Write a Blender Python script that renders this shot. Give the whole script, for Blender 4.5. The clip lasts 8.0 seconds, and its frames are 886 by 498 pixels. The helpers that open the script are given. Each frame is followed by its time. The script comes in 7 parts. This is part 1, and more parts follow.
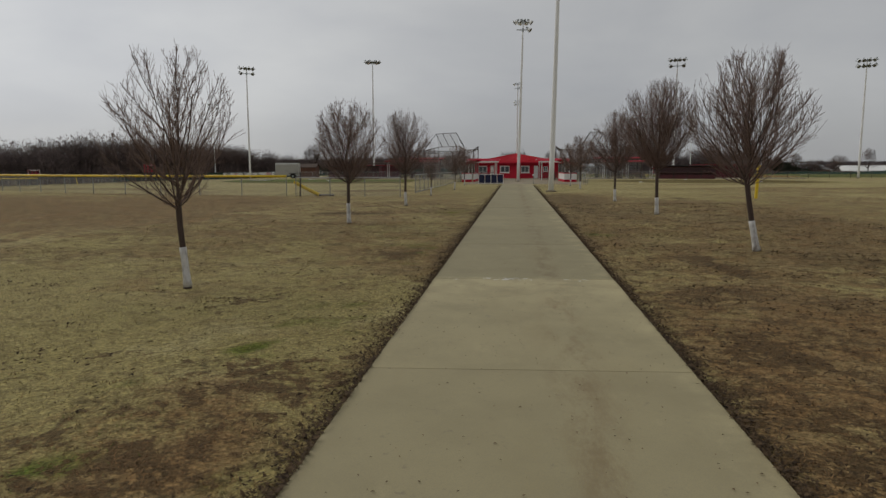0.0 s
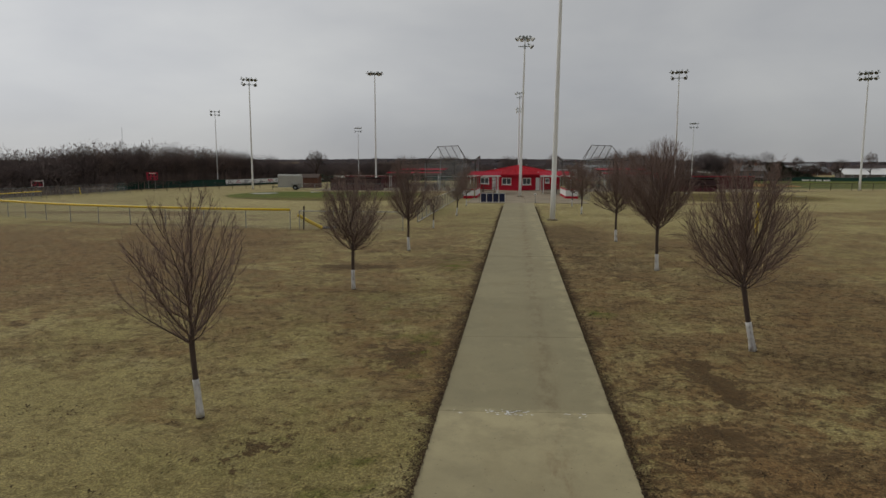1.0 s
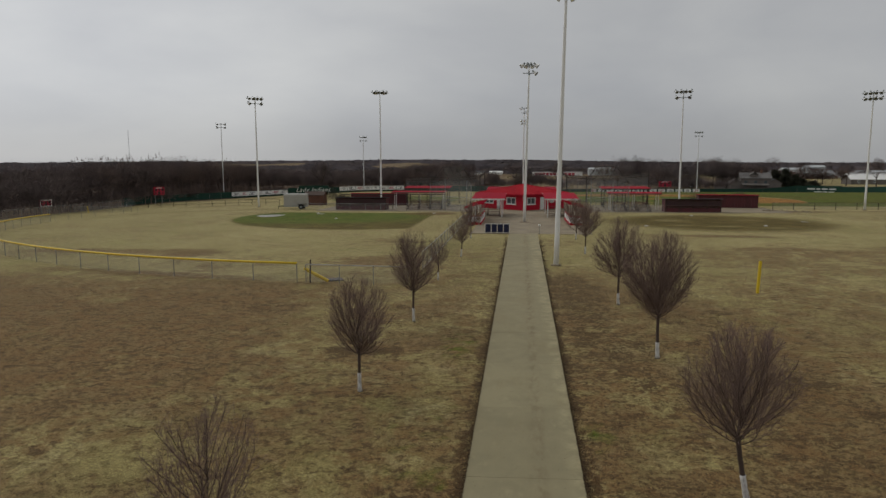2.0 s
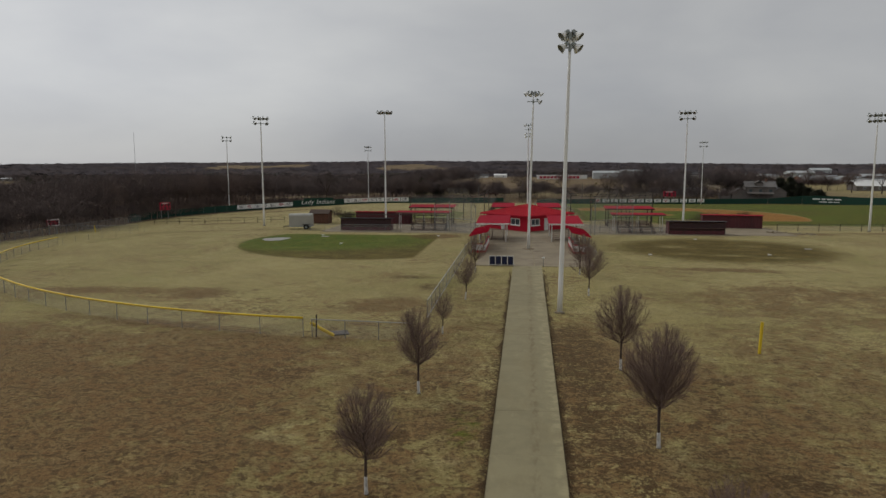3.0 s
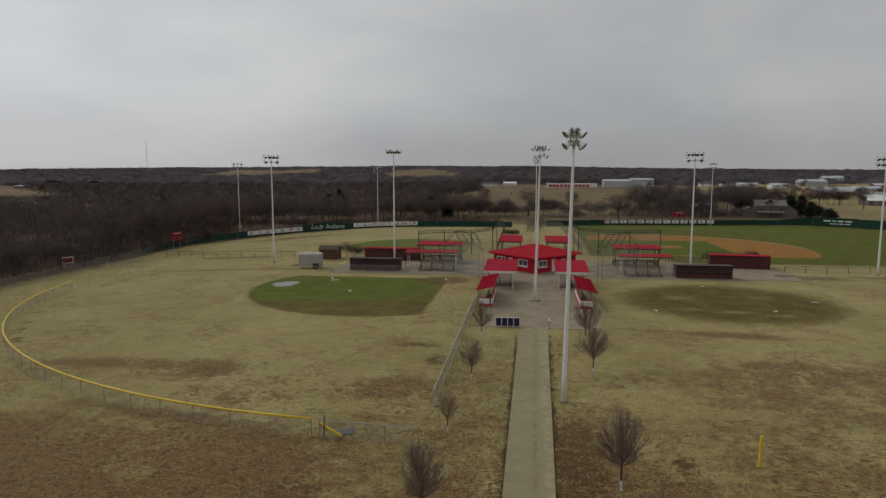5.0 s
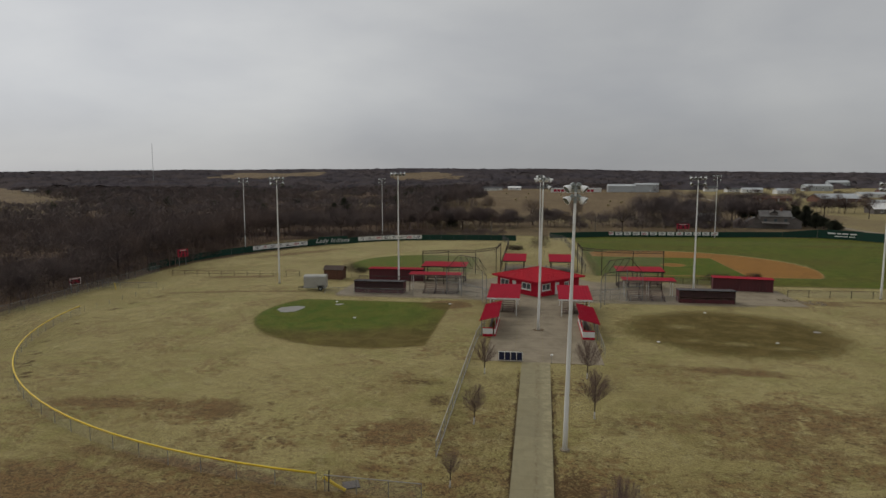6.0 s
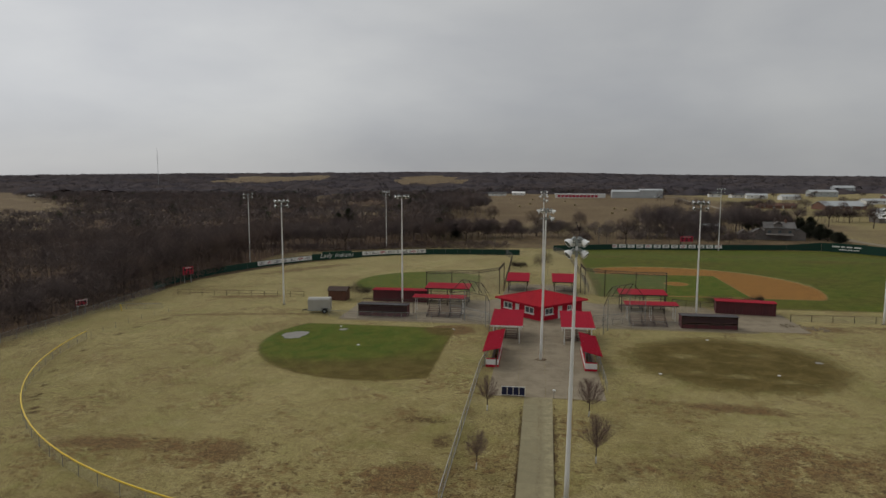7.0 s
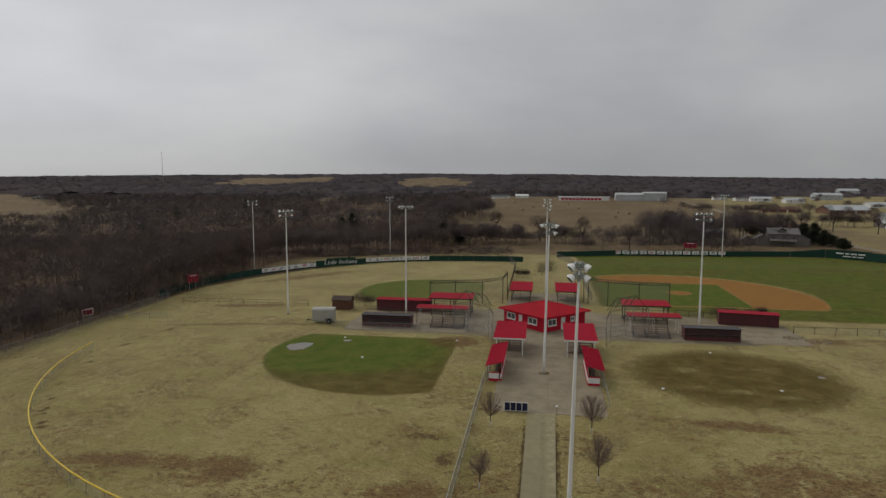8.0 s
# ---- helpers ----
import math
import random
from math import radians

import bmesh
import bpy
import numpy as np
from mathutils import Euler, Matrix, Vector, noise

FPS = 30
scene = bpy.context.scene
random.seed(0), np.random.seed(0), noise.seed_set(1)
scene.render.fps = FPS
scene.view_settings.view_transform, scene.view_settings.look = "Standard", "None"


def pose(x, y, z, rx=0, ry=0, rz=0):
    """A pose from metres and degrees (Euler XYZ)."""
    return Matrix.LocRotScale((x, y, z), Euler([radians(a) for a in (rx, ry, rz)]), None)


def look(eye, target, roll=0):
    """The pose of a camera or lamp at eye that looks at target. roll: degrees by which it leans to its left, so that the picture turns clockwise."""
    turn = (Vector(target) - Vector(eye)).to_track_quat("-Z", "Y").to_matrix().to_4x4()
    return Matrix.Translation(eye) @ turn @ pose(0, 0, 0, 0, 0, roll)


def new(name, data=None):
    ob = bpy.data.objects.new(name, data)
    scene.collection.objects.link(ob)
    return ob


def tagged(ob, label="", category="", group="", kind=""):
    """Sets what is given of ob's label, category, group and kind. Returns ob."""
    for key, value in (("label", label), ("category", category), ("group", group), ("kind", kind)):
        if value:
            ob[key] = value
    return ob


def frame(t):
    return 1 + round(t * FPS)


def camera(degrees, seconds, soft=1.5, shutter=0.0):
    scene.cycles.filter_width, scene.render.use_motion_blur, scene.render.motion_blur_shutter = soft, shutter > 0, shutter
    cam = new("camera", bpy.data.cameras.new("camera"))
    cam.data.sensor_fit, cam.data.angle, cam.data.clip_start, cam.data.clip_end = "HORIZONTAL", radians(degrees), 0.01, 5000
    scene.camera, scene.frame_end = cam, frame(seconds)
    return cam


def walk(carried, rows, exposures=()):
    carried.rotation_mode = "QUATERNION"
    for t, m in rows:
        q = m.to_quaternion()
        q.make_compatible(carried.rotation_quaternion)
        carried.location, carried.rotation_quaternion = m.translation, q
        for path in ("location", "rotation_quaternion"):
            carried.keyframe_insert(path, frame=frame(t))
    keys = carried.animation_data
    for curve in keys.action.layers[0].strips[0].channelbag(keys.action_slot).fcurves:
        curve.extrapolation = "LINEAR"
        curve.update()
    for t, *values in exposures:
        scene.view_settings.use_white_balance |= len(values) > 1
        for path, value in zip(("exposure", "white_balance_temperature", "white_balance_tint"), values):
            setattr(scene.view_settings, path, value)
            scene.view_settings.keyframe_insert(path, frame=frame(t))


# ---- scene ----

# ------------------------------------------------------------------ camera and walk
cam = camera(68.8, 8.0)
# seconds, eye (x along the park, y up the walkway, z), yaw, pitch, roll
ROWS = [
    (0.0, 0.000, 0.000, 1.670, 5.920, -7.076, -0.080),
    (0.5, -0.054, -0.027, 2.366, 5.943, -7.108, -0.030),
    (1.0, -0.037, -0.067, 3.772, 6.056, -7.128, -0.017),
    (1.5, 0.002, -0.127, 5.362, 6.289, -7.136, -0.056),
    (3.0, -0.013, -0.133, 10.612, 6.885, -7.083, -0.088),
    (3.5, 0.040, -0.076, 12.108, 7.116, -7.026, -0.029),
    (4.0, 0.114, -0.061, 13.758, 7.348, -6.959, -0.072),
    (4.5, 0.201, -0.084, 15.354, 7.548, -6.875, -0.057),
    (6.0, 0.419, -0.450, 20.904, 8.142, -6.641, 0.010),
    (6.5, 0.496, -0.501, 22.686, 8.354, -6.531, 0.029),
    (7.0, 0.538, -0.613, 24.664, 8.499, -6.412, 0.044),
    (7.5, 0.563, -0.763, 25.870, 8.631, -6.360, 0.038),
    (8.0, 0.560, -0.932, 26.420, 8.809, -6.295, 0.117),
]
walk(cam, [(t, pose(x, y, z, 90 + pitch, 0, yaw) @ pose(0, 0, 0, 0, 0, roll)) for t, x, y, z, yaw, pitch, roll in ROWS])

# ------------------------------------------------------------------ world and sun
SUN_AZ, SUN_EL = radians(-50), radians(42)      # a veiled sun, ahead and to the west
world = bpy.data.worlds.new("overcast_sky")
scene.world = world
world.use_nodes = True


def make_world(nt):
    n, l = nt.nodes, nt.links
    n.clear()
    out = n.new("ShaderNodeOutputWorld")
    bg = n.new("ShaderNodeBackground")
    l.new(bg.outputs[0], out.inputs[0])
    sky = n.new("ShaderNodeTexSky")
    sky.sky_type = "NISHITA"
    sky.sun_disc = False
    sky.sun_elevation, sky.sun_rotation = SUN_EL, SUN_AZ
    tc = n.new("ShaderNodeTexCoord")
    mp = n.new("ShaderNodeMapping")
    mp.inputs["Scale"].default_value = (1.0, 1.0, 2.5)
    l.new(tc.outputs["Generated"], mp.inputs["Vector"])
    broad = n.new("ShaderNodeTexNoise")
    broad.inputs["Scale"].default_value, broad.inputs["Detail"].default_value = 2.3, 7.0
    broad.inputs["Roughness"].default_value, broad.inputs["Distortion"].default_value = 0.5, 0.15
    l.new(mp.outputs[0], broad.inputs["Vector"])
    cloud = n.new("ShaderNodeValToRGB")
    e = cloud.color_ramp.elements
    e[0].position, e[0].color = 0.28, (0.432, 0.444, 0.472, 1)
    e[1].position, e[1].color = 0.74, (0.618, 0.624, 0.620, 1)
    l.new(broad.outputs["Fac"], cloud.inputs[0])
    # the cloud deck is thinner, and so lighter, towards the veiled sun in the west
    dot = n.new("ShaderNodeVectorMath")
    dot.operation = "DOT_PRODUCT"
    dot.inputs[1].default_value = (-0.93, 0.25, 0.26)
    l.new(tc.outputs["Generated"], dot.inputs[0])
    rng = n.new("ShaderNodeMapRange")
    rng.interpolation_type = "SMOOTHSTEP"
    rng.inputs["From Min"].default_value, rng.inputs["From Max"].default_value = 0.16, 1.0
    rng.inputs["To Min"].default_value, rng.inputs["To Max"].default_value = 0.785, 1.24
    l.new(dot.outputs["Value"], rng.inputs["Value"])
    mul = n.new("ShaderNodeVectorMath")
    mul.operation = "SCALE"
    l.new(cloud.outputs[0], mul.inputs[0])
    l.new(rng.outputs[0], mul.inputs["Scale"])
    # the deck thickens towards the horizon
    sep = n.new("ShaderNodeSeparateXYZ")
    l.new(tc.outputs["Generated"], sep.inputs[0])
    low = n.new("ShaderNodeMapRange")
    low.interpolation_type = "SMOOTHSTEP"
    low.inputs["From Min"].default_value, low.inputs["From Max"].default_value = 0.0, 0.13
    low.inputs["To Min"].default_value, low.inputs["To Max"].default_value = 0.80, 1.0
    l.new(sep.outputs[2], low.inputs["Value"])
    thick = n.new("ShaderNodeVectorMath")
    thick.operation = "SCALE"
    l.new(mul.outputs[0], thick.inputs[0])
    l.new(low.outputs[0], thick.inputs["Scale"])
    dim = n.new("ShaderNodeVectorMath")
    dim.operation = "SCALE"
    dim.inputs["Scale"].default_value = 0.05
    l.new(sky.outputs[0], dim.inputs[0])
    mix = n.new("ShaderNodeMix")
    mix.data_type = "RGBA"
    mix.inputs["Factor"].default_value = 0.94
    l.new(dim.outputs[0], mix.inputs["A"])
    l.new(thick.outputs[0], mix.inputs["B"])
    l.new(mix.outputs["Result"], bg.inputs["Color"])
    bg.inputs["Strength"].default_value = 1.0


make_world(world.node_tree)
sun = new("sun", bpy.data.lights.new("sun", "SUN"))
sun.data.energy, sun.data.angle, sun.data.color = 0.95, radians(35), (1.0, 0.96, 0.9)
sun.matrix_world = look((math.sin(SUN_AZ) * math.cos(SUN_EL) * 50, math.cos(SUN_AZ) * math.cos(SUN_EL) * 50, math.sin(SUN_EL) * 50), (0, 0, 0))
scene.view_settings.exposure = 0.0


# ------------------------------------------------------------------ materials
class Nodes:
    """A short way to write node materials."""

    def __init__(self, name, rough=0.8, metal=0.0, spec=0.3):
        self.mat = bpy.data.materials.new(name)
        self.mat.use_nodes = True
        self.n, self.l = self.mat.node_tree.nodes, self.mat.node_tree.links
        self.b = self.n["Principled BSDF"]
        self.b.inputs["Roughness"].default_value = rough
        self.b.inputs["Metallic"].default_value = metal
        self.b.inputs["Specular IOR Level"].default_value = spec
        self.where = self.n.new("ShaderNodeNewGeometry").outputs["Position"]

    def noise(self, scale, detail=3.0, rough=0.55, stretch=None, distort=0.0, vec=None):
        t = self.n.new("ShaderNodeTexNoise")
        t.inputs["Scale"].default_value, t.inputs["Detail"].default_value = scale, detail
        t.inputs["Roughness"].default_value, t.inputs["Distortion"].default_value = rough, distort
        v = vec or self.where
        if stretch:
            m = self.n.new("ShaderNodeMapping")
            m.inputs["Scale"].default_value = stretch
            self.l.new(v, m.inputs["Vector"])
            v = m.outputs[0]
        self.l.new(v, t.inputs["Vector"])
        return t.outputs["Fac"]

    def span(self, v, lo, hi, to_lo=0.0, to_hi=1.0):
        m = self.n.new("ShaderNodeMapRange")
        m.interpolation_type = "SMOOTHSTEP"
        for key, val in (("From Min", lo), ("From Max", hi), ("To Min", to_lo), ("To Max", to_hi)):
            m.inputs[key].default_value = val
        self.l.new(v, m.inputs["Value"])
        return m.outputs["Result"]

    def math(self, op, a, b):
        m = self.n.new("ShaderNodeMath")
        m.operation = op
        for k, v in enumerate((a, b)):
            if isinstance(v, (int, float)):
                m.inputs[k].default_value = v
            else:
                self.l.new(v, m.inputs[k])
        return m.outputs[0]

    def mix(self, f, a, b, blend="MIX"):
        m = self.n.new("ShaderNodeMix")
        m.data_type, m.blend_type = "RGBA", blend
        for key, v in (("Factor", f), ("A", a), ("B", b)):
            if isinstance(v, (int, float)):
                m.inputs[key].default_value = v
            elif isinstance(v, tuple):
                m.inputs[key].default_value = (*v, 1)
            else:
                self.l.new(v, m.inputs[key])
        return m.outputs["Result"]

    def attribute(self, name):
        a = self.n.new("ShaderNodeAttribute")
        a.attribute_name = name
        s = self.n.new("ShaderNodeSeparateColor")
        self.l.new(a.outputs["Color"], s.inputs[0])
        return (*s.outputs, a.outputs["Alpha"])

    def color(self, v):
        if isinstance(v, tuple):
            self.b.inputs["Base Color"].default_value = (*v, 1)
        else:
            self.l.new(v, self.b.inputs["Base Color"])
        return self

    def bump(self, v, strength=0.3, dist=0.02):
        m = self.n.new("ShaderNodeBump")
        m.inputs["Strength"].default_value, m.inputs["Distance"].default_value = strength, dist
        self.l.new(v, m.inputs["Height"])
        self.l.new(m.outputs[0], self.b.inputs["Normal"])
        return self


def worn(name, base, dirt, rough=0.6, metal=0.0, scale=1.5, amount=0.5, fine=14.0, grain=0.15, stretch=None, spec=0.3):
    """Paint, steel or masonry: a base colour with soft stains and a fine grain."""
    m = Nodes(name, rough, metal, spec)
    stain = m.span(m.noise(scale, 5, 0.6, stretch), 0.42, 0.72, 0.0, amount)
    c = m.mix(stain, base, dirt)
    g = m.noise(fine, 3, 0.6)
    c = m.mix(m.span(g, 0.3, 0.7, 0.0, grain), c, tuple(v * 0.45 for v in base))
    m.color(c).bump(g, 0.15, 0.01)
    return m.mat


def varied(name, lo, hi, rough=0.9, other=None, size=0.02, soft=False, clump=0.0):
    """Many small islands of one mesh, each of its own tone between lo and hi; other: a tone that takes over here and there; clump: paler and darker stands of about that size."""
    m = Nodes(name, rough, 0.0, 0.15)
    r = m.n.new("ShaderNodeNewGeometry").outputs["Random Per Island"]
    c = m.mix(r, lo, hi)
    if other:
        c = m.mix(m.span(m.noise(size, 4, 0.6), 0.42, 0.62, 0.0, 0.85), c, m.mix(r, tuple(0.7 * v for v in other), other))
    if clump:
        c = m.mix(m.span(m.noise(1 / clump, 2, 0.5, (1, 1, 0.35)), 0.36, 0.64), m.mix(1.0, c, (0.72, 0.70, 0.70), "MULTIPLY"), m.mix(1.0, c, (1.18, 1.14, 1.10), "MULTIPLY"))
    m.color(c)
    if soft:        # a crown of fine twigs scatters light as a round whole
        way = m.n.new("ShaderNodeAttribute")
        way.attribute_name = "crown_way"
        m.l.new(way.outputs["Vector"], m.b.inputs["Normal"])
    return m.mat


STEEL = worn("white_galvanised_steel", (0.80, 0.80, 0.77), (0.62, 0.61, 0.58), 0.6, 0.0, 0.6, 0.4, 20, 0.06, (3, 3, 0.4))
WIRE_STEEL = worn("dull_galvanised_pipe", (0.27, 0.27, 0.26), (0.17, 0.155, 0.14), 0.6, 0.3, 2.0, 0.5)
PALE_PIPE = worn("pale_galvanised_pipe", (0.40, 0.40, 0.39), (0.26, 0.25, 0.23), 0.55, 0.2, 2.0, 0.5)
BROWN_STEEL = worn("weathered_brown_steel", (0.066, 0.048, 0.037), (0.036, 0.029, 0.025), 0.7, 0.2, 2.0, 0.5)
HOUSING = worn("lamp_housing_grey", (0.30, 0.33, 0.32), (0.2, 0.2, 0.2), 0.5, 0.3)
REFLECTOR = worn("lamp_glass", (0.16, 0.17, 0.145), (0.09, 0.095, 0.08), 0.25, 0.0, 3.0, 0.5, spec=0.5)
LAMP_BELL = worn("lamp_bell_white", (0.86, 0.86, 0.84), (0.62, 0.62, 0.60), 0.4, 0.0, 3.0, 0.3)
ROOF_RED = worn("red_roof_metal", (0.45, 0.020, 0.032), (0.33, 0.018, 0.030), 0.8, 0.0, 0.7, 0.6, 9, 0.10, (1, 0.3, 1), 0.10)
CANOPY_RED = worn("crimson_canopy_metal", (0.36, 0.012, 0.031), (0.27, 0.013, 0.028), 0.85, 0.0, 0.8, 0.6, 9, 0.10, spec=0.08)
SEAT = worn("brown_painted_planks", (0.175, 0.105, 0.088), (0.10, 0.07, 0.06), 0.75, 0.0, 1.5, 0.5)
DUGOUT_ROOF = worn("dull_slate_sheet", (0.085, 0.078, 0.080), (0.055, 0.045, 0.046), 0.8, 0.0, 0.8, 0.7)
OLD_RED = worn("faded_red_metal", (0.36, 0.020, 0.036), (0.25, 0.026, 0.038), 0.85, 0.0, 0.9, 0.6, spec=0.08)
WALL_RED = worn("red_painted_block", (0.46, 0.010, 0.030), (0.34, 0.012, 0.028), 0.75, 0.0, 1.0, 0.5, spec=0.2)
MAROON = worn("maroon_boards", (0.115, 0.032, 0.036), (0.06, 0.025, 0.026), 0.75, 0.0, 0.9, 0.6, 8, 0.25, (1, 1, 0.3))
WHITE = worn("white_paint", (0.78, 0.78, 0.75), (0.55, 0.53, 0.48), 0.6, 0.0, 1.8, 0.5)
GLASS = worn("window_glass", (0.09, 0.11, 0.12), (0.05, 0.06, 0.07), 0.12, 0.0, 1.0, 0.3, spec=0.6)
NAVY = worn("navy_blue_plastic", (0.012, 0.016, 0.055), (0.02, 0.024, 0.05), 0.55)
YELLOW = worn("yellow_plastic", (0.74, 0.52, 0.025), (0.5, 0.33, 0.05), 0.5, 0.0, 1.2, 0.5)
GREEN_SCREEN = worn("dark_green_windscreen", (0.012, 0.05, 0.034), (0.02, 0.04, 0.03), 0.85, 0.0, 0.5, 0.6)
DARK_MESH = worn("dark_mesh_screen", (0.066, 0.036, 0.038), (0.045, 0.03, 0.03), 0.9)
BOARD_RED = worn("scoreboard_red", (0.42, 0.02, 0.05), (0.3, 0.02, 0.04), 0.5)
BLACK = worn("dark_panel", (0.02, 0.02, 0.022), (0.035, 0.03, 0.03), 0.7)
RUBBER = worn("black_rubber", (0.018, 0.018, 0.018), (0.05, 0.045, 0.04), 0.85)
TRAILER = worn("pale_trailer_skin", (0.40, 0.39, 0.35), (0.27, 0.26, 0.22), 0.55, 0.1, 0.8, 0.5)
SHED_BROWN = worn("brown_boards", (0.13, 0.06, 0.04), (0.08, 0.045, 0.03), 0.8, 0.0, 1.2, 0.6)
SHED_ROOF = worn("dark_brown_shingles", (0.085, 0.058, 0.045), (0.05, 0.038, 0.03), 0.9)
SHED_GREY = worn("grey_shingles", (0.10, 0.10, 0.10), (0.06, 0.06, 0.06), 0.9)
OLD_WOOD = worn("weathered_grey_wood", (0.17, 0.15, 0.135), (0.10, 0.09, 0.08), 0.9, 0.0, 0.5, 0.7)
OLD_ROOF = worn("rotting_grey_shingles", (0.19, 0.18, 0.17), (0.10, 0.09, 0.08), 0.95, 0.0, 0.6, 0.8, 5, 0.3)
METAL_ROOF = worn("pale_metal_roof", (0.46, 0.48, 0.48), (0.31, 0.32, 0.32), 0.7, 0.0, 0.1, 0.5)
BRICK_FAR = worn("brown_brick", (0.20, 0.105, 0.075), (0.14, 0.08, 0.06), 0.9, 0.0, 0.2, 0.5)
LIMB_BARK = worn("limb_bark", (0.110, 0.080, 0.066), (0.058, 0.043, 0.036), 0.95, 0.0, 4.0, 0.6, 34, 0.3)
TWIG_BARK = worn("twig_bark", (0.214, 0.148, 0.122), (0.138, 0.094, 0.078), 0.95, 0.0, 5.0, 0.6, 40, 0.3)
BARK = worn("dark_bark", (0.088, 0.062, 0.050), (0.052, 0.038, 0.031), 0.95, 0.0, 9.0, 0.7, 60, 0.4, (1, 1, 0.3))
WHITEWASH = worn("flaking_whitewash", (0.62, 0.61, 0.58), (0.20, 0.16, 0.13), 0.9, 0.0, 16.0, 0.8, 70, 0.15, (1, 1, 0.35))
HAY = worn("hay", (0.30, 0.24, 0.13), (0.2, 0.15, 0.08), 0.95)
TWIGS = varied("woodland_twigs", (0.196, 0.152, 0.138), (0.236, 0.182, 0.164), other=(0.262, 0.182, 0.146), soft=True, clump=7.0)
# twigs further off: distance haze is put into the paler, greyer colour
MID_TWIGS = varied("haze_tinted_twigs", (0.212, 0.172, 0.164), (0.254, 0.206, 0.196), other=(0.272, 0.196, 0.162), size=0.012, soft=True, clump=11.0)
# farthest crowns: the bluish grey of hazy air is mixed into the colour
FAR_TWIGS = varied("haze_tinted_far_twigs", (0.080, 0.069, 0.073), (0.112, 0.096, 0.099), other=(0.118, 0.095, 0.087), size=0.006, soft=True, clump=30.0)
def make_canopy():
    """The woods from far off: dark bare crowns with paler and redder stands, lightened in colour for haze."""
    m = Nodes("haze_tinted_canopy", 1.0, 0.0, 0.0)
    # both tones are lifted and blued to imitate haze over the hills
    c = m.mix(m.span(m.noise(0.05, 6, 0.7), 0.36, 0.64), (0.052, 0.046, 0.051), (0.094, 0.082, 0.086))
    c = m.mix(m.span(m.noise(0.006, 4, 0.6), 0.45, 0.62, 0.0, 0.6), c, (0.098, 0.078, 0.070))
    c = m.mix(m.span(m.noise(0.018, 5, 0.65), 0.60, 0.68, 0.0, 0.6), c, (0.042, 0.047, 0.040))
    m.color(c)
    return m.mat


CANOPY = make_canopy()
BRUSH = varied("brown_brush", (0.09, 0.066, 0.048), (0.17, 0.125, 0.085), soft=True)
CEDAR = varied("cedar_foliage", (0.058, 0.064, 0.040), (0.112, 0.114, 0.068), soft=True)
BLADES = varied("dormant_grass_blades", (0.09, 0.070, 0.028), (0.43, 0.35, 0.155))
BROWN_BLADES = varied("dead_brown_blades", (0.062, 0.036, 0.017), (0.31, 0.185, 0.084))
GREEN_BLADES = varied("green_weed_blades", (0.06, 0.10, 0.018), (0.15, 0.20, 0.045))
LEAVES = varied("dead_leaf_litter", (0.045, 0.028, 0.018), (0.16, 0.10, 0.055))
EDGE_LEAVES = varied("matted_edge_litter", (0.026, 0.017, 0.010), (0.105, 0.068, 0.036))


def make_wire(name, cover):
    """Chain-link fabric: thin grey wire with mostly open holes."""
    m = Nodes(name, 0.6, 0.3)
    m.color((0.36, 0.37, 0.36))
    out = m.n["Material Output"]
    clear = m.n.new("ShaderNodeBsdfTransparent")
    mix = m.n.new("ShaderNodeMixShader")
    mix.inputs[0].default_value = cover
    m.l.new(clear.outputs[0], mix.inputs[1])
    m.l.new(m.b.outputs[0], mix.inputs[2])
    m.l.new(mix.outputs[0], out.inputs["Surface"])
    return m.mat


WIRE = make_wire("chain_link_fabric", 0.17)
CLOSE_WIRE = make_wire("rusty_close_chain_link", 0.34)


def make_water():
    m = Nodes("puddle_water", 0.3, 0.0, 0.4)
    m.color(m.mix(m.span(m.noise(1.1, 5, 0.6), 0.4, 0.62), (0.15, 0.13, 0.10), (0.10, 0.085, 0.055))).bump(m.noise(4, 3), 0.25, 0.02)
    return m.mat


WATER = make_water()


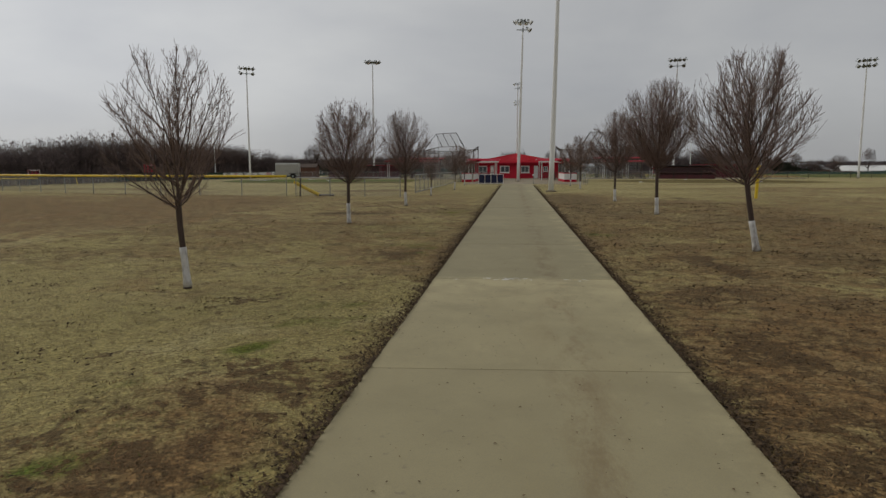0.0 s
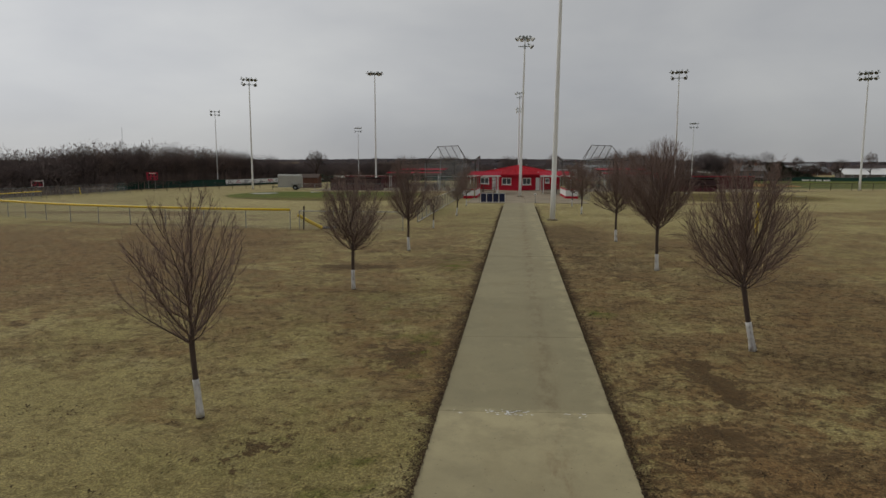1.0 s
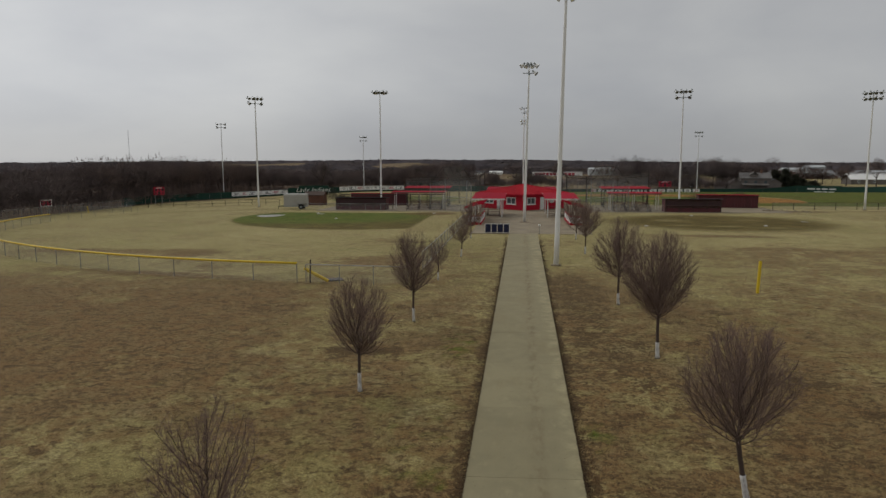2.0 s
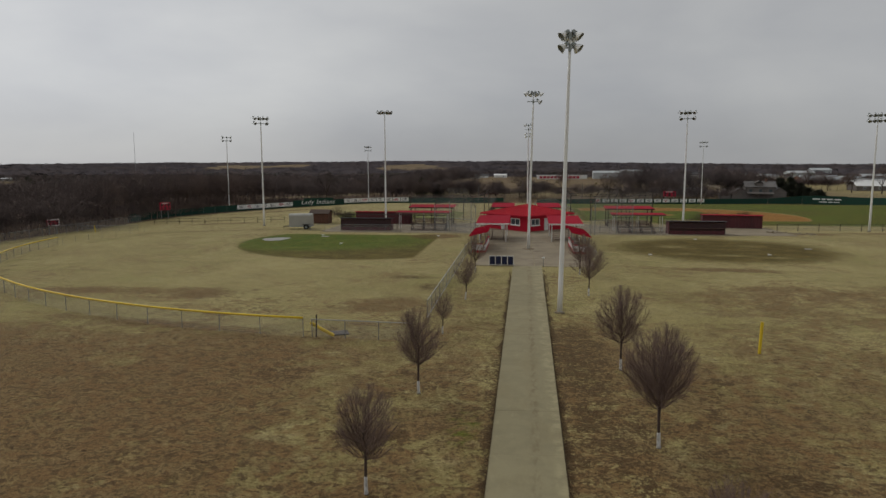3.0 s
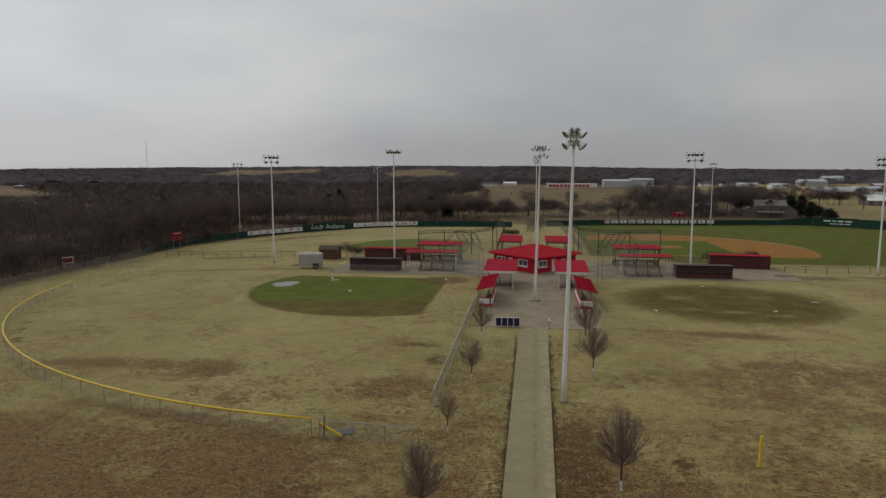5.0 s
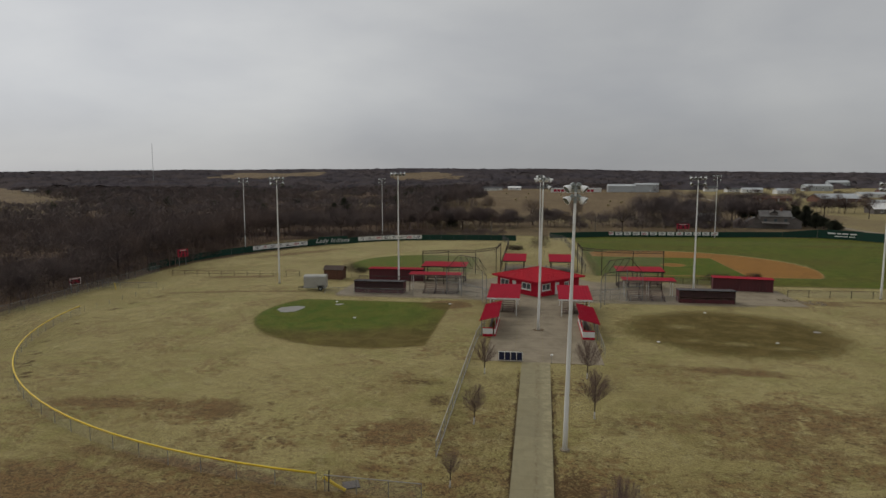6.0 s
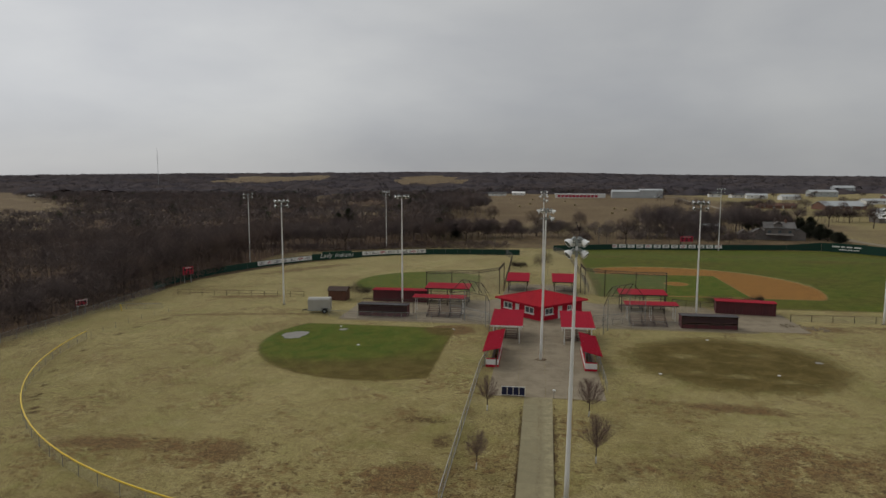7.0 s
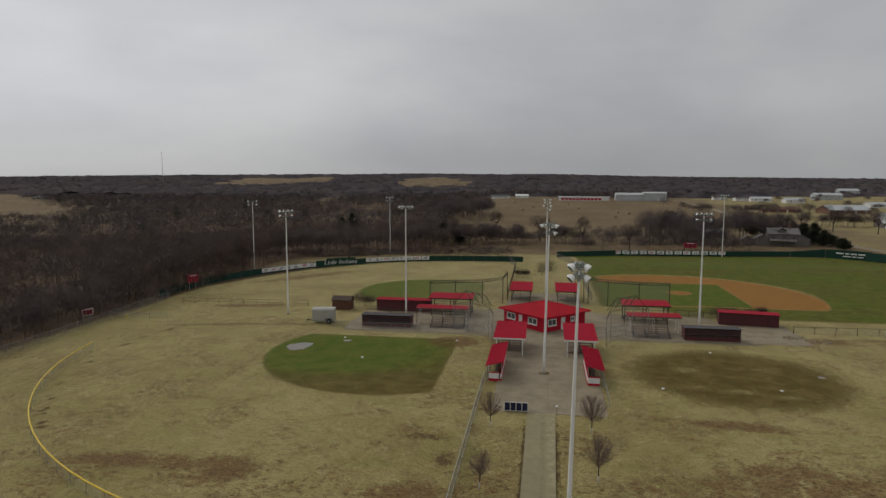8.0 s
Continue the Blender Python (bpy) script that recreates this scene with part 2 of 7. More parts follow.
def make_concrete(name, tone):
    m = Nodes(name, 0.85, 0.0, 0.25)
    rnd = m.n.new("ShaderNodeObjectInfo").outputs["Random"]
    base = m.mix(rnd, tuple(0.92 * v for v in tone), tuple(1.06 * v for v in tone))
    base = m.mix(m.span(m.noise(0.9, 6, 0.65), 0.38, 0.7, 0.0, 0.6), base, tuple(0.76 * v for v in tone))
    base = m.mix(m.span(m.noise(2.6, 6, 0.7, (1, 0.45, 1)), 0.55, 0.78, 0.0, 0.45), base, tuple(1.4 * v for v in tone))
    base = m.mix(m.span(m.noise(11, 4, 0.7), 0.60, 0.74, 0.0, 0.45), base, (0.15, 0.125, 0.095))
    # a worn, dirty track along the walk and paler, limy edges
    sep = m.n.new("ShaderNodeSeparateXYZ")
    m.l.new(m.where, sep.inputs[0])
    u = m.math("ABSOLUTE", m.math("SUBTRACT", sep.outputs[0], m.math("ADD", 0.52, m.math("MULTIPLY", sep.outputs[1], 0.006))), 0)
    track = m.math("MULTIPLY", m.span(u, 0.34, 0.0), m.span(m.noise(3.2, 6, 0.75, (1, 0.35, 1)), 0.42, 0.66))
    base = m.mix(m.math("MULTIPLY", track, 0.85), base, tuple(v * k for v, k in zip(tone, (0.62, 0.52, 0.46))))
    pale = m.math("MULTIPLY", m.span(sep.outputs[0], 1.12, 1.5), m.span(m.noise(1.3, 6, 0.7), 0.40, 0.66))
    base = m.mix(m.math("MULTIPLY", pale, 0.6), base, tuple(min(0.6, 1.55 * v) for v in tone))
    fresh = m.math("MULTIPLY", m.math("MULTIPLY", m.span(sep.outputs[1], 6.6, 9.3), m.span(sep.outputs[1], 9.8, 9.66)), m.span(m.noise(1.7, 6, 0.7), 0.38, 0.62))
    base = m.mix(m.math("MULTIPLY", fresh, 0.55), base, tuple(1.5 * v for v in tone))
    base = m.mix(m.span(m.noise(0.45, 5, 0.65, (1.4, 0.5, 1)), 0.48, 0.68, 0.0, 0.4), base, tuple(v * k for v, k in zip(tone, (0.80, 0.74, 0.66))))
    speck = m.noise(140, 2, 0.6)
    base = m.mix(m.span(speck, 0.35, 0.75, 0.0, 0.35), base, (0.19, 0.165, 0.125))
    m.color(base).bump(m.noise(45, 5, 0.7), 0.25, 0.008)
    return m.mat


CONCRETE = make_concrete("newer_concrete", (0.308, 0.266, 0.148))
OLD_CONCRETE = make_concrete("older_concrete", (0.272, 0.237, 0.132))


def make_plaza():
    m = Nodes("plaza_concrete", 0.85, 0.0, 0.25)
    base = m.mix(m.span(m.noise(0.35, 6, 0.65), 0.35, 0.7), (0.272, 0.225, 0.152), (0.190, 0.153, 0.100))
    base = m.mix(m.span(m.noise(2.4, 5, 0.7), 0.5, 0.75, 0.0, 0.45), base, (0.31, 0.27, 0.205))
    m.color(base).bump(m.noise(30, 4, 0.7), 0.2, 0.008)
    return m.mat


PLAZA = make_plaza()


def make_ground():
    """Dormant turf with brown, green, bare and wooded stretches; the zone weights come with the sheet."""
    m = Nodes("dormant_turf", 0.97, 0.0, 0.1)
    brown, green, clay, litter = m.attribute("zone_a")
    mottled, woods, straw, gravel = m.attribute("zone_b")
    broad, mid = m.noise(0.055, 5, 0.6), m.noise(0.38, 7, 0.68, distort=0.5)
    fine, blade = m.noise(5.5, 6, 0.72), m.noise(30, 5, 0.75)
    clump = m.noise(1.6, 8, 0.75, distort=0.6)

    def edge(w, soft=1.0):
        """A zone's weight with an edge frayed by the turf."""
        fray = m.math("SUBTRACT", m.math("ADD", m.math("MULTIPLY", mid, 1.1), m.math("ADD", clump, m.math("MULTIPLY", fine, 0.5))), 1.3)
        e = m.math("ADD", w, m.math("MULTIPLY", fray, soft))
        return m.math("MULTIPLY", m.span(e, 0.22, 0.72), m.span(w, 0.0, 0.12))

    patch, drift = m.noise(0.16, 6, 0.62, distort=0.5), m.noise(0.9, 7, 0.7, distort=0.7)
    c = m.mix(m.span(broad, 0.36, 0.66), (0.258, 0.216, 0.084), (0.346, 0.296, 0.128))
    c = m.mix(m.span(patch, 0.46, 0.66, 0.0, 0.55), c, (0.226, 0.216, 0.068))
    c = m.mix(m.span(mid, 0.50, 0.72, 0.0, 0.6), c, (0.205, 0.150, 0.066))
    c = m.mix(m.span(drift, 0.50, 0.66, 0.0, 0.40), c, (0.170, 0.124, 0.054))
    c = m.mix(m.span(m.noise(0.55, 5, 0.7, distort=0.4), 0.52, 0.66, 0.0, 0.40), c, (0.42, 0.375, 0.195))
    # dead brown stretches: soft tints that thin out in drifts
    tint = m.math("ADD", brown, m.math("MULTIPLY", m.math("SUBTRACT", m.math("ADD", m.math("ADD", patch, mid), m.math("ADD", m.math("MULTIPLY", drift, 0.8), m.math("MULTIPLY", fine, 0.5))), 1.67), 1.7))
    tint = m.math("MULTIPLY", m.span(tint, 0.0, 0.70), m.span(brown, 0.0, 0.18))
    c = m.mix(m.math("MULTIPLY", tint, 0.84), c, m.mix(m.span(m.math("ADD", m.math("MULTIPLY", clump, 0.5), m.math("MULTIPLY", fine, 0.5)), 0.44, 0.56), (0.212, 0.136, 0.063), (0.104, 0.060, 0.028)))
    # dark tufts and clods in loose groups
    tuft = m.math("MULTIPLY", m.span(m.noise(3.4, 4, 0.62, (1, 1.25, 1), distort=0.9), 0.575, 0.66), m.span(m.math("ADD", m.noise(0.21, 5, 0.6), m.math("MULTIPLY", brown, 0.12)), 0.44, 0.62, 0.12, 0.9))
    c = m.mix(tuft, c, (0.058, 0.038, 0.019))
    scrap = m.math("MULTIPLY", m.span(m.noise(1.15, 5, 0.66, (0.8, 1.3, 1), distort=0.8), 0.565, 0.625), m.span(m.math("ADD", m.noise(0.075, 4, 0.6, distort=0.4), m.math("MULTIPLY", brown, 0.10)), 0.47, 0.60, 0.05, 0.85))
    c = m.mix(scrap, c, m.mix(m.span(fine, 0.4, 0.6), (0.150, 0.092, 0.040), (0.085, 0.052, 0.024)))
    # small torn clumps, in groups, with rusty thatch round them
    group = m.span(m.math("ADD", m.noise(0.13, 5, 0.62, distort=0.5), m.math("MULTIPLY", brown, 0.20)), 0.49, 0.61)
    rust = m.math("MULTIPLY", m.span(m.noise(1.0, 8, 0.72, distort=0.3), 0.48, 0.56), group)
    c = m.mix(m.math("MULTIPLY", rust, 0.75), c, (0.186, 0.110, 0.046))
    clod = m.math("MULTIPLY", m.span(m.noise(2.3, 5, 0.66, (0.85, 1.1, 1), distort=0.5), 0.55, 0.595), m.span(group, 0.0, 1.0, 0.28, 1.0))
    c = m.mix(m.math("MULTIPLY", clod, 0.85), c, (0.088, 0.054, 0.025))
    c = m.mix(edge(mottled, 0.9), c, m.mix(m.span(mid, 0.42, 0.62), (0.096, 0.074, 0.019), (0.150, 0.112, 0.036)))
    c = m.mix(edge(green, 0.6), c, m.mix(m.span(mid, 0.35, 0.65), (0.070, 0.112, 0.013), (0.118, 0.128, 0.020)))
    c = m.mix(edge(clay, 0.25), c, m.mix(m.span(mid, 0.3, 0.7), (0.320, 0.162, 0.042), (0.245, 0.126, 0.036)))
    c = m.mix(edge(gravel, 0.3), c, m.mix(m.span(mid, 0.3, 0.7), (0.255, 0.215, 0.155), (0.175, 0.146, 0.098)))
    c = m.mix(edge(straw, 0.4), c, m.mix(m.span(m.noise(0.02, 5, 0.6), 0.35, 0.65), (0.155, 0.112, 0.064), (0.195, 0.146, 0.082)))
    c = m.mix(edge(woods), c, m.mix(m.span(m.noise(0.06, 6, 0.65), 0.35, 0.65), (0.075, 0.048, 0.030), (0.135, 0.090, 0.055)))
    heap = m.math("ADD", m.math("MULTIPLY", litter, 1.15), m.math("ADD", m.math("MULTIPLY", m.math("SUBTRACT", clump, 0.5), 2.0), m.math("MULTIPLY", m.math("SUBTRACT", fine, 0.5), 2.6)))
    heap = m.math("MULTIPLY", m.span(heap, 0.50, 0.68, 0.0, 0.92), m.span(litter, 0.02, 0.2))
    c = m.mix(heap, c, m.mix(m.span(fine, 0.40, 0.62), (0.044, 0.027, 0.013), (0.125, 0.076, 0.033)))
    c = m.mix(m.span(fine, 0.50, 0.60, 0.0, 0.6), c, m.mix(1.0, c, (0.46, 0.42, 0.40), "MULTIPLY"))
    c = m.mix(m.span(blade, 0.47, 0.57, 0.0, 0.75), c, m.mix(1.0, c, (0.40, 0.36, 0.34), "MULTIPLY"))
    c = m.mix(m.span(m.noise(24, 4, 0.7), 0.49, 0.60, 0.0, 0.7), c, m.mix(1.0, c, (1.9, 1.85, 1.75), "MULTIPLY"))
    m.color(c)
    m.bump(m.math("ADD", m.math("MULTIPLY", fine, 1.6), blade), 0.5, 0.04)
    # pale dry tips show at a low angle
    m.l.new(m.math("MULTIPLY", m.math("SUBTRACT", 1.0, m.math("MAXIMUM", m.math("MAXIMUM", m.math("MAXIMUM", green, woods), m.math("MAXIMUM", mottled, m.math("MAXIMUM", straw, clay))), m.math("MULTIPLY", m.math("MAXIMUM", brown, litter), 0.7))), 0.32), m.b.inputs["Sheen Weight"])
    m.b.inputs["Sheen Roughness"].default_value = 0.3
    m.b.inputs["Sheen Tint"].default_value = (0.84, 0.76, 0.44, 1)
    return m.mat


GROUND = make_ground()


# ------------------------------------------------------------------ mesh tools
class Shape:
    """Collects faces for one mesh."""

    def __init__(self):
        self.v, self.f = [], []

    def add(self, verts, faces):
        k = len(self.v)
        self.v.extend(tuple(p) for p in verts)
        self.f.extend(tuple(i + k for i in f) for f in faces)
        return self

    def box(self, x0, x1, y0, y1, z0, z1, m=None):
        p = [(x, y, z) for z in (z0, z1) for x, y in ((x0, y0), (x1, y0), (x1, y1), (x0, y1))]
        if m is not None:
            p = [m @ Vector(q) for q in p]
        return self.add(p, [(3, 2, 1, 0), (4, 5, 6, 7), (0, 1, 5, 4), (1, 2, 6, 5), (2, 3, 7, 6), (3, 0, 4, 7)])

    def bar(self, a, b, w, d=None, up=(0, 0, 1)):
        """A square bar from a to b."""
        a, b = Vector(a), Vector(b)
        ahead = (b - a).normalized()
        side = ahead.cross(Vector(up))
        side = (side if side.length > 1e-4 else Vector((1, 0, 0))).normalized()
        top, d = side.cross(ahead), d or w
        p = [q + side * (s * w / 2) + top * (t * d / 2) for q in (a, b) for s, t in ((-1, -1), (1, -1), (1, 1), (-1, 1))]
        return self.add(p, [(3, 2, 1, 0), (4, 5, 6, 7), (0, 1, 5, 4), (1, 2, 6, 5), (2, 3, 7, 6), (3, 0, 4, 7)])

    def tube(self, points, radii, sides=8, caps=True):
        pts = [Vector(p) for p in points]
        if isinstance(radii, (int, float)):
            radii = [radii] * len(pts)
        rings, k = [], len(self.v)
        ref = None
        for i, p in enumerate(pts):
            ahead = (pts[min(i + 1, len(pts) - 1)] - pts[max(i - 1, 0)]).normalized()
            if ref is None:
                ref = ahead.cross(Vector((0.3, 0.9, 0.1)))
                ref = ref if ref.length > 0.1 else ahead.cross(Vector((1, 0, 0)))
            ref = (ref - ahead * ref.dot(ahead)).normalized()
            other = ahead.cross(ref)
            for s in range(sides):
                a = 2 * math.pi * s / sides
                self.v.append(tuple(p + (ref * math.cos(a) + other * math.sin(a)) * radii[i]))
        for i in range(len(pts) - 1):
            for s in range(sides):
                a, b = k + i * sides + s, k + i * sides + (s + 1) % sides
                self.f.append((a, b, b + sides, a + sides))
        if caps:
            self.f.append(tuple(k + s for s in reversed(range(sides))))
            self.f.append(tuple(k + (len(pts) - 1) * sides + s for s in range(sides)))
        return self

    def slab(self, outline, z0, z1):
        """An upright prism over an outline given anticlockwise."""
        n = len(outline)
        p = [(x, y, z0) for x, y in outline] + [(x, y, z1) for x, y in outline]
        f = [tuple(reversed(range(n))), tuple(range(n, 2 * n))]
        return self.add(p, f + [(i, (i + 1) % n, n + (i + 1) % n, n + i) for i in range(n)])

    def sheet(self, corners, thick):
        """A flat plate: four corners, anticlockwise from above, with a thickness downwards."""
        a = [Vector(c) for c in corners]
        nrm = (a[1] - a[0]).cross(a[3] - a[0]).normalized()
        p = a + [q - nrm * thick for q in a]
        return self.add(p, [(0, 1, 2, 3), (7, 6, 5, 4), (0, 4, 5, 1), (1, 5, 6, 2), (2, 6, 7, 3), (3, 7, 4, 0)])

    def mesh(self, name, material, smooth=False):
        me = bpy.data.meshes.new(name)
        me.from_pydata(self.v, [], self.f)
        me.materials.append(material)
        if smooth:
            me.polygons.foreach_set("use_smooth", [True] * len(me.polygons))
        me.update()
        return me


def part(name, shape, material, parent=None, label="", smooth=False, at=None):
    """One mesh object, under a thing or a part, from a Shape or from a mesh that is already made."""
    me = shape if isinstance(shape, bpy.types.Mesh) else shape.mesh(name, material, smooth)
    ob = new(name, me)
    if parent is not None:
        ob.parent = parent
    if at is not None:
        ob.matrix_local = at
    return tagged(ob, label) if label else ob


def thing(name, label, category, group="", kind="", at=None):
    ob = new(name)
    ob.empty_display_size = 0.3
    if at is not None:
        ob.matrix_world = at
    return tagged(ob, label, category, group, kind)


def raw(name, verts, faces, material, ways=None):
    """A large mesh from arrays of corners and triangles; ways: which way the crown faces at each corner."""
    me = bpy.data.meshes.new(name)
    verts, faces = np.asarray(verts, np.float32), np.asarray(faces, np.int32)
    k = faces.shape[1]
    me.vertices.add(len(verts))
    me.vertices.foreach_set("co", verts.ravel())
    me.loops.add(faces.size)
    me.loops.foreach_set("vertex_index", faces.ravel())
    me.polygons.add(len(faces))
    me.polygons.foreach_set("loop_start", np.arange(0, faces.size, k, dtype=np.int32))
    me.polygons.foreach_set("loop_total", np.full(len(faces), k, np.int32))
    me.materials.append(material)
    me.update(calc_edges=True)
    if ways is not None:
        me.attributes.new("crown_way", "FLOAT_VECTOR", "POINT").data.foreach_set("vector", np.asarray(ways, np.float32).ravel())
    return me


# ------------------------------------------------------------------ the lie of the land
def smooth(a, b, v):
    t = np.clip((np.asarray(v, float) - a) / (b - a), 0, 1)
    return t * t * (3 - 2 * t)


def swell(x, y, size, seed):
    """Gentle rolling noise from a few waves, about -1 to 1."""
    r = np.random.RandomState(seed)
    out = 0
    for k in range(5):
        a, p = r.uniform(0, 2 * math.pi, 2)
        s = size / (1 + 0.55 * k)
        out = out + np.sin((x * math.cos(a) + y * math.sin(a)) * 2 * math.pi / s + p) / (1 + 0.4 * k)
    return out / 2.6


def terrain(x, y):
    """Height of the ground: level park, a dip beyond the far fences, and low hills at the horizon."""
    x, y = np.asarray(x, float), np.asarray(y, float)
    d = np.hypot(x, y)
    z = -2.8 * smooth(195, 245, y) - 0.12 * smooth(-2, -5, x) * smooth(17, 10, y)
    z = z - 2.4 * smooth(86, 160, -x) * smooth(20, 60, y) - 1.1 * smooth(40, 82, -x) * smooth(35, 65, y)
    way = np.degrees(np.arctan2(x, np.maximum(y, 1.0)))
    crest = np.interp(way, (-60, -43, -28, -20, -11, -4, 3, 10, 25, 60), (16, 19, 29, 35, 38, 34, 31, 23, 14, 10))
    z = z + smooth(1100, 3100, d) * crest * (1 + 0.10 * swell(x, y, 1500, 3) + 0.05 * swell(x, y, 500, 13)) + 3.0 * smooth(900, 1500, d)
    z = z + smooth(250, 700, d) * 1.2 * swell(x, y, 420, 5)
    return z


def ground_at(x, y):
    return float(terrain(x, y))


# ------------------------------------------------------------------ ground sheet
def graded(stops):
    """Grid lines: from each stop to the next in steps that grow from one size to the other."""
    out = [stops[0][0]]
    for (a, s0), (b, s1) in zip(stops, stops[1:]):
        while out[-1] < b - 0.6 * s1:
            f = (out[-1] - a) / (b - a)
            out.append(out[-1] + s0 + (s1 - s0) * f)
        out[-1] = b
    return np.array(out)


def ellipse(x, y, cx, cy, rx, ry, turn=0.0):
    """1 in the middle of an ellipse, a half at its rim, 0 outside."""
    c, s = math.cos(radians(turn)), math.sin(radians(turn))
    u, v = ((x - cx) * c + (y - cy) * s) / rx, (-(x - cx) * s + (y - cy) * c) / ry
    return np.clip(1.5 - np.sqrt(u * u + v * v), 0, 1)


INFIELD = (-21.6, 92.4, 19.0)         # middle and radius of the green infield
HOME_L, HOME_R = (-10.0, 132.0), (13.0, 133.0)


def in_left(x, y):
    return smooth(0.8, -0.8, np.hypot(x - INFIELD[0], y - INFIELD[1]) - INFIELD[2]) * smooth(-12.2, -13.2, x) * smooth(102.8, 101.8, y)


def far_woods(x, y):
    """Where the woods stand: 0 to 1."""
    arc = np.hypot(x - HOME_L[0], y - HOME_L[1])
    west = smooth(-82, -86, x) * smooth(24, 34, y)
    back = 24 * smooth(172, 205, y)
    north = smooth(92 + back, 102 + back, arc) * smooth(150, 175, y) * smooth(0.0, -14.0, x + 0.135 * y + 12 * swell(x, y, 170, 8))
    w = np.maximum(west, north)
    d = np.hypot(x, y)
    far = smooth(900, 980, y + 40 * swell(x, y, 300, 4))
    w = np.maximum(w, far)
    for cx, cy, rx, ry, turn in ((-620, 660, 360, 56, 133), (-880, 1960, 420, 120, 114), (-750, 2150, 380, 70, 109), (-330, 1950, 460, 110, 100), (-150, 560, 70, 22, 105), (-300, 900, 120, 30, 108),
                                 (-820, 1500, 160, 60, 0), (900, 2000, 260, 120, 0), (430, 900, 220, 120, 0), (-130, 330, 40, 16, 0), (-470, 1150, 150, 40, 112), (260, 1260, 230, 60, 0), (600, 1450, 280, 80, 0), (90, 1560, 170, 45, 5), (-120, 1290, 130, 26, 0), (420, 2050, 330, 70, 0)):
        w = w * (1 - np.clip(2 * ellipse(x + 45 * swell(x, y, 260, 81), y + 60 * swell(x, y, 330, 82), cx, cy, rx, ry, turn), 0, 1))
    return w


def make_zones(x, y):
    a, b = np.zeros((len(x), 4)), np.zeros((len(x), 4))
    arc = np.hypot(x + 13.2, y - 94.5)
    # brown
    br = 0.82 * smooth(-3, -15, x) * smooth(44, 34, y) * smooth(6, 22, y) * smooth(-70, -35, x)
    br = np.maximum(br, (0.40 + 0.16 * smooth(-1, 3, x) + 0.14 * smooth(5, 12, x)) * smooth(52, 32, y + 5 * swell(x, y, 22, 84)) * smooth(7, 13, y) * smooth(45, 25, np.abs(x)))
    for e in ((-34.7, 52.4, 9, 1.6, 3), (-27.3, 51.5, 3.2, 2.4, 20), (-24.0, 40.8, 10, 1.1, -10), (3.8, 35.0, 2.6, 10, 0), (4.2, 35.0, 3.0, 9, 0), (4.4, 20, 3.0, 5, 0),
              (7.5, 17.0, 7, 4.0, 10), (6.5, 13.0, 6.5, 6.0, 0), (3.2, 30.0, 1.8, 9, 0), (10, 22, 6, 5, 20), (4.8, 6.0, 4.5, 5.5, 0), (-2.2, 3.7, 1.1, 1.5, 0), (24, 52, 13, 6.5, 0), (31, 50, 8, 4, 0), (33, 87, 5, 5, 0), (14, 38, 6, 3.5, 30), (22, 36.5, 6, 2.5, 0), (22.5, 59, 4.0, 1.6, 0), (29, 57, 7, 2.2, 10), (25, 54, 4, 1.5, 0),
              (21.5, 70, 7, 1.1, -5), (-13.2, 100.9, 2.8, 2.6, 0), (9.5, 9, 8, 4.5, 15), (44, 110, 9, 2.0, 0), (60, 112, 8, 1.6, 0), (40, 62, 9, 2.0, 10),
              (-52, 108.3, 16, 0.7, 3), (-10, 49, 4, 2.5, 10), (-60, 126, 10, 1.5, 0), (-62, 168, 14, 3, 40)):
        br = np.maximum(br, 0.62 * ellipse(x, y, *e))
    br = np.maximum(br, 0.9 * smooth(1.3, 1.9, x) * smooth(-9, -2, y + 2 * swell(x, y, 6, 89)) * smooth(11.5, 7, y + 1.5 * swell(x, y, 5, 83)) * smooth(14, 9, x))
    br = np.maximum(br, np.clip(2.2 * ellipse(x, y, -13.2, 101, 2.9, 2.5), 0, 1))
    br *= 1 - 0.45 * smooth(8, 13, x) * smooth(20, 30, y) * smooth(60, 48, y)
    a[:, 0] = br
    # green
    gr = in_left(x, y) * (0.52 + 0.75 * ellipse(x, y, -29, 93, 11, 8.5) + 0.3 * ellipse(x, y, -14.5, 92, 3, 8))
    gr *= (1 - 0.95 * np.clip(1.8 * ellipse(x, y, -13.4, 101, 3.0, 2.8), 0, 1)) * (1 - 0.42 * ellipse(x, y, -12, 91, 8.5, 11)) * (1 - 0.42 * ellipse(x, y, -19, 76, 15, 6))
    for e, k in (((-2.3, 25.5, 0.9, 2.6), 0.66), ((-2.35, 5.7, 0.35, 0.45), 0.9), ((-2.55, 3.3, 0.28, 0.28), 0.9), ((-2.7, 3.85, 0.2, 0.2), 0.8), ((-2.4, 7.4, 0.4, 0.5), 0.6), ((2.3, 16.8, 0.5, 1.0), 0.8),
                 ((-1.9, 13, 0.5, 2.0), 0.7), ((-2.0, 6.9, 0.8, 1.3), 0.5), ((-3.3, 4.6, 0.9, 0.8), 0.4), ((-1.45, 3.2, 0.22, 0.8), 0.6), ((-3.0, 8.5, 1.2, 1.5), 0.36), ((-2.9, 17, 1.6, 6.5), 0.38), ((-5.5, 5.5, 2.4, 2.2), 0.30), ((5, 138, 3.2, 6), 0.7), ((-5, 190, 3, 12), 0.5)):
        gr = np.maximum(gr, k * ellipse(x, y, *e) * (0.55 + 0.75 * swell(x, y, 1.1, 71)))
    far_l = np.hypot(x + 25, y - 147)
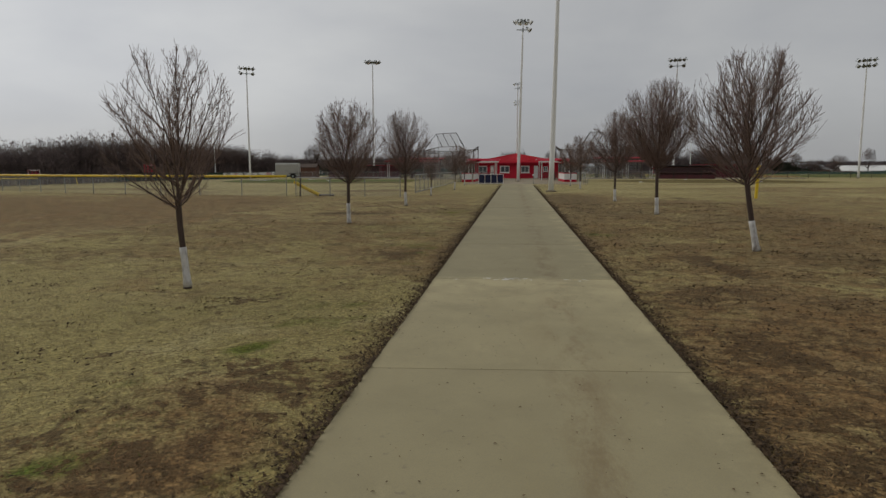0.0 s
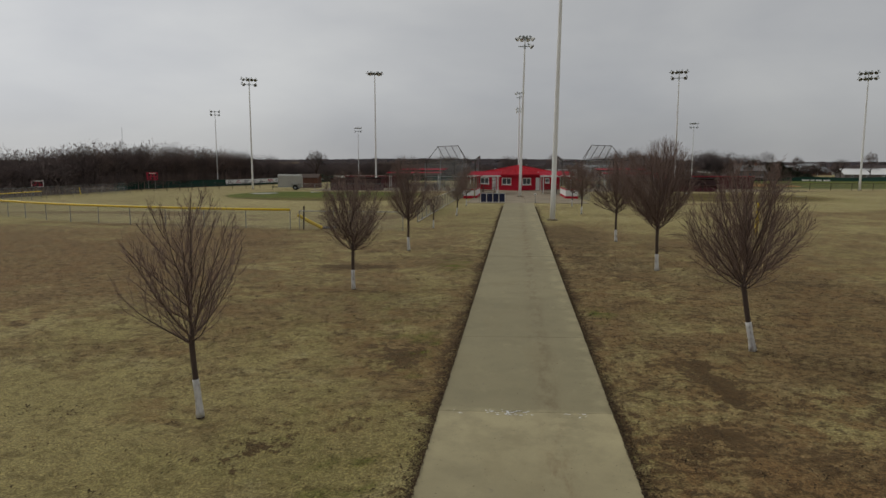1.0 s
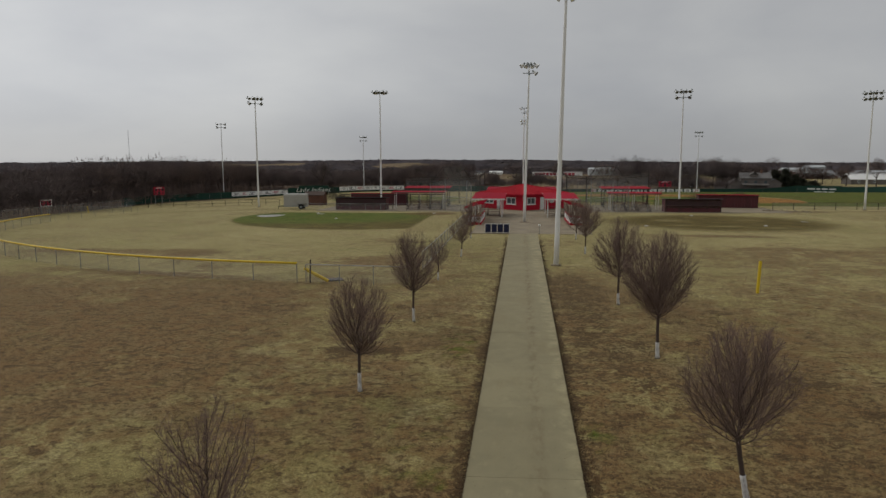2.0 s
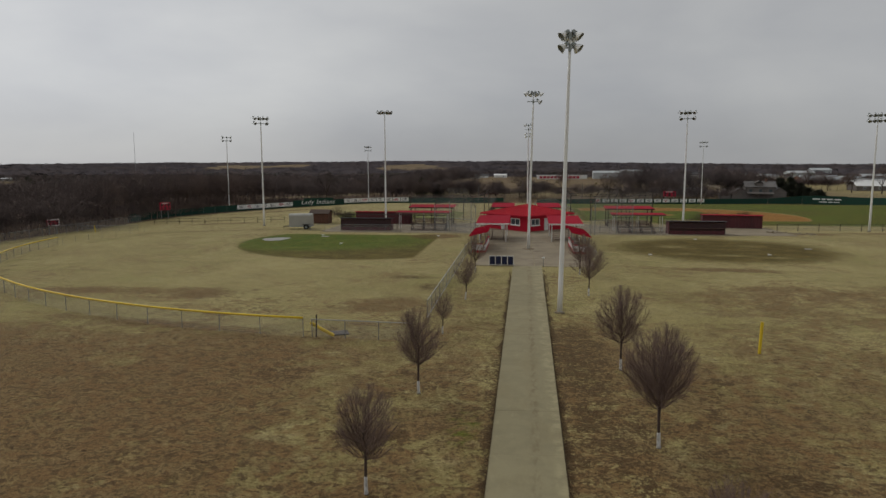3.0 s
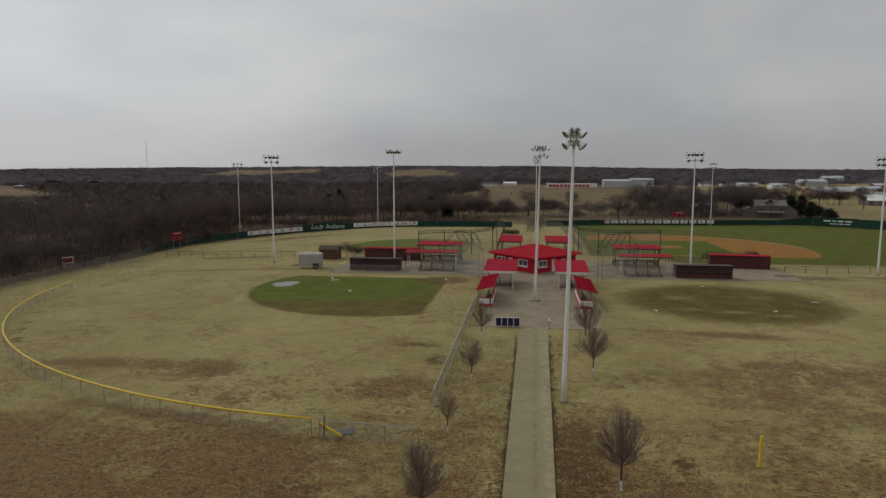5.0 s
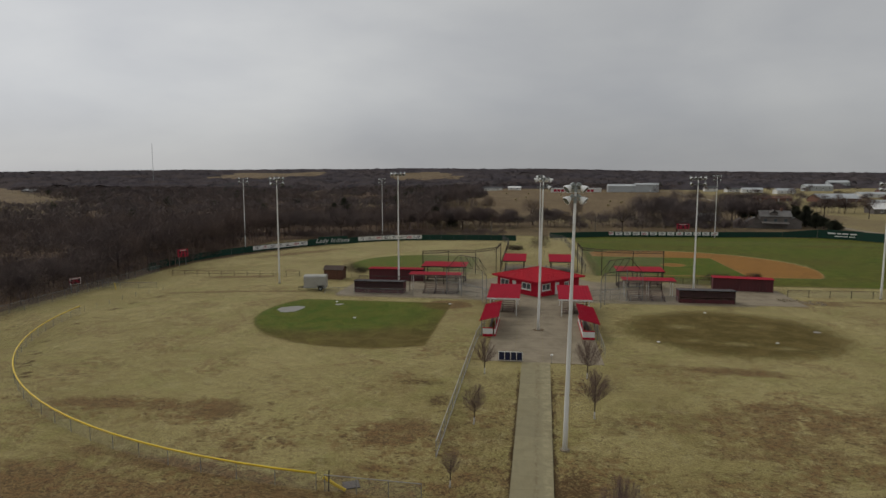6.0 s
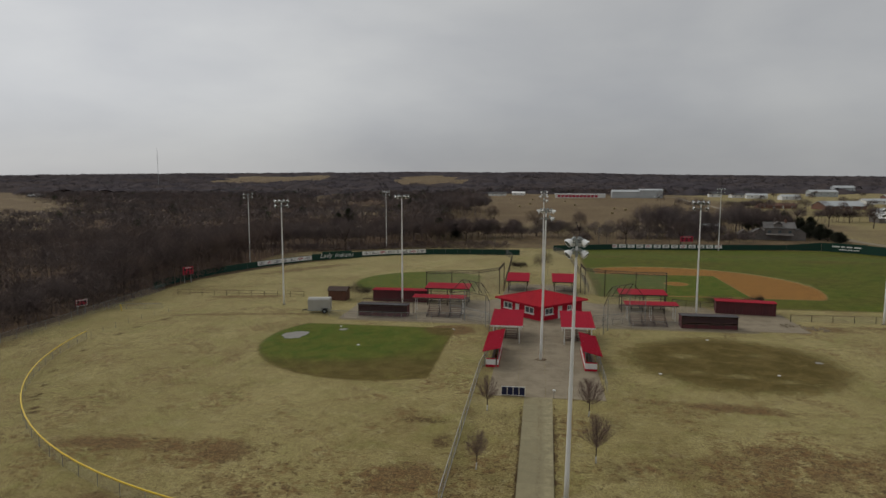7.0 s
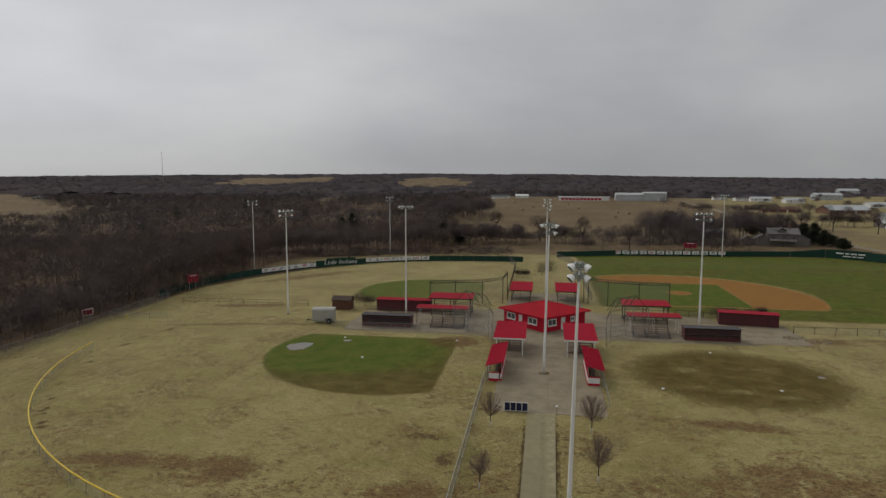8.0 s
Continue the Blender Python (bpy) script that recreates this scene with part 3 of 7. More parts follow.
    gr = np.maximum(gr, (0.58 + 0.18 * smooth(-18, -34, x)) * smooth(18, 16, far_l) * smooth(-12, -14, x) * smooth(134, 137, y))
    right_far = smooth(11.5, 14, x) * smooth(133, 136, y + 8.5 * smooth(24, 28, x)) * smooth(262, 252, y) * smooth(128, 120, x)
    gr = np.maximum(gr, right_far * (0.58 + 0.14 * swell(x, y, 42, 85)))
    inner = np.maximum(np.abs(x - 29.5), np.abs(y - 152.5))
    gr = np.maximum(gr, 0.86 * smooth(15.5, 14.5, inner) * right_far)
    gr = np.maximum(gr, 0.8 * right_far * smooth(15, 12.5, x) * smooth(160, 145, y))
    a[:, 1] = np.clip(gr, 0, 1)
    # clay of the far diamond
    r_clay = r = np.hypot(x - 31, y - 151)
    dirt = smooth(30.5, 29.5, r) * smooth(14, 16, x) * smooth(136, 138, y)
    grass = (np.maximum(np.abs(x - 29.5), np.abs(y - 152.5)) < 14.5)
    dirt = np.where(grass, 0, dirt)
    dirt = np.maximum(dirt, smooth(3.0, 2.4, np.hypot(x - 32, y - 153.5)))
    a[:, 2] = dirt * smooth(17.0, 18.5, x + 0.02 * y)
    a[:, 1] *= 1 - a[:, 2]
    # leaf litter
    li = np.zeros(len(x))
    left, right = walk_edges(y)
    li = np.maximum(li, (0.62 + 0.3 * smooth(8, 16, y)) * np.exp(-((x - left + 0.14) / 0.28) ** 2) * smooth(72, 66, y) * (0.7 + 0.4 * swell(x, y, 4.1, 11)))
    li = np.maximum(li, (0.66 + 0.3 * smooth(8, 16, y)) * np.exp(-((x - right - 0.15) / 0.29) ** 2) * smooth(72, 66, y) * (0.7 + 0.4 * swell(x, y, 3.7, 12)))
    for e, k in (((-6.0, 24.2, 1.9, 0.7), 0.7), ((-2.2, 12.6, 0.7, 1.2), 0.55), ((3.6, 11.6, 0.36, 1.8, 6), 0.75), ((2.9, 12.4, 0.5, 0.5), 0.5), ((-2.2, 3.3, 0.6, 0.5), 0.55), ((-2.0, 4.8, 0.75, 0.8), 0.5), ((-3.4, 3.4, 0.8, 0.6), 0.34), ((-2.25, 4.6, 0.4, 0.4), 0.36), ((-1.75, 4.3, 0.3, 0.6), 0.32), ((2.3, 6.1, 0.5, 0.7), 0.6), ((1.9, 3.0, 0.5, 0.9), 0.6), ((2.6, 5.9, 0.7, 1.0), 0.45),
                 ((3.4, 7.1, 1.3, 0.8), 0.36), ((4.2, 4.6, 2.2, 1.6), 0.36), ((2.3, 3.6, 0.8, 1.5), 0.42), ((-4.9, 19.3, 1.6, 0.7), 0.4), ((3.0, 36, 0.8, 3.5), 0.55), ((2.9, 27, 0.8, 3.2), 0.5), ((4.3, 38.5, 1.2, 2.2), 0.5),
                 ((-12.5, 31.5, 2.2, 1.5), 0.45), ((-2.6, 2.7, 0.7, 0.35), 0.42), ((-2.4, 5.6, 0.8, 0.6), 0.24), ((-10.8, 61.9, 3.2, 1.0), 0.5), ((-8.2, 57, 1.2, 2.2), 0.5),
                 ((-27.3, 51.2, 2.4, 1.8), 0.3), ((-33, 52.8, 3.2, 0.9), 0.22), ((-5.5, 71.0, 1.2, 0.5), 0.5), ((4.7, 70.0, 1.6, 0.35), 0.6), ((0.95, 87.4, 1.0, 0.5), 0.4)):
        li = np.maximum(li, min(1.0, 1.25 * k) * ellipse(x, y, *e))
    r = random.Random(91)
    for k in range(70):         # scattered heaps of dead leaves and trimmings
        east = k % 4 != 0
        e = (r.uniform(2.0, 10.5) if east else -r.uniform(1.8, 7.0), 4.5 + 38 * r.random() ** 1.2, r.uniform(0.25, 1.1), r.uniform(0.3, 1.3), r.uniform(-40, 40))
        li = np.maximum(li, r.uniform(0.35, 0.72) * (1.0 if east or e[1] > 18 else 0.6) * ellipse(x, y, *e))
    strip = np.maximum(smooth(-7.2, -6.0, x) * smooth(-1.0, -1.6, x) * smooth(16, 26, y) * smooth(72, 62, y), 0.8 * smooth(1.8, 2.4, x) * smooth(8.0, 6.4, x) * smooth(14, 22, y) * smooth(72, 62, y))
    li = np.maximum(li, strip * (0.33 + 0.12 * swell(x, y, 3.1, 86)))
    li = np.maximum(li, 0.62 * np.clip(1.5 * ellipse(x, y, 3.4, 36.5, 1.5, 8.0), 0, 1))
    li = np.maximum(li, 0.52 * ellipse(x, y, 4.0, 25.5, 2.4, 6.0))
    li = np.maximum(li, 0.36 * np.clip(1.6 * ellipse(x, y, 6.8, 11.0, 4.2, 4.0, 10), 0, 1) * (0.8 + 0.5 * swell(x, y, 2.2, 88)))
    dash = np.abs(arc - 53.0) < 0.45
    li = np.where(dash & (np.sin(np.arctan2(y - 94.5, x + 13.2) * 62) > 0.25) & (x < -50) & (y < 106), 0.75, li)
    a[:, 3] = li
    # mottled right infield
    b[:, 0] = 0.90 * np.clip(1.5 * ellipse(x, y, 26.4, 88.2, 12.0, 11.2), 0, 1)
    for e in ((20.5, 90.5, 2.4, 1.5), (25.5, 82, 2.6, 1.0), (30.5, 80.5, 2.2, 1.0), (31, 92, 1.8, 1.2), (20.5, 83, 1.4, 1.0)):
        b[:, 0] *= 1 - 0.42 * ellipse(x, y, *e)
    b[:, 0] = np.maximum(b[:, 0], 0.9 * in_left(x, y))
    b[:, 0] = np.maximum(b[:, 0], smooth(11.5, 14, x) * smooth(133, 136, y + 8.5 * smooth(24, 28, x)) * smooth(262, 252, y) * smooth(128, 120, x) * (1 - 0.8 * smooth(31.6, 31.0, r_clay) * smooth(30.0, 30.4, r_clay) * smooth(150, 158, y)) * (1 - a[:, 2]))
    b[:, 1] = far_woods(x, y)
    arcl = np.hypot(x - HOME_L[0], y - HOME_L[1])
    b[:, 1] = np.maximum(b[:, 1], 0.75 * smooth(74, 76, arcl) * (1 - 0.35 * smooth(165, 195, y)) * smooth(130, 150, y) * smooth(275, 262, y) * smooth(0, -10, x + 8 * swell(x, y, 30, 15)))
    b[:, 1] = np.maximum(b[:, 1], 0.66 * smooth(258, 266, y) * smooth(400, 320, y + 30 * swell(x, y, 90, 14)) * smooth(125, 95, x - 0.1 * y))
    b[:, 1] = np.maximum(b[:, 1], 0.6 * smooth(244, 250, y) * smooth(300, 270, y) * smooth(13, 8, x))
    st = smooth(300, 380, y + 30 * swell(x, y, 80, 16)) * smooth(4200, 2600, y)
    b[:, 2] = np.maximum(st, 0.8 * smooth(256, 262, y)) * (1 - b[:, 1]) * (1 - 0.6 * smooth(110, 170, x - 0.06 * y + 14 * swell(x, y, 120, 87)))
    g = smooth(105.2, 106.2, y) * smooth(127.5, 126, y) * smooth(35, 34, np.abs(x - 1) + 4 * smooth(116, 126, y))
    g = np.maximum(g, smooth(44, 43, x) * smooth(30, 31, x) * smooth(106.8, 107.4, y) * smooth(122, 121, y))
    g = np.maximum(g, smooth(6.5, 5.5, np.abs(x - 1)) * smooth(105, 106, y) * smooth(150, 146, y))
    b[:, 3] = g * (1 - a[:, 1])
    return a, b


def walk_edges(y):
    """The walkway's left and right edges: it widens a little towards the plaza."""
    return -1.17 + 0.0047 * y, 1.43 + 0.0125 * y


def build_ground():
    xs = np.concatenate([-graded([(0, 0.26), (14, 0.42), (90, 1.6), (300, 14), (1200, 60), (4200, 260)])[::-1], graded([(0, 0.26), (14, 0.42), (130, 1.7), (300, 14), (1200, 60), (4200, 260)])[1:]])
    ys = np.concatenate([-graded([(0, 0.5), (40, 12), (800, 200)])[::-1], graded([(0, 0.26), (45, 0.5), (72, 0.7), (265, 1.3), (480, 14), (1500, 60), (4700, 260)])[1:]])
    gx, gy = np.meshgrid(xs, ys)
    x, y = gx.ravel(), gy.ravel()
    z = terrain(x, y)
    near = smooth(130, 60, np.hypot(x, y))
    left, right = walk_edges(y)
    off = np.maximum(left - x, x - right)
    rough = 0.012 * swell(x, y, 1.3, 21) + 0.02 * swell(x, y, 5.0, 22)
    z = z + near * np.clip(off, 0, 1) * rough - 0.008
    nx, ny = len(xs), len(ys)
    i = (np.arange(ny - 1)[:, None] * nx + np.arange(nx - 1)[None, :]).ravel()
    me = raw("ground", np.c_[x, y, z], np.c_[i, i + 1, i + nx + 1, i + nx], GROUND)
    me.polygons.foreach_set("use_smooth", [True] * len(me.polygons))
    za, zb = make_zones(x, y)
    for name, w in (("zone_a", za), ("zone_b", zb)):
        at = me.attributes.new(name, "FLOAT_COLOR", "POINT")
        at.data.foreach_set("color", np.clip(w, 0, 1).astype(np.float32).ravel())
    tagged(new("ground", me), "dormant tan park turf with brown and green stretches", "ground", kind="structure")


build_ground()

# ------------------------------------------------------------------ walkway and plaza
walkway = thing("walkway", "long straight concrete footpath with joints", "path", kind="structure")
joints = [-30.2, -25.8, -21.3, -16.9, -12.5, -8.0, -3.6, 0.7, 5.17, 9.6] + [9.65 + 4.45 * k for k in range(1, 14)] + [70.4]
for y0, y1 in zip(joints, joints[1:]):
    (l0, r0), (l1, r1) = walk_edges(y0), walk_edges(y1)
    g, rise, skew = 0.0008, random.uniform(-0.002, 0.002), 0.05
    outline = [(l0, y0 + g + skew * l0), (r0, y0 + g + skew * r0), (r1, y1 - g + skew * r1), (l1, y1 - g + skew * l1)]
    s = Shape().slab(outline, -0.12, 0.028 + rise)
    inner = [(x + (0.006 if x < 0 else -0.006), y + (0.003 if k < 2 else -0.003)) for k, (x, y) in enumerate(outline)]
    s.slab(inner, 0.02, 0.034 + rise)
    part("slab", s, CONCRETE if y1 < 9.7 else OLD_CONCRETE, walkway)
bed = Shape().slab([(-1.29, -30.2), (1.03, -30.2), (2.2, 70.4), (-0.8, 70.4)], -0.1, 0.0285)
part("joint_fill", bed, OLD_CONCRETE, walkway)

plaza = thing("plaza", "worn grey concrete plaza before the concession stand", "plaza", kind="structure")
rows_y = [70.42, 76.5, 82.6, 88.7, 94.8, 100.9, 107.2]
cols_x = [-5.0, -1.72, 1.55, 4.8, 8.2]
for y0, y1 in zip(rows_y, rows_y[1:]):
    for x0, x1 in zip(cols_x, cols_x[1:]):
        part("slab", Shape().box(x0 + 0.012, x1 - 0.012, y0 + 0.012, y1 - 0.012, -0.1, 0.03 + random.uniform(-0.002, 0.002)), PLAZA, plaza)
apron = [(-5.0, 107.2), (-10.8, 108.4), (-13, 112), (-12, 122), (-7, 130), (-6.2, 146), (8.4, 146), (9, 130), (14, 122), (15, 112), (12.8, 108.4), (8.2, 107.2)]
part("apron", Shape().slab([apron[i] for i in (0, 11, 10, 9, 8, 7, 6, 5, 4, 3, 2, 1)], -0.1, 0.026), PLAZA, plaza)
for k, (x0, x1, y0, y1) in enumerate(((-34, -12.4, 106.6, 122.5), (14.4, 43.2, 106.9, 120.5))):
    part("stand_pad", Shape().box(x0, x1, y0, y1, -0.1, 0.02), PLAZA, plaza)

# ------------------------------------------------------------------ ornamental trees
def ornamental_tree(x, y, height, spread, seed, dense=1.0, lean=(0, 0), fork_at=0.36):
    """A bare ornamental pear: white-painted foot, short trunk, a fan of rising limbs and straight fine shoots."""
    r = random.Random(seed)
    tree = thing("ornamental_tree", "bare upright ornamental tree with white-painted trunk foot beside the walkway", "tree", "trees along the walkway", at=pose(x, y, ground_at(x, y)))
    fork = height * fork_at
    wash = 0.62 * min(1, height / 3.6)
    r0 = 0.0132 * height * r.uniform(0.94, 1.05)
    lx, ly = lean

    def stem(z):
        f = z / fork
        return Vector((lx * f + 0.03 * math.sin(3 * f + seed) * (1 - f), ly * f + 0.02 * math.sin(2.3 * f + 2 * seed) * (1 - f), z))

    zs = [-0.1, 0.0, 0.06, 0.2, 0.45, 0.7, 0.9, 1.0]
    trunk = Shape().tube([stem(z * fork if z > 0.2 else z) for z in zs], [r0 * q for q in (1.5, 1.35, 1.12, 1.0, 0.94, 0.92, 0.95, 0.9)], 10)
    part("trunk", trunk, BARK, tree, smooth=True)
    sleeve = [stem(z) for z in np.linspace(0.015, wash, 7)]
    part("painted_foot", Shape().tube(sleeve, [r0 * (1.38, 1.16, 1.08, 1.05, 1.03, 1.02, 1.0)[k] + 0.004 + 0.002 * r.random() for k in range(7)], 12), WHITEWASH, tree, "flaking white limewash on the trunk foot", True)

    top, heart = height - fork, Vector((lx, ly, fork - 0.12 * height))

    def room(p):
        """Above 1 outside the crown: an egg, wide at two thirds of its height."""
        q = (p.z - fork * 0.72) / (height - fork * 0.72)
        if q <= 0.0 or q >= 1.0:
            return 9.0
        wide = 0.53 * spread * math.sin(math.pi * min(1.0, q ** 0.84)) ** 0.46
        return math.hypot(p.x - lx, p.y - ly) / max(0.02, wide)

    def shoot(p, d, reach, rise, bend, n):
        """A line of points from p that leans upwards as it grows and ends at the crown's skin."""
        line = [p]
        for k in range(n):
            d = (d + Vector((0, 0, rise / n)) + Vector((r.gauss(0, bend), r.gauss(0, bend), r.gauss(0, bend * 0.6)))).normalized()
            q = line[-1] + d * (reach / n)
            if k > 0 and room(q) > 1.0:
                break
            line.append(q)
        return line, d

    def side_way(d, p, open_angle):
        out = (p - heart).normalized()
        t = d.cross(Vector((r.gauss(0, 1), r.gauss(0, 1), r.gauss(0, 1))))
        t = t.normalized() if t.length > 1e-3 else Vector((1, 0, 0))
        return (d * math.cos(open_angle) + t * math.sin(open_angle) + out * 0.50 + Vector((0, 0, 0.16))).normalized()

    twigs, limbs = Shape(), []

    def fine_shoots(line, gap):
        for i in range(1, len(line)):
            run, v = line[i] - line[i - 1], r.uniform(0.0, 0.5)
            while v < 1.0:
                q = line[i - 1] + run * v
                v += r.uniform(0.6, 1.4) * gap / max(0.03, run.length)
                ln = r.uniform(0.12, 0.34) * (0.6 + 0.2 * spread)
                dq = side_way(run.normalized(), q, r.uniform(0.45, 0.95))
                e = q + dq * ln
                if room(e) > 1.12:
                    e = q + dq * ln * 0.4
                knee = [q.lerp(e, 0.5) + Vector((r.gauss(0, 0.008), r.gauss(0, 0.008), 0))] if y < 15 else []
                twigs.tube([q, *knee, e], [0.0034, 0.0029, 0.0021] if knee else [0.0034, 0.0024], 3, False)
                if r.random() < 0.6:
                    g = q.lerp(e, r.uniform(0.3, 0.8))
                    twigs.tube([g, g + side_way(dq, g, 0.9) * r.uniform(0.04, 0.12)], [0.0034, 0.0022], 3, False)

    def side_branches(main, sizes, first, gap):
        m, left = len(main), first
        for j in range(1, m):
            seg = main[j] - main[j - 1]
            while left < seg.length:
                p, f = main[j - 1].lerp(main[j], left / seg.length), j / m
                left += gap * r.uniform(0.6, 1.4)
                line, _ = shoot(p, side_way(seg.normalized(), p, r.uniform(0.5, 0.95)), r.uniform(0.4, 1.0) * spread * 0.42 * (1.2 - 0.6 * f), 0.30, 0.05, 4)
                w = max(0.0042, min(sizes[j] * 0.65, 0.0080))
                twigs.tube(line, [w * (1 - 0.55 * i / (len(line) - 1)) for i in range(len(line))], 4, False)
                fine_shoots(line, 0.088 / dense)
            left -= seg.length

    leader = [stem(fork * 0.95)]
    for k in range(1, 11):
        leader.append(leader[0] + Vector((r.gauss(0, 0.02) * k ** 0.5, r.gauss(0, 0.02) * k ** 0.5, (height * 0.86 - fork * 0.95) * k / 10)))
    sizes = [max(0.005, r0 * 0.62 * (1 - k / 10.2) ** 1.1) for k in range(11)]
    limbs.append(Shape().tube(leader, sizes, 7, False))
    side_branches(leader, sizes, 0.4 * top, 0.15 / dense)
    count = round(25 * dense)
    for k in range(count):
        f = (k + r.uniform(0.0, 0.9)) / count
        up = 0.62 * max(0.0, f - 0.22) / 0.78
        i = min(9, int(up * 10))
        base = leader[i].lerp(leader[i + 1], up * 10 - i)
        if f < 0.22:
            base = stem(fork * r.uniform(0.84, 0.97))
        a, tilt = 2.4 * k + r.uniform(-0.4, 0.4) + seed, (0.30 + 1.12 * ((k * 0.618 + 0.1 * seed) % 1.0)) * (1.0 - 0.25 * f)
        d = Vector((math.cos(a) * math.sin(tilt), math.sin(a) * math.sin(tilt), math.cos(tilt)))
        main, _ = shoot(base, d, top * (1.15 - 0.35 * f), 0.10 + 0.85 * tilt, 0.055, 12)
        if len(main) < 3:
            continue
        m, thick = len(main), r0 * (0.36 - 0.22 * f)
        sizes = [max(0.005, thick * (1 - j / (m - 0.3)) ** 0.85) for j in range(m)]
        limbs.append(Shape().tube(main, sizes, 6, False))
        side_branches(main, sizes, 0.14, 0.115 / dense)
    # the skirt: low limbs that go out almost level and then turn up
    for k in range(round(13 * dense)):
        a, tilt = 2.4 * k + 0.5 * seed + r.uniform(-0.3, 0.3), r.uniform(1.0, 1.5)
        base = stem(fork * r.uniform(0.84, 0.98)) if k % 2 else leader[0].lerp(leader[2], r.random())
        d = Vector((math.cos(a) * math.sin(tilt), math.sin(a) * math.sin(tilt), math.cos(tilt)))
        main, _ = shoot(base, d, spread * r.uniform(0.5, 0.85), r.uniform(1.1, 1.7), 0.06, 10)
        if len(main) < 3:
            continue
        m = len(main)
        sizes = [max(0.0045, r0 * 0.24 * (1 - j / (m - 0.3)) ** 0.85) for j in range(m)]
        limbs.append(Shape().tube(main, sizes, 6, False))
        side_branches(main, sizes, 0.10, 0.10 / dense)
    # a few stray shoots under the crown
    for k in range(3):
        a, q = r.uniform(0, 6.3), fork * r.uniform(0.88, 1.0)
        u, ln = Vector((math.cos(a), math.sin(a), 0)), r.uniform(0.3, 0.6)
        p = stem(min(q, fork))
        twigs.tube([p, p + u * ln * 0.4 + Vector((0, 0, 0.08)), p + u * ln * 0.8 + Vector((0, 0, 0.10)), p + u * ln + Vector((0, 0, 0.24))], [0.010, 0.008, 0.006, 0.003], 4, False)
    for limb in limbs:
        part("limb", limb, LIMB_BARK, tree)
    part("crown", twigs, TWIG_BARK, tree, "fine bare upright twigs")
    return tree


for x, y, h, w, seed, dense, lean in (
        (-4.90, 9.25, 3.72, 2.0, 1, 0.70, (-0.05, 0.0)), (-4.93, 19.5, 3.85, 2.15, 22, 0.95, (0, 0)), (-4.73, 29.2, 4.4, 2.4, 3, 0.95, (0, 0)), (-4.92, 40.4, 3.0, 1.5, 4, 0.7, (0, 0)),
        (-4.40, 51.6, 3.6, 2.2, 5, 0.8, (0.05, 0)), (-4.62, 65.6, 3.9, 2.4, 6, 0.8, (0, 0)), (4.95, 13.6, 4.1, 2.35, 27, 0.95, (-0.24, 0.0)), (5.3, 24.3, 4.85, 3.2, 8, 1.05, (0, 0)),
        (5.33, 33.95, 4.65, 2.7, 9, 0.95, (0, 0)), (5.73, 54.3, 4.4, 3.1, 10, 0.78, (0, 0)), (5.95, 65.4, 4.2, 3.2, 11, 0.76, (0, 0))):
    ornamental_tree(x, y, h, w, seed, dense, lean)


# ------------------------------------------------------------------ light poles
def lamp_head():
    """One floodlight: ballast box, bell and bright bowl, facing -y and down."""
    m = pose(0, 0, 0, 38, 0, 0)
    n = 12

    def ring(yy, rad):
        return [m @ Vector((rad * math.cos(2 * math.pi * k / n), yy, rad * math.sin(2 * math.pi * k / n))) for k in range(n)]

    bell, bowl = Shape(), Shape()
    prof = [(0.22, 0.07), (0.12, 0.13), (0.0, 0.22), (-0.16, 0.29), (-0.26, 0.31)]
    for yy, rad in prof:
        bell.v += [tuple(p) for p in ring(yy, rad)]
    for i in range(len(prof) - 1):
        for k in range(n):
            a, b = i * n + k, i * n + (k + 1) % n
            bell.f.append((a, b, b + n, a + n))
    bell.f.append(tuple(range(n)))
    box = Shape().box(-0.1, 0.1, 0.2, 0.46, -0.1, 0.12, m)
    rim = ring(-0.24, 0.30)
    mid = m @ Vector((0, -0.06, 0))
    bowl.add([*rim, mid], [(k, (k + 1) % n, n) for k in range(n)])
    return bell.mesh("bell", LAMP_BELL, True), bowl.mesh("lens", REFLECTOR, True), box.mesh("ballast_box", HOUSING)


BELL, LENS, BALLAST = lamp_head()


def light_pole(x, y, height, turn, rows, label, r0=0.19, group="floodlight poles", base=None, lean=0.0):
    """A tapered steel mast. rows: (height below the top, arm half length, lamp offsets along it, their turns)."""
    z0 = ground_at(x, y) if base is None else base
    mast = thing("floodlight_pole", label, "light pole", group, at=pose(x, y, z0, 0, lean, 0) @ pose(0, 0, 0, 0, 0, turn))
    n = 8
    part("mast", Shape().tube([(0, 0, -0.3 + (height + 0.3) * k / n) for k in range(n + 1)], [r0 - (r0 - 0.085) * k / n for k in range(n + 1)], 14), STEEL, mast, smooth=True)
    part("base_collar", Shape().tube([(0, 0, -0.2), (0, 0, 0.09), (0, 0, 0.12)], [r0 * 1.9, r0 * 1.9, r0 * 1.25], 12), PLAZA, mast, "concrete footing")
    for drop, half, lamps in rows:
        arm = part("crossarm", Shape().bar((-half, 0, 0), (half, 0, 0), 0.1, 0.1).bar((0, 0, -0.25), (0, 0, 0.25), 0.2, 0.2, (0, 1, 0)), HOUSING, mast, at=pose(0, 0, height - drop))
        for u, v, a in lamps:
            lamp = part("floodlight", BELL, None, arm, at=pose(u, v, 0.05, 0, 0, a))
            for name, data in (("lens", LENS), ("ballast_box", BALLAST)):
                piece = new(name, data)
                piece.parent = mast
                piece.matrix_local = pose(0, 0, height - drop) @ pose(u, v, 0.05, 0, 0, a)
    return mast


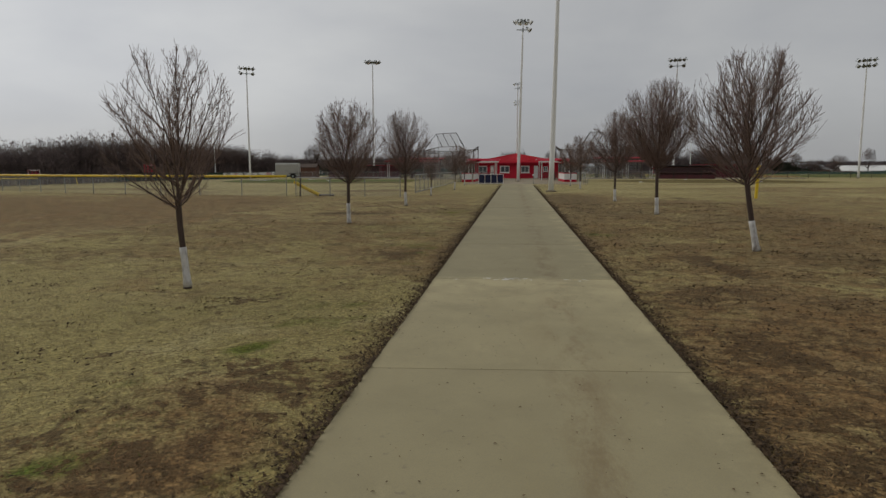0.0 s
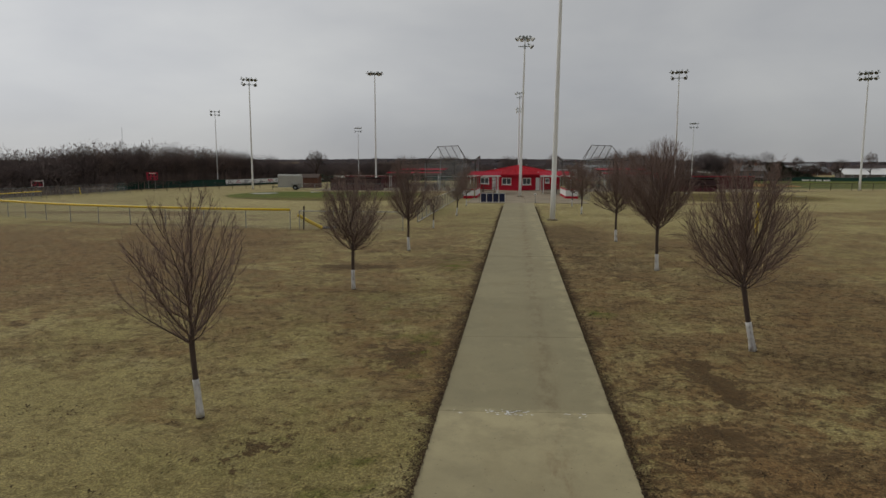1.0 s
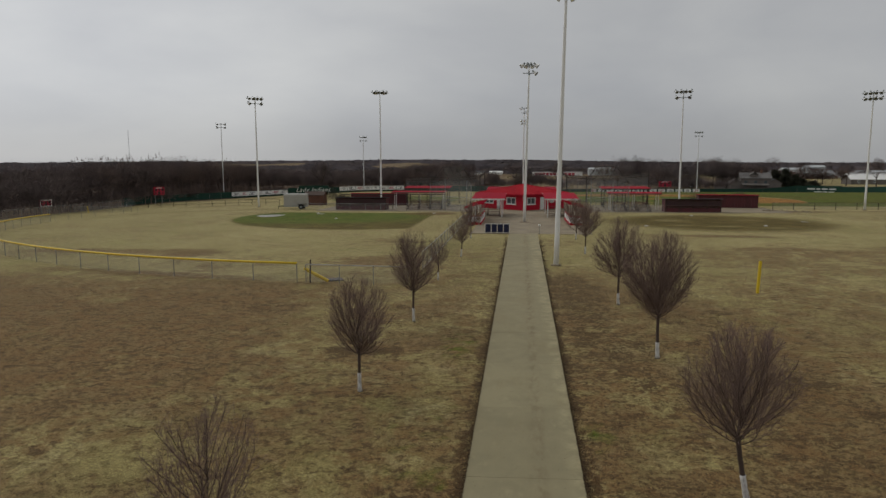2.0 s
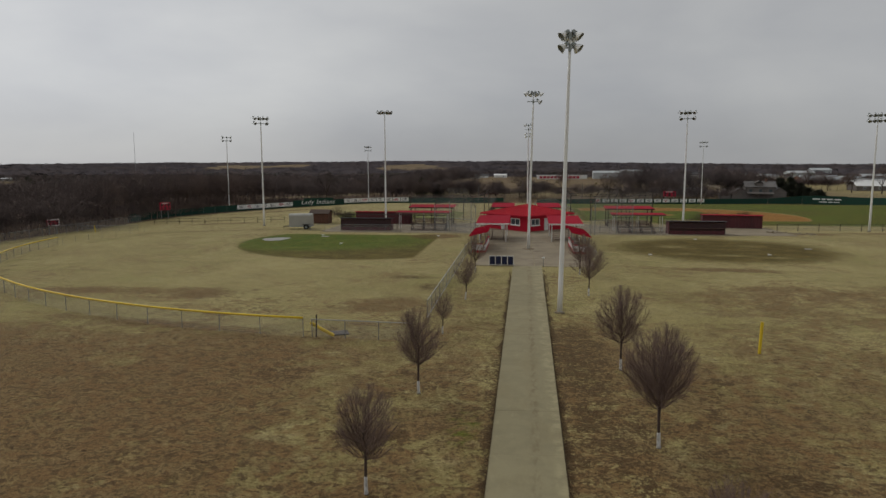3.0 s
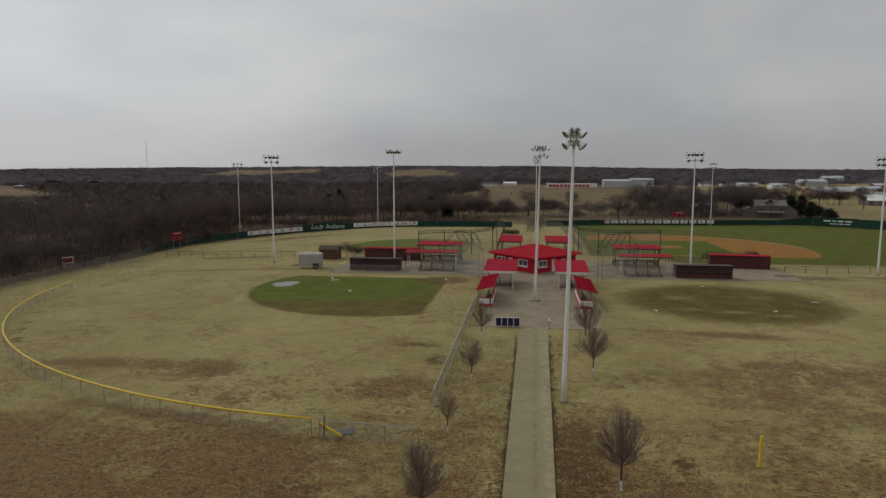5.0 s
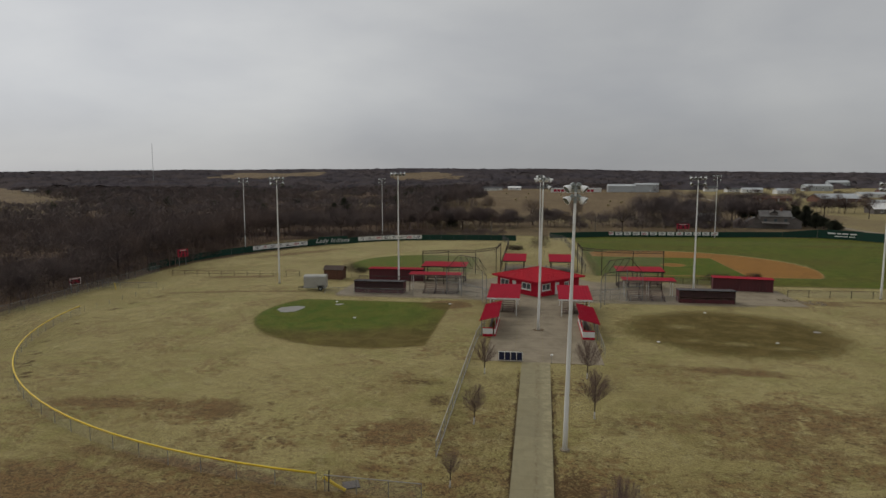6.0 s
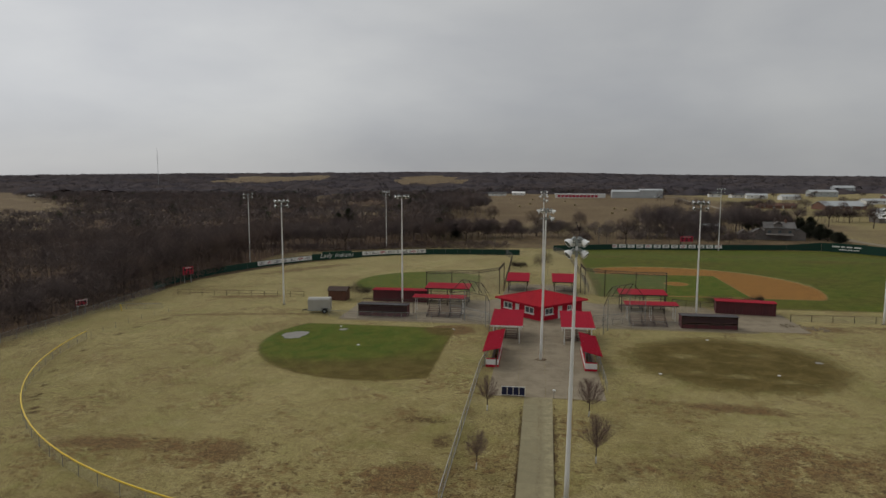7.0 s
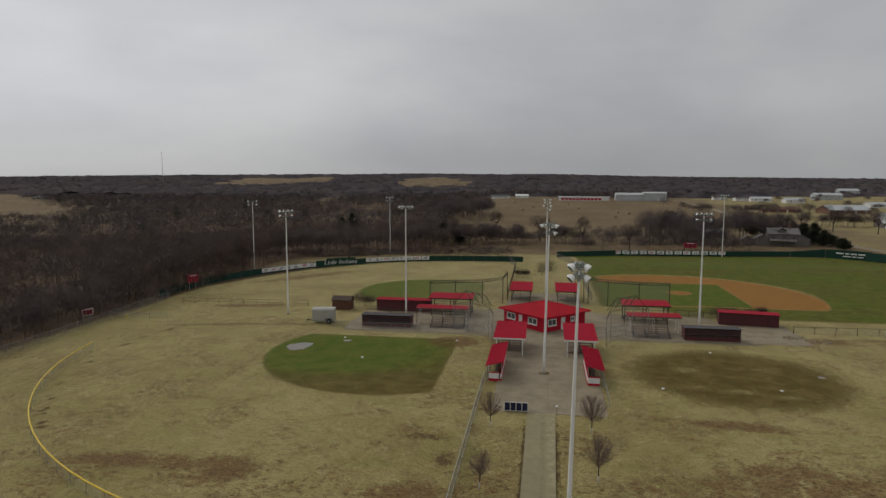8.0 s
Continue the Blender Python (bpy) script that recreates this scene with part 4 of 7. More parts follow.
FOUR = [(-1.15, -0.15, 30), (-0.4, -0.25, 8), (0.4, -0.25, -8), (1.15, -0.15, -30)]
TWO = [(-1.1, -0.15, 25), (1.1, -0.15, -25)]
SIDES = [(-0.50, -0.22, -66), (-0.46, 0.30, -114), (0.50, -0.22, 66), (0.46, 0.30, 114)]
ROUND = SIDES + [(-0.22, 0.35, -170), (0.22, 0.35, 170)]
light_pole(2.92, 47.5, 19.95, 4, [(0.1, 0.6, ROUND), (0.92, 0.5, SIDES)], "tall white steel floodlight pole beside the concrete walkway", 0.2, base=0.0, lean=1.0)
light_pole(1.0, 85.6, 20.2, 0, [(0.1, 0.9, [(-0.9, 0, -80), (0.9, 0, 80), (-0.35, 0.3, -150), (0.35, 0.3, 150)]), (1.05, 0.8, [(0.75, -0.1, 70)])], "tall white steel floodlight pole standing in the plaza", 0.2, base=0.0, lean=1.1)
light_pole(1.4, 146.9, 20.2, 0, [(0.1, 0.8, [(-0.7, 0.1, -80), (0.7, 0.1, 80)]), (1.0, 0.7, [(0.6, 0.0, 70)])], "white floodlight pole behind the concession stand", 0.17)
light_pole(1.7, 186.1, 20.3, 180, [(0.1, 0.8, [(-0.7, 0.1, -60), (0.7, 0.1, 60)]), (0.9, 0.7, [(-0.6, 0.0, -70), (0.6, 0.0, 70)])], "white floodlight pole in the lane between the far fields", 0.17)
light_pole(-48.3, 117.2, 20.1, 35, [(0.1, 1.6, FOUR), (1.0, 1.5, TWO)], "white floodlight pole beside the green infield", 0.18)
light_pole(-25.1, 118.6, 20.9, 15, [(0.1, 1.6, FOUR + [(-0.75, 0.4, 190), (0.75, 0.4, 170)])], "white floodlight pole behind the dark dugout", 0.18)
light_pole(28.3, 117.6, 20.2, -15, [(0.1, 1.6, FOUR), (1.1, 1.4, TWO)], "white floodlight pole behind the far dugout", 0.18)
light_pole(57.9, 115.5, 19.3, -30, [(0.1, 1.6, FOUR), (1.0, 1.6, FOUR)], "white floodlight pole on the open turf", 0.18)
light_pole(-82.6, 175.8, 20.6, 30, [(0.1, 1.0, TWO), (1.0, 0.9, TWO)], "brown floodlight pole at the wood's edge", 0.14)
light_pole(-57.8, 242, 22.0, 10, [(0.1, 1.3, FOUR), (1.4, 1.2, TWO)], "floodlight pole behind the far outfield fence", 0.15)
light_pole(66.4, 250.6, 22.9, -15, [(0.1, 1.8, FOUR), (1.5, 1.6, TWO)], "floodlight pole at the green outfield fence", 0.16)


# ------------------------------------------------------------------ fences
POST = Shape().tube([(0, 0, -0.2), (0, 0, 1.0)], 0.026, 6).mesh("post", WIRE_STEEL)
BROWN_POST = Shape().tube([(0, 0, -0.2), (0, 0, 1.0)], 0.05, 6).mesh("post", BROWN_STEEL)


def along(points, gap):
    """Points at even gaps along a line of points."""
    pts = [Vector((p[0], p[1], 0)) for p in points]
    ends = [0.0]
    for a, b in zip(pts, pts[1:]):
        ends.append(ends[-1] + (b - a).length)
    n = max(1, round(ends[-1] / gap))
    out = []
    for k in range(n + 1):
        d = ends[-1] * k / n
        i = next(i for i in range(len(ends) - 1) if d <= ends[i + 1] + 1e-6)
        out.append(pts[i].lerp(pts[i + 1], (d - ends[i]) / max(1e-6, ends[i + 1] - ends[i])))
    return out


def settle(x, y):
    """The plan was drawn on level ground: where the ground dips a thing stands a little further out."""
    k = 1 + 1.1 / 26.4 * float(smooth(40, 82, -x) * smooth(35, 65, y))
    return x * k, y * k


def fence(points, height, label, gap=3.0, rail=WIRE_STEEL, post=POST, fabric=WIRE, cap=None, rails=(1.0,), name="chain_link_fence", group="park fences", curtain=None):
    f = thing(name, label, "fence", group)
    pts = along([settle(*p) for p in points], gap)
    tops = []
    if isinstance(height, tuple):       # the top rises evenly from one end to the other
        heights = [height[0] + (height[1] - height[0]) * k / (len(pts) - 1) for k in range(len(pts))]
    else:
        heights = [height] * len(pts)
    for p, height in zip(pts, heights):
        z = ground_at(p.x, p.y)
        tops.append((p.x, p.y, z))
        part("post", post, None, f, at=pose(p.x, p.y, z) @ Matrix.Diagonal((1, 1, height + 0.03, 1)))
    for q in rails:
        part("rail", Shape().tube([(x, y, z + h * q) for (x, y, z), h in zip(tops, heights)], 0.028, 5), rail, f)
    if fabric is not None:
        s = Shape()
        for a, b, ha, hb in zip(tops, tops[1:], heights, heights[1:]):
            s.add([(a[0], a[1], a[2] + 0.03), (b[0], b[1], b[2] + 0.03), (b[0], b[1], b[2] + hb), (a[0], a[1], a[2] + ha)], [(0, 1, 2, 3)])
        part("wire_fabric", s, fabric, f)
    if curtain is not None:
        for a, b, ha, hb in zip(tops, tops[1:], heights, heights[1:]):
            u = (Vector(b) - Vector(a)).normalized()
            nrm = Vector((u.y, -u.x, 0)) * 0.05
            q = [Vector(a) + nrm, Vector(b) + nrm, Vector(b) - nrm * 0.2, Vector(a) - nrm * 0.2]
            s = Shape().add([p + Vector((0, 0, 0.05)) for p in q] + [p + Vector((0, 0, h)) for p, h in zip(q, (ha, hb, hb, ha))], [(0, 1, 5, 4), (2, 3, 7, 6), (4, 5, 6, 7), (3, 2, 1, 0), (1, 2, 6, 5), (3, 0, 4, 7)])
            part("windscreen", s, curtain, f)
    if cap is not None:
        part("cap", Shape().tube([(x, y, z + h + 0.02) for (x, y, z), h in zip(tops, heights)], 0.075, 8), cap, f, "yellow plastic safety cap", True)
    return f


def arc_points(cx, cy, rad, a0, a1, n):
    return [(cx + rad * math.cos(radians(a0 + (a1 - a0) * k / n)), cy + rad * math.sin(radians(a0 + (a1 - a0) * k / n))) for k in range(n + 1)]


ring = [(-13.3 + r * math.cos(radians(a)), 94.0 + r * math.sin(radians(a))) for a in np.linspace(269.6, 187, 61) for r in (53.7 + 1.5 * ((a - 226) / 43) ** 2,)]
fence(ring, 1.2, "low chain-link outfield fence with a yellow plastic cap", 3.0, cap=YELLOW)
fence(arc_points(-13.2, 94.0, 54.9, 186, 166, 10), 0.95, "row of bare fence posts standing in the turf", 3.2, fabric=None, rails=(), name="fence_posts")
fence([(-13.1, 38.75), (-6.55, 38.4)], 1.15, "sagging chain-link fence beside the walkway trees", 2.2, rail=PALE_PIPE)
fence([(-6.6, 44.9), (-6.65, 62), (-6.7, 80.5), (-6.2, 84)], 1.25, "grey chain-link fence running to the dugout", 2.4, rails=(1.0, 0.03), rail=PALE_PIPE, fabric=CLOSE_WIRE)
fence([(8.55, 73.5), (8.6, 82), (8.6, 92)], 1.2, "grey chain-link fence beside the plaza", 2.4)
fence([(-78.6, 50), (-78.2, 81), (-78.4, 95), (-79, 108), (-80, 128)], 1.6, "chain-link boundary fence along the wood", 3.2)
fence([(-79, 108), (-69, 109.4)], 1.15, "short chain-link fence at the field corner", 3.2)
fence([(-74.5, 124), (-47.1, 124.8)], 1.15, "low rusty pipe fence on the turf", 3.0, BROWN_STEEL, BROWN_POST, None, rails=(1.0, 0.5), name="pipe_fence")
fence([(43.2, 115.4), (58, 115.9), (90, 117), (125, 119)], 1.2, "low chain-link fence before the green outfield", 3.4, BROWN_STEEL, BROWN_POST)
fence([(-6.6, 104.5), (-8.0, 106.6), (-11.6, 108.3), (-12.6, 109)], 1.9, "chain-link fence with gates beside the plaza", 1.8, rails=(1.0, 0.5))
fence([(8.8, 104.5), (9.6, 106.6), (13.4, 108.3), (14.6, 109)], 1.9, "chain-link fence with gates beside the plaza", 1.8, rails=(1.0, 0.5))
fence([(-12.6, 109.2), (-20, 107.6), (-36, 107.4)], 1.15, "low chain-link fence before the bleachers", 2.6)
fence([(14.6, 109), (16, 107.0), (23.4, 107.0)], 1.15, "low chain-link fence before the bleachers", 2.6)
fence([(-10, 205), (-7.2, 190), (-7.0, 160), (-6.9, 139)], 1.8, "dark chain-link sideline fence", 3.0, BROWN_STEEL, BROWN_POST)
fence([(5.6, 240), (9.5, 200), (10.8, 160), (11.2, 140)], 1.8, "dark chain-link sideline fence", 3.2, BROWN_STEEL, BROWN_POST, rails=(1.0, 0.5))
fence([(26, 127), (33, 124.5), (43, 122)], 1.2, "dark chain-link fence by the far dugout", 2.6, BROWN_STEEL, BROWN_POST)

left_out = arc_points(HOME_L[0], HOME_L[1], 73, 86.5, 183, 31)
fence(left_out, 1.75, "dark green windscreen outfield fence", 4.0, curtain=GREEN_SCREEN, name="outfield_fence", rail=GREEN_SCREEN)
right_out = [(5.8, 241), (27, 249), (69, 253), (92, 256.5)]
fence(right_out, 2.0, "dark green windscreen outfield fence", 4.0, curtain=GREEN_SCREEN, name="outfield_fence", rail=GREEN_SCREEN)
fence([(92.1, 256.5), (104, 256)], (2.0, 3.1), "dark green windscreen outfield fence", 3.0, curtain=GREEN_SCREEN, name="outfield_fence", rail=GREEN_SCREEN)
fence([(104.1, 256), (113, 249), (121, 238), (126, 226), (131, 205)], 3.1, "tall dark green windscreen at the outfield corner", 4.0, curtain=GREEN_SCREEN, name="outfield_fence", rail=GREEN_SCREEN)


def lettering(name, words, size, parent, m, material, shear=0.0, apart=1.0):
    cu = bpy.data.curves.new(name, "FONT")
    cu.body, cu.size, cu.extrude, cu.shear, cu.space_character = words, size, 0.012, shear, apart
    cu.align_x, cu.align_y = "CENTER", "CENTER"
    ob = bpy.data.objects.new(name, cu)
    scene.collection.objects.link(ob)
    bpy.context.view_layer.update()
    me = bpy.data.meshes.new_from_object(ob.evaluated_get(bpy.context.evaluated_depsgraph_get()))
    bpy.data.objects.remove(ob)
    me.materials.clear()
    me.materials.append(material)
    t = new(name, me)
    t.parent = parent
    t.matrix_local = m
    return t


def banner(x, y, facing, width, height, z, style, group):
    """A white advertising banner with unreadable dark writing, hung on the windscreen."""
    b = thing("advertising_banner", "white advertising banner with dark marks on the green fence", "banner", group, at=pose(x, y, ground_at(x, y) + z, 0, 0, facing))
    part("sheet", Shape().box(-width / 2, width / 2, -0.012, 0.012, -height / 2, height / 2), WHITE, b)
    r, s = random.Random(style), Shape()
    for k in range(3):
        w = r.uniform(0.25, 0.72) * width / 2
        o = r.uniform(-0.12, 0.12) * width
        zz = height * (0.24 - 0.24 * k)
        s.box(o - w, o + w, -0.02, -0.013, zz - 0.05 * height, zz + r.uniform(0.03, 0.09) * height)
    part("writing", s, (BLACK, BOARD_RED, NAVY, BLACK)[style % 4], b)


def on_arc(a, rad=72.8):
    (x, y), (u, v), (p, q) = (settle(HOME_L[0] + rad * math.cos(radians(b)), HOME_L[1] + rad * math.sin(radians(b))) for b in (a, a + 2, a - 2))
    return x, y, math.degrees(math.atan2(q - v, p - u))


for k in range(7):
    x, y, f = on_arc(152.45 - 2.02 * k)
    banner(x, y, f, 2.5, 1.15, 1.1, k, "banners on the outfield fence")
for k in range(8):
    x, y, f = on_arc(125.3 - 2.03 * k)
    banner(x, y, f, 2.4, 1.2, 1.15, k + 3, "banners on the outfield fence")
x, y, f = on_arc(132.9, 72.35)
sign = thing("team_sign", "tall dark green fence sign lettered in white script", "sign", at=pose(x, y, ground_at(x, y), 0, 0, f))
part("panel", Shape().slab([(-7.6, -0.05), (7.6, -0.05), (7.6, 0.05), (-7.6, 0.05)], 0.1, 1.9).box(-4.5, 4.5, -0.049, 0.049, 1.88, 2.5), GREEN_SCREEN, sign)
lettering("lettering", "Lady Indians", 1.8, sign, pose(-0.2, -0.06, 1.25, 90, 0, 0), WHITE, 0.35, 1.14)
for k in range(13):
    f = k / 12
    x, y = 28.4 + (66.8 - 28.4) * f, 249.0 + (252.4 - 249.0) * f
    banner(x, y, 5.0, 2.6, 1.25, 1.35, k + 5, "banners on the far fence")
sign = thing("team_sign", "dark green fence sign with white writing", "sign", at=pose(110.9, 250.1, ground_at(110.9, 250.1), 0, 0, -38))
part("panel", Shape().box(-5.8, 5.8, -0.05, 0.05, 0.1, 3.3), GREEN_SCREEN, sign)
bars = Shape()
for x0, x1, zz, hh in ((-5.4, -2.9, 2.1, 0.5), (-2.4, -1.2, 2.1, 0.5), (-0.7, 1.2, 2.1, 0.5), (1.7, 5.6, 2.1, 0.5), (-3.2, -0.6, 1.1, 0.32), (-0.3, 1.2, 1.1, 0.32), (1.5, 3.4, 1.1, 0.32)):
    bars.box(x0, x1, -0.07, -0.055, zz - hh / 2, zz + hh / 2)
part("writing", bars, WHITE, sign)


# ------------------------------------------------------------------ backstops
def backstop(posts, label):
    """Tall pipe posts with double top rails, lacing between them and wire fabric."""
    b = thing("backstop", label, "backstop", "backstops")
    for (x, y, h) in posts:
        part("post", Shape().tube([(x, y, -0.2), (x, y, h)], 0.085, 8), BROWN_STEEL, b)
    for drop in (0.0, 0.5):
        part("rail", Shape().tube([(x, y, h - drop) for x, y, h in posts], 0.055, 6), BROWN_STEEL, b)
    s = Shape()
    for p, q in zip(posts, posts[1:]):
        s.add([(p[0], p[1], 0.05), (q[0], q[1], 0.05), (q[0], q[1], q[2]), (p[0], p[1], p[2])], [(0, 1, 2, 3)])
        n = 6
        lace = Shape()
        for k in range(n):
            a, c = Vector((p[0], p[1], p[2])).lerp(Vector((q[0], q[1], q[2])), k / n), Vector((p[0], p[1], p[2])).lerp(Vector((q[0], q[1], q[2])), (k + 0.5) / n)
            d = Vector((p[0], p[1], p[2])).lerp(Vector((q[0], q[1], q[2])), (k + 1) / n)
            lace.bar(a, c - Vector((0, 0, 0.5)), 0.06).bar(c - Vector((0, 0, 0.5)), d, 0.06)
        part("brace", lace, BROWN_STEEL, b)
    part("wire_fabric", s, WIRE, b)
    return b


def plate_backstop(side, cx, cy, label):
    """A tall hooded pipe backstop behind a near home plate; side mirrors it."""
    b = thing("backstop", label, "backstop", "backstops")

    def at(u, v, z):
        return cx + side * u, cy + v, z

    top = [at(-1.9, 1.7, 7.3), at(1.7, -1.8, 7.3)]
    foot = [at(-4.3, 3.6, 0), at(-1.6, 2.4, 0), at(2.3, -1.4, 0), at(3.2, -4.0, 0)]
    eave = [at(-4.3, 3.6, 4.6), at(-1.6, 2.4, 5.2), at(2.3, -1.4, 5.2), at(3.2, -4.0, 4.6)]
    for f, e in zip(foot, eave):
        part("post", Shape().tube([f, e], 0.05, 6), WIRE_STEEL, b)
    part("rail", Shape().tube(eave, 0.04, 6), BROWN_STEEL, b)
    part("rail", Shape().tube([(x, y, 2.4) for x, y, z in eave], 0.035, 6), WIRE_STEEL, b)
    part("rail", Shape().tube(top, 0.045, 6), BROWN_STEEL, b)
    for k in range(4):
        t = Vector(top[0]).lerp(Vector(top[1]), k / 3)
        e = Vector(eave[1]).lerp(Vector(eave[2]), k / 3)
        part("hood_bar", Shape().tube([e + Vector((side * 0.6, 0.6, 0)), t], 0.045, 6), BROWN_STEEL, b)
    part("hood_bar", Shape().tube([eave[0], top[0]], 0.045, 6), BROWN_STEEL, b)
    part("hood_bar", Shape().tube([eave[3], top[1]], 0.045, 6), BROWN_STEEL, b)
    s = Shape()
    for i in range(3):
        s.add([(*foot[i][:2], 0.05), (*foot[i + 1][:2], 0.05), eave[i + 1], eave[i]], [(0, 1, 2, 3)])
    s.add([eave[1], eave[2], top[1], top[0]], [(0, 1, 2, 3)])
    part("wire_fabric", s, WIRE, b)


plate_backstop(1, -10.3, 105.3, "tall hooded grey pipe backstop behind home plate")
plate_backstop(-1, 13.9, 105.3, "tall hooded grey pipe backstop behind home plate")
backstop([(-22.4, 129.8, 5.1), (-17.2, 130.6, 5.3), (-11.8, 133.0, 5.1), (-7.6, 134.5, 5.6), (-6.8, 137.5, 6.3)], "tall dark pipe backstop with wire fabric")
backstop([(9.4, 138.5, 6.3), (10.2, 136.4, 5.6), (14.1, 135.0, 5.4), (20.0, 132.8, 5.5), (25.2, 129, 6.0)], "tall dark pipe backstop with wire fabric")


# ------------------------------------------------------------------ concession stand
def concession(cx, cy, half, eave):
    h = thing("concession_stand", "red block concession stand with a low red metal hip roof", "building", at=pose(cx, cy, 0, 0, 0, 45))
    s = half
    walls = Shape()
    openings = {0: [(-4.2, -2.2, 1.0, 2.1), (-1.0, 0.0, 0.0, 2.1), (1.4, 2.4, 1.2, 2.0)], 1: [], 2: [], 3: [(-4.3, -2.1, 1.0, 2.1), (-1.2, -0.3, 0.0, 2.1), (1.2, 3.4, 1.0, 2.1)]}
    for side in range(4):
        m = pose(0, 0, 0, 0, 0, 90 * side)
        cuts = sorted(openings[side])
        edges = [-s]
        for a, b, z0, z1 in cuts:
            edges += [a, b]
        edges.append(s - 0.2)
        for k in range(0, len(edges), 2):
            walls.box(edges[k], edges[k + 1], -s, -s + 0.2, -0.05, eave, m)
        for a, b, z0, z1 in cuts:
            walls.box(a, b, -s, -s + 0.2, z1, eave, m)
            if z0 > 0:
                walls.box(a, b, -s, -s + 0.2, -0.05, z0, m)
    part("wall", walls, WALL_RED, h)
    # a solid black block stands in for the shade indoors
    part("room", Shape().box(-s + 0.6, s - 0.6, -s + 0.6, s - 0.6, 0.03, eave - 0.1), BLACK, h, "black block standing in for the unlit interior")
    for side in (0, 3):
        m = pose(0, 0, 0, 0, 0, 90 * side)
        for a, b, z0, z1 in openings[side]:
            if z0 == 0:
                d = part("door", Shape().box(a + 0.05, b - 0.05, -s + 0.05, -s + 0.1, 0.02, z1 - 0.04, m), WHITE, h, "white steel door")
                fr = Shape().box(a, a + 0.05, -s - 0.02, -s + 0.2, 0.0, z1, m).box(b - 0.05, b, -s - 0.02, -s + 0.2, 0.0, z1, m).box(a, b, -s - 0.02, -s + 0.2, z1 - 0.04, z1 + 0.05, m)
                part("door_frame", fr, WHITE, d)
                part("handle", Shape().box(b - 0.2, b - 0.14, -s - 0.02, -s + 0.05, 0.98, 1.04, m), HOUSING, d)
            else:
                w = part("window", Shape().box(a + 0.08, b - 0.08, -s + 0.07, -s + 0.09, z0 + 0.08, z1 - 0.08, m), GLASS, h)
                fr = Shape()
                for q in ((a - 0.04, a + 0.1, z0 - 0.04, z1 + 0.04), (b - 0.1, b + 0.04, z0 - 0.04, z1 + 0.04), (a + 0.1, b - 0.1, z1 - 0.1, z1 + 0.04), (a + 0.1, b - 0.1, z0 - 0.04, z0 + 0.1), ((a + b) / 2 - 0.03, (a + b) / 2 + 0.03, z0 + 0.1, z1 - 0.1)):
                    fr.box(q[0], q[1], -s - 0.025, -s + 0.12, q[2], q[3], m)
                part("window_frame", fr, WHITE, w)
                part("window_sill", Shape().box(a - 0.1, b + 0.1, -s - 0.16, -s, z0 - 0.1, z0 - 0.04, m), WHITE, w)
    o, top = s + 0.75, eave + 1.55
    roof = Shape().add([(-o, -o, eave), (o, -o, eave), (o, o, eave), (-o, o, eave), (0, 0, top), (-o, -o, eave - 0.07), (o, -o, eave - 0.07), (o, o, eave - 0.07), (-o, o, eave - 0.07)],
                       [(0, 1, 4), (1, 2, 4), (2, 3, 4), (3, 0, 4), (8, 7, 6, 5)])
    for side in range(4):
        m = pose(0, 0, 0, 0, 0, 90 * side)
        n = 28
        for k in range(1, n):
            u = -o + 2 * o * k / n
            run = o - abs(u)
            a, b = Vector((u, -o, eave + 0.02)), Vector((u, -o + run, eave + 0.02 + (top - eave) * run / o))
            if run > 0.2:
                roof.bar(m @ a, m @ b, 0.05, 0.05)
        ridge = [m @ Vector((-o, -o, eave + 0.03)), m @ Vector((0, 0, top + 0.03))]
        roof.bar(ridge[0], ridge[1], 0.16, 0.06)
    part("roof", roof, ROOF_RED, h, "low red standing-seam hip roof")
    fascia = Shape()
    for side in range(4):
        fascia.box(-o, o - 0.04, -o - 0.02, -o + 0.03, eave - 0.2, eave - 0.005, pose(0, 0, 0, 0, 0, 90 * side))
    part("fascia", fascia, WALL_RED, h)
    part("roof_vent", Shape().tube([(1.2, -0.8, eave + 1.0), (1.2, -0.8, eave + 1.75)], 0.1, 8), HOUSING, h)
    return h


concession(1.05, 116.4, 5.15, 2.75)


# ------------------------------------------------------------------ shelters, dugouts, bleachers
def rib_line(x0, x1, gap, high=0.05):
    """Offsets across a ribbed metal sheet: place and height."""
    n = max(2, round((x1 - x0) / gap))
    out = []
    for k in range(n + 1):
        u = min(max(x0 + (x1 - x0) * k / n, x0 + 0.04), x1 - 0.04)
        out += [(u - 0.035, 0.0), (u - 0.018, high), (u + 0.018, high), (u + 0.035, 0.0)]
    return out


def ribbed_roof(x0, x1, y0, y1, z0, z1, gap=0.45):
    """A ribbed metal shed roof from (y0, z0) to (y1, z1), one bent sheet."""
    line = rib_line(x0, x1, gap)
    n = len(line)
    v = [(u, y, z + h) for y, z in ((y0, z0), (y1, z1)) for u, h in line] + [(u, y, z + h - 0.045) for y, z in ((y0, z0), (y1, z1)) for u, h in line]
    f = []
    for k in range(n - 1):
        f += [(k, k + 1, n + k + 1, n + k), (2 * n + k + 1, 2 * n + k, 3 * n + k, 3 * n + k + 1), (2 * n + k, 2 * n + k + 1, k + 1, k), (n + k, n + k + 1, 3 * n + k + 1, 3 * n + k)]
    f += [(0, n, 3 * n, 2 * n), (2 * n - 1, n - 1, 3 * n - 1, 4 * n - 1)]
    return Shape().add(v, f)


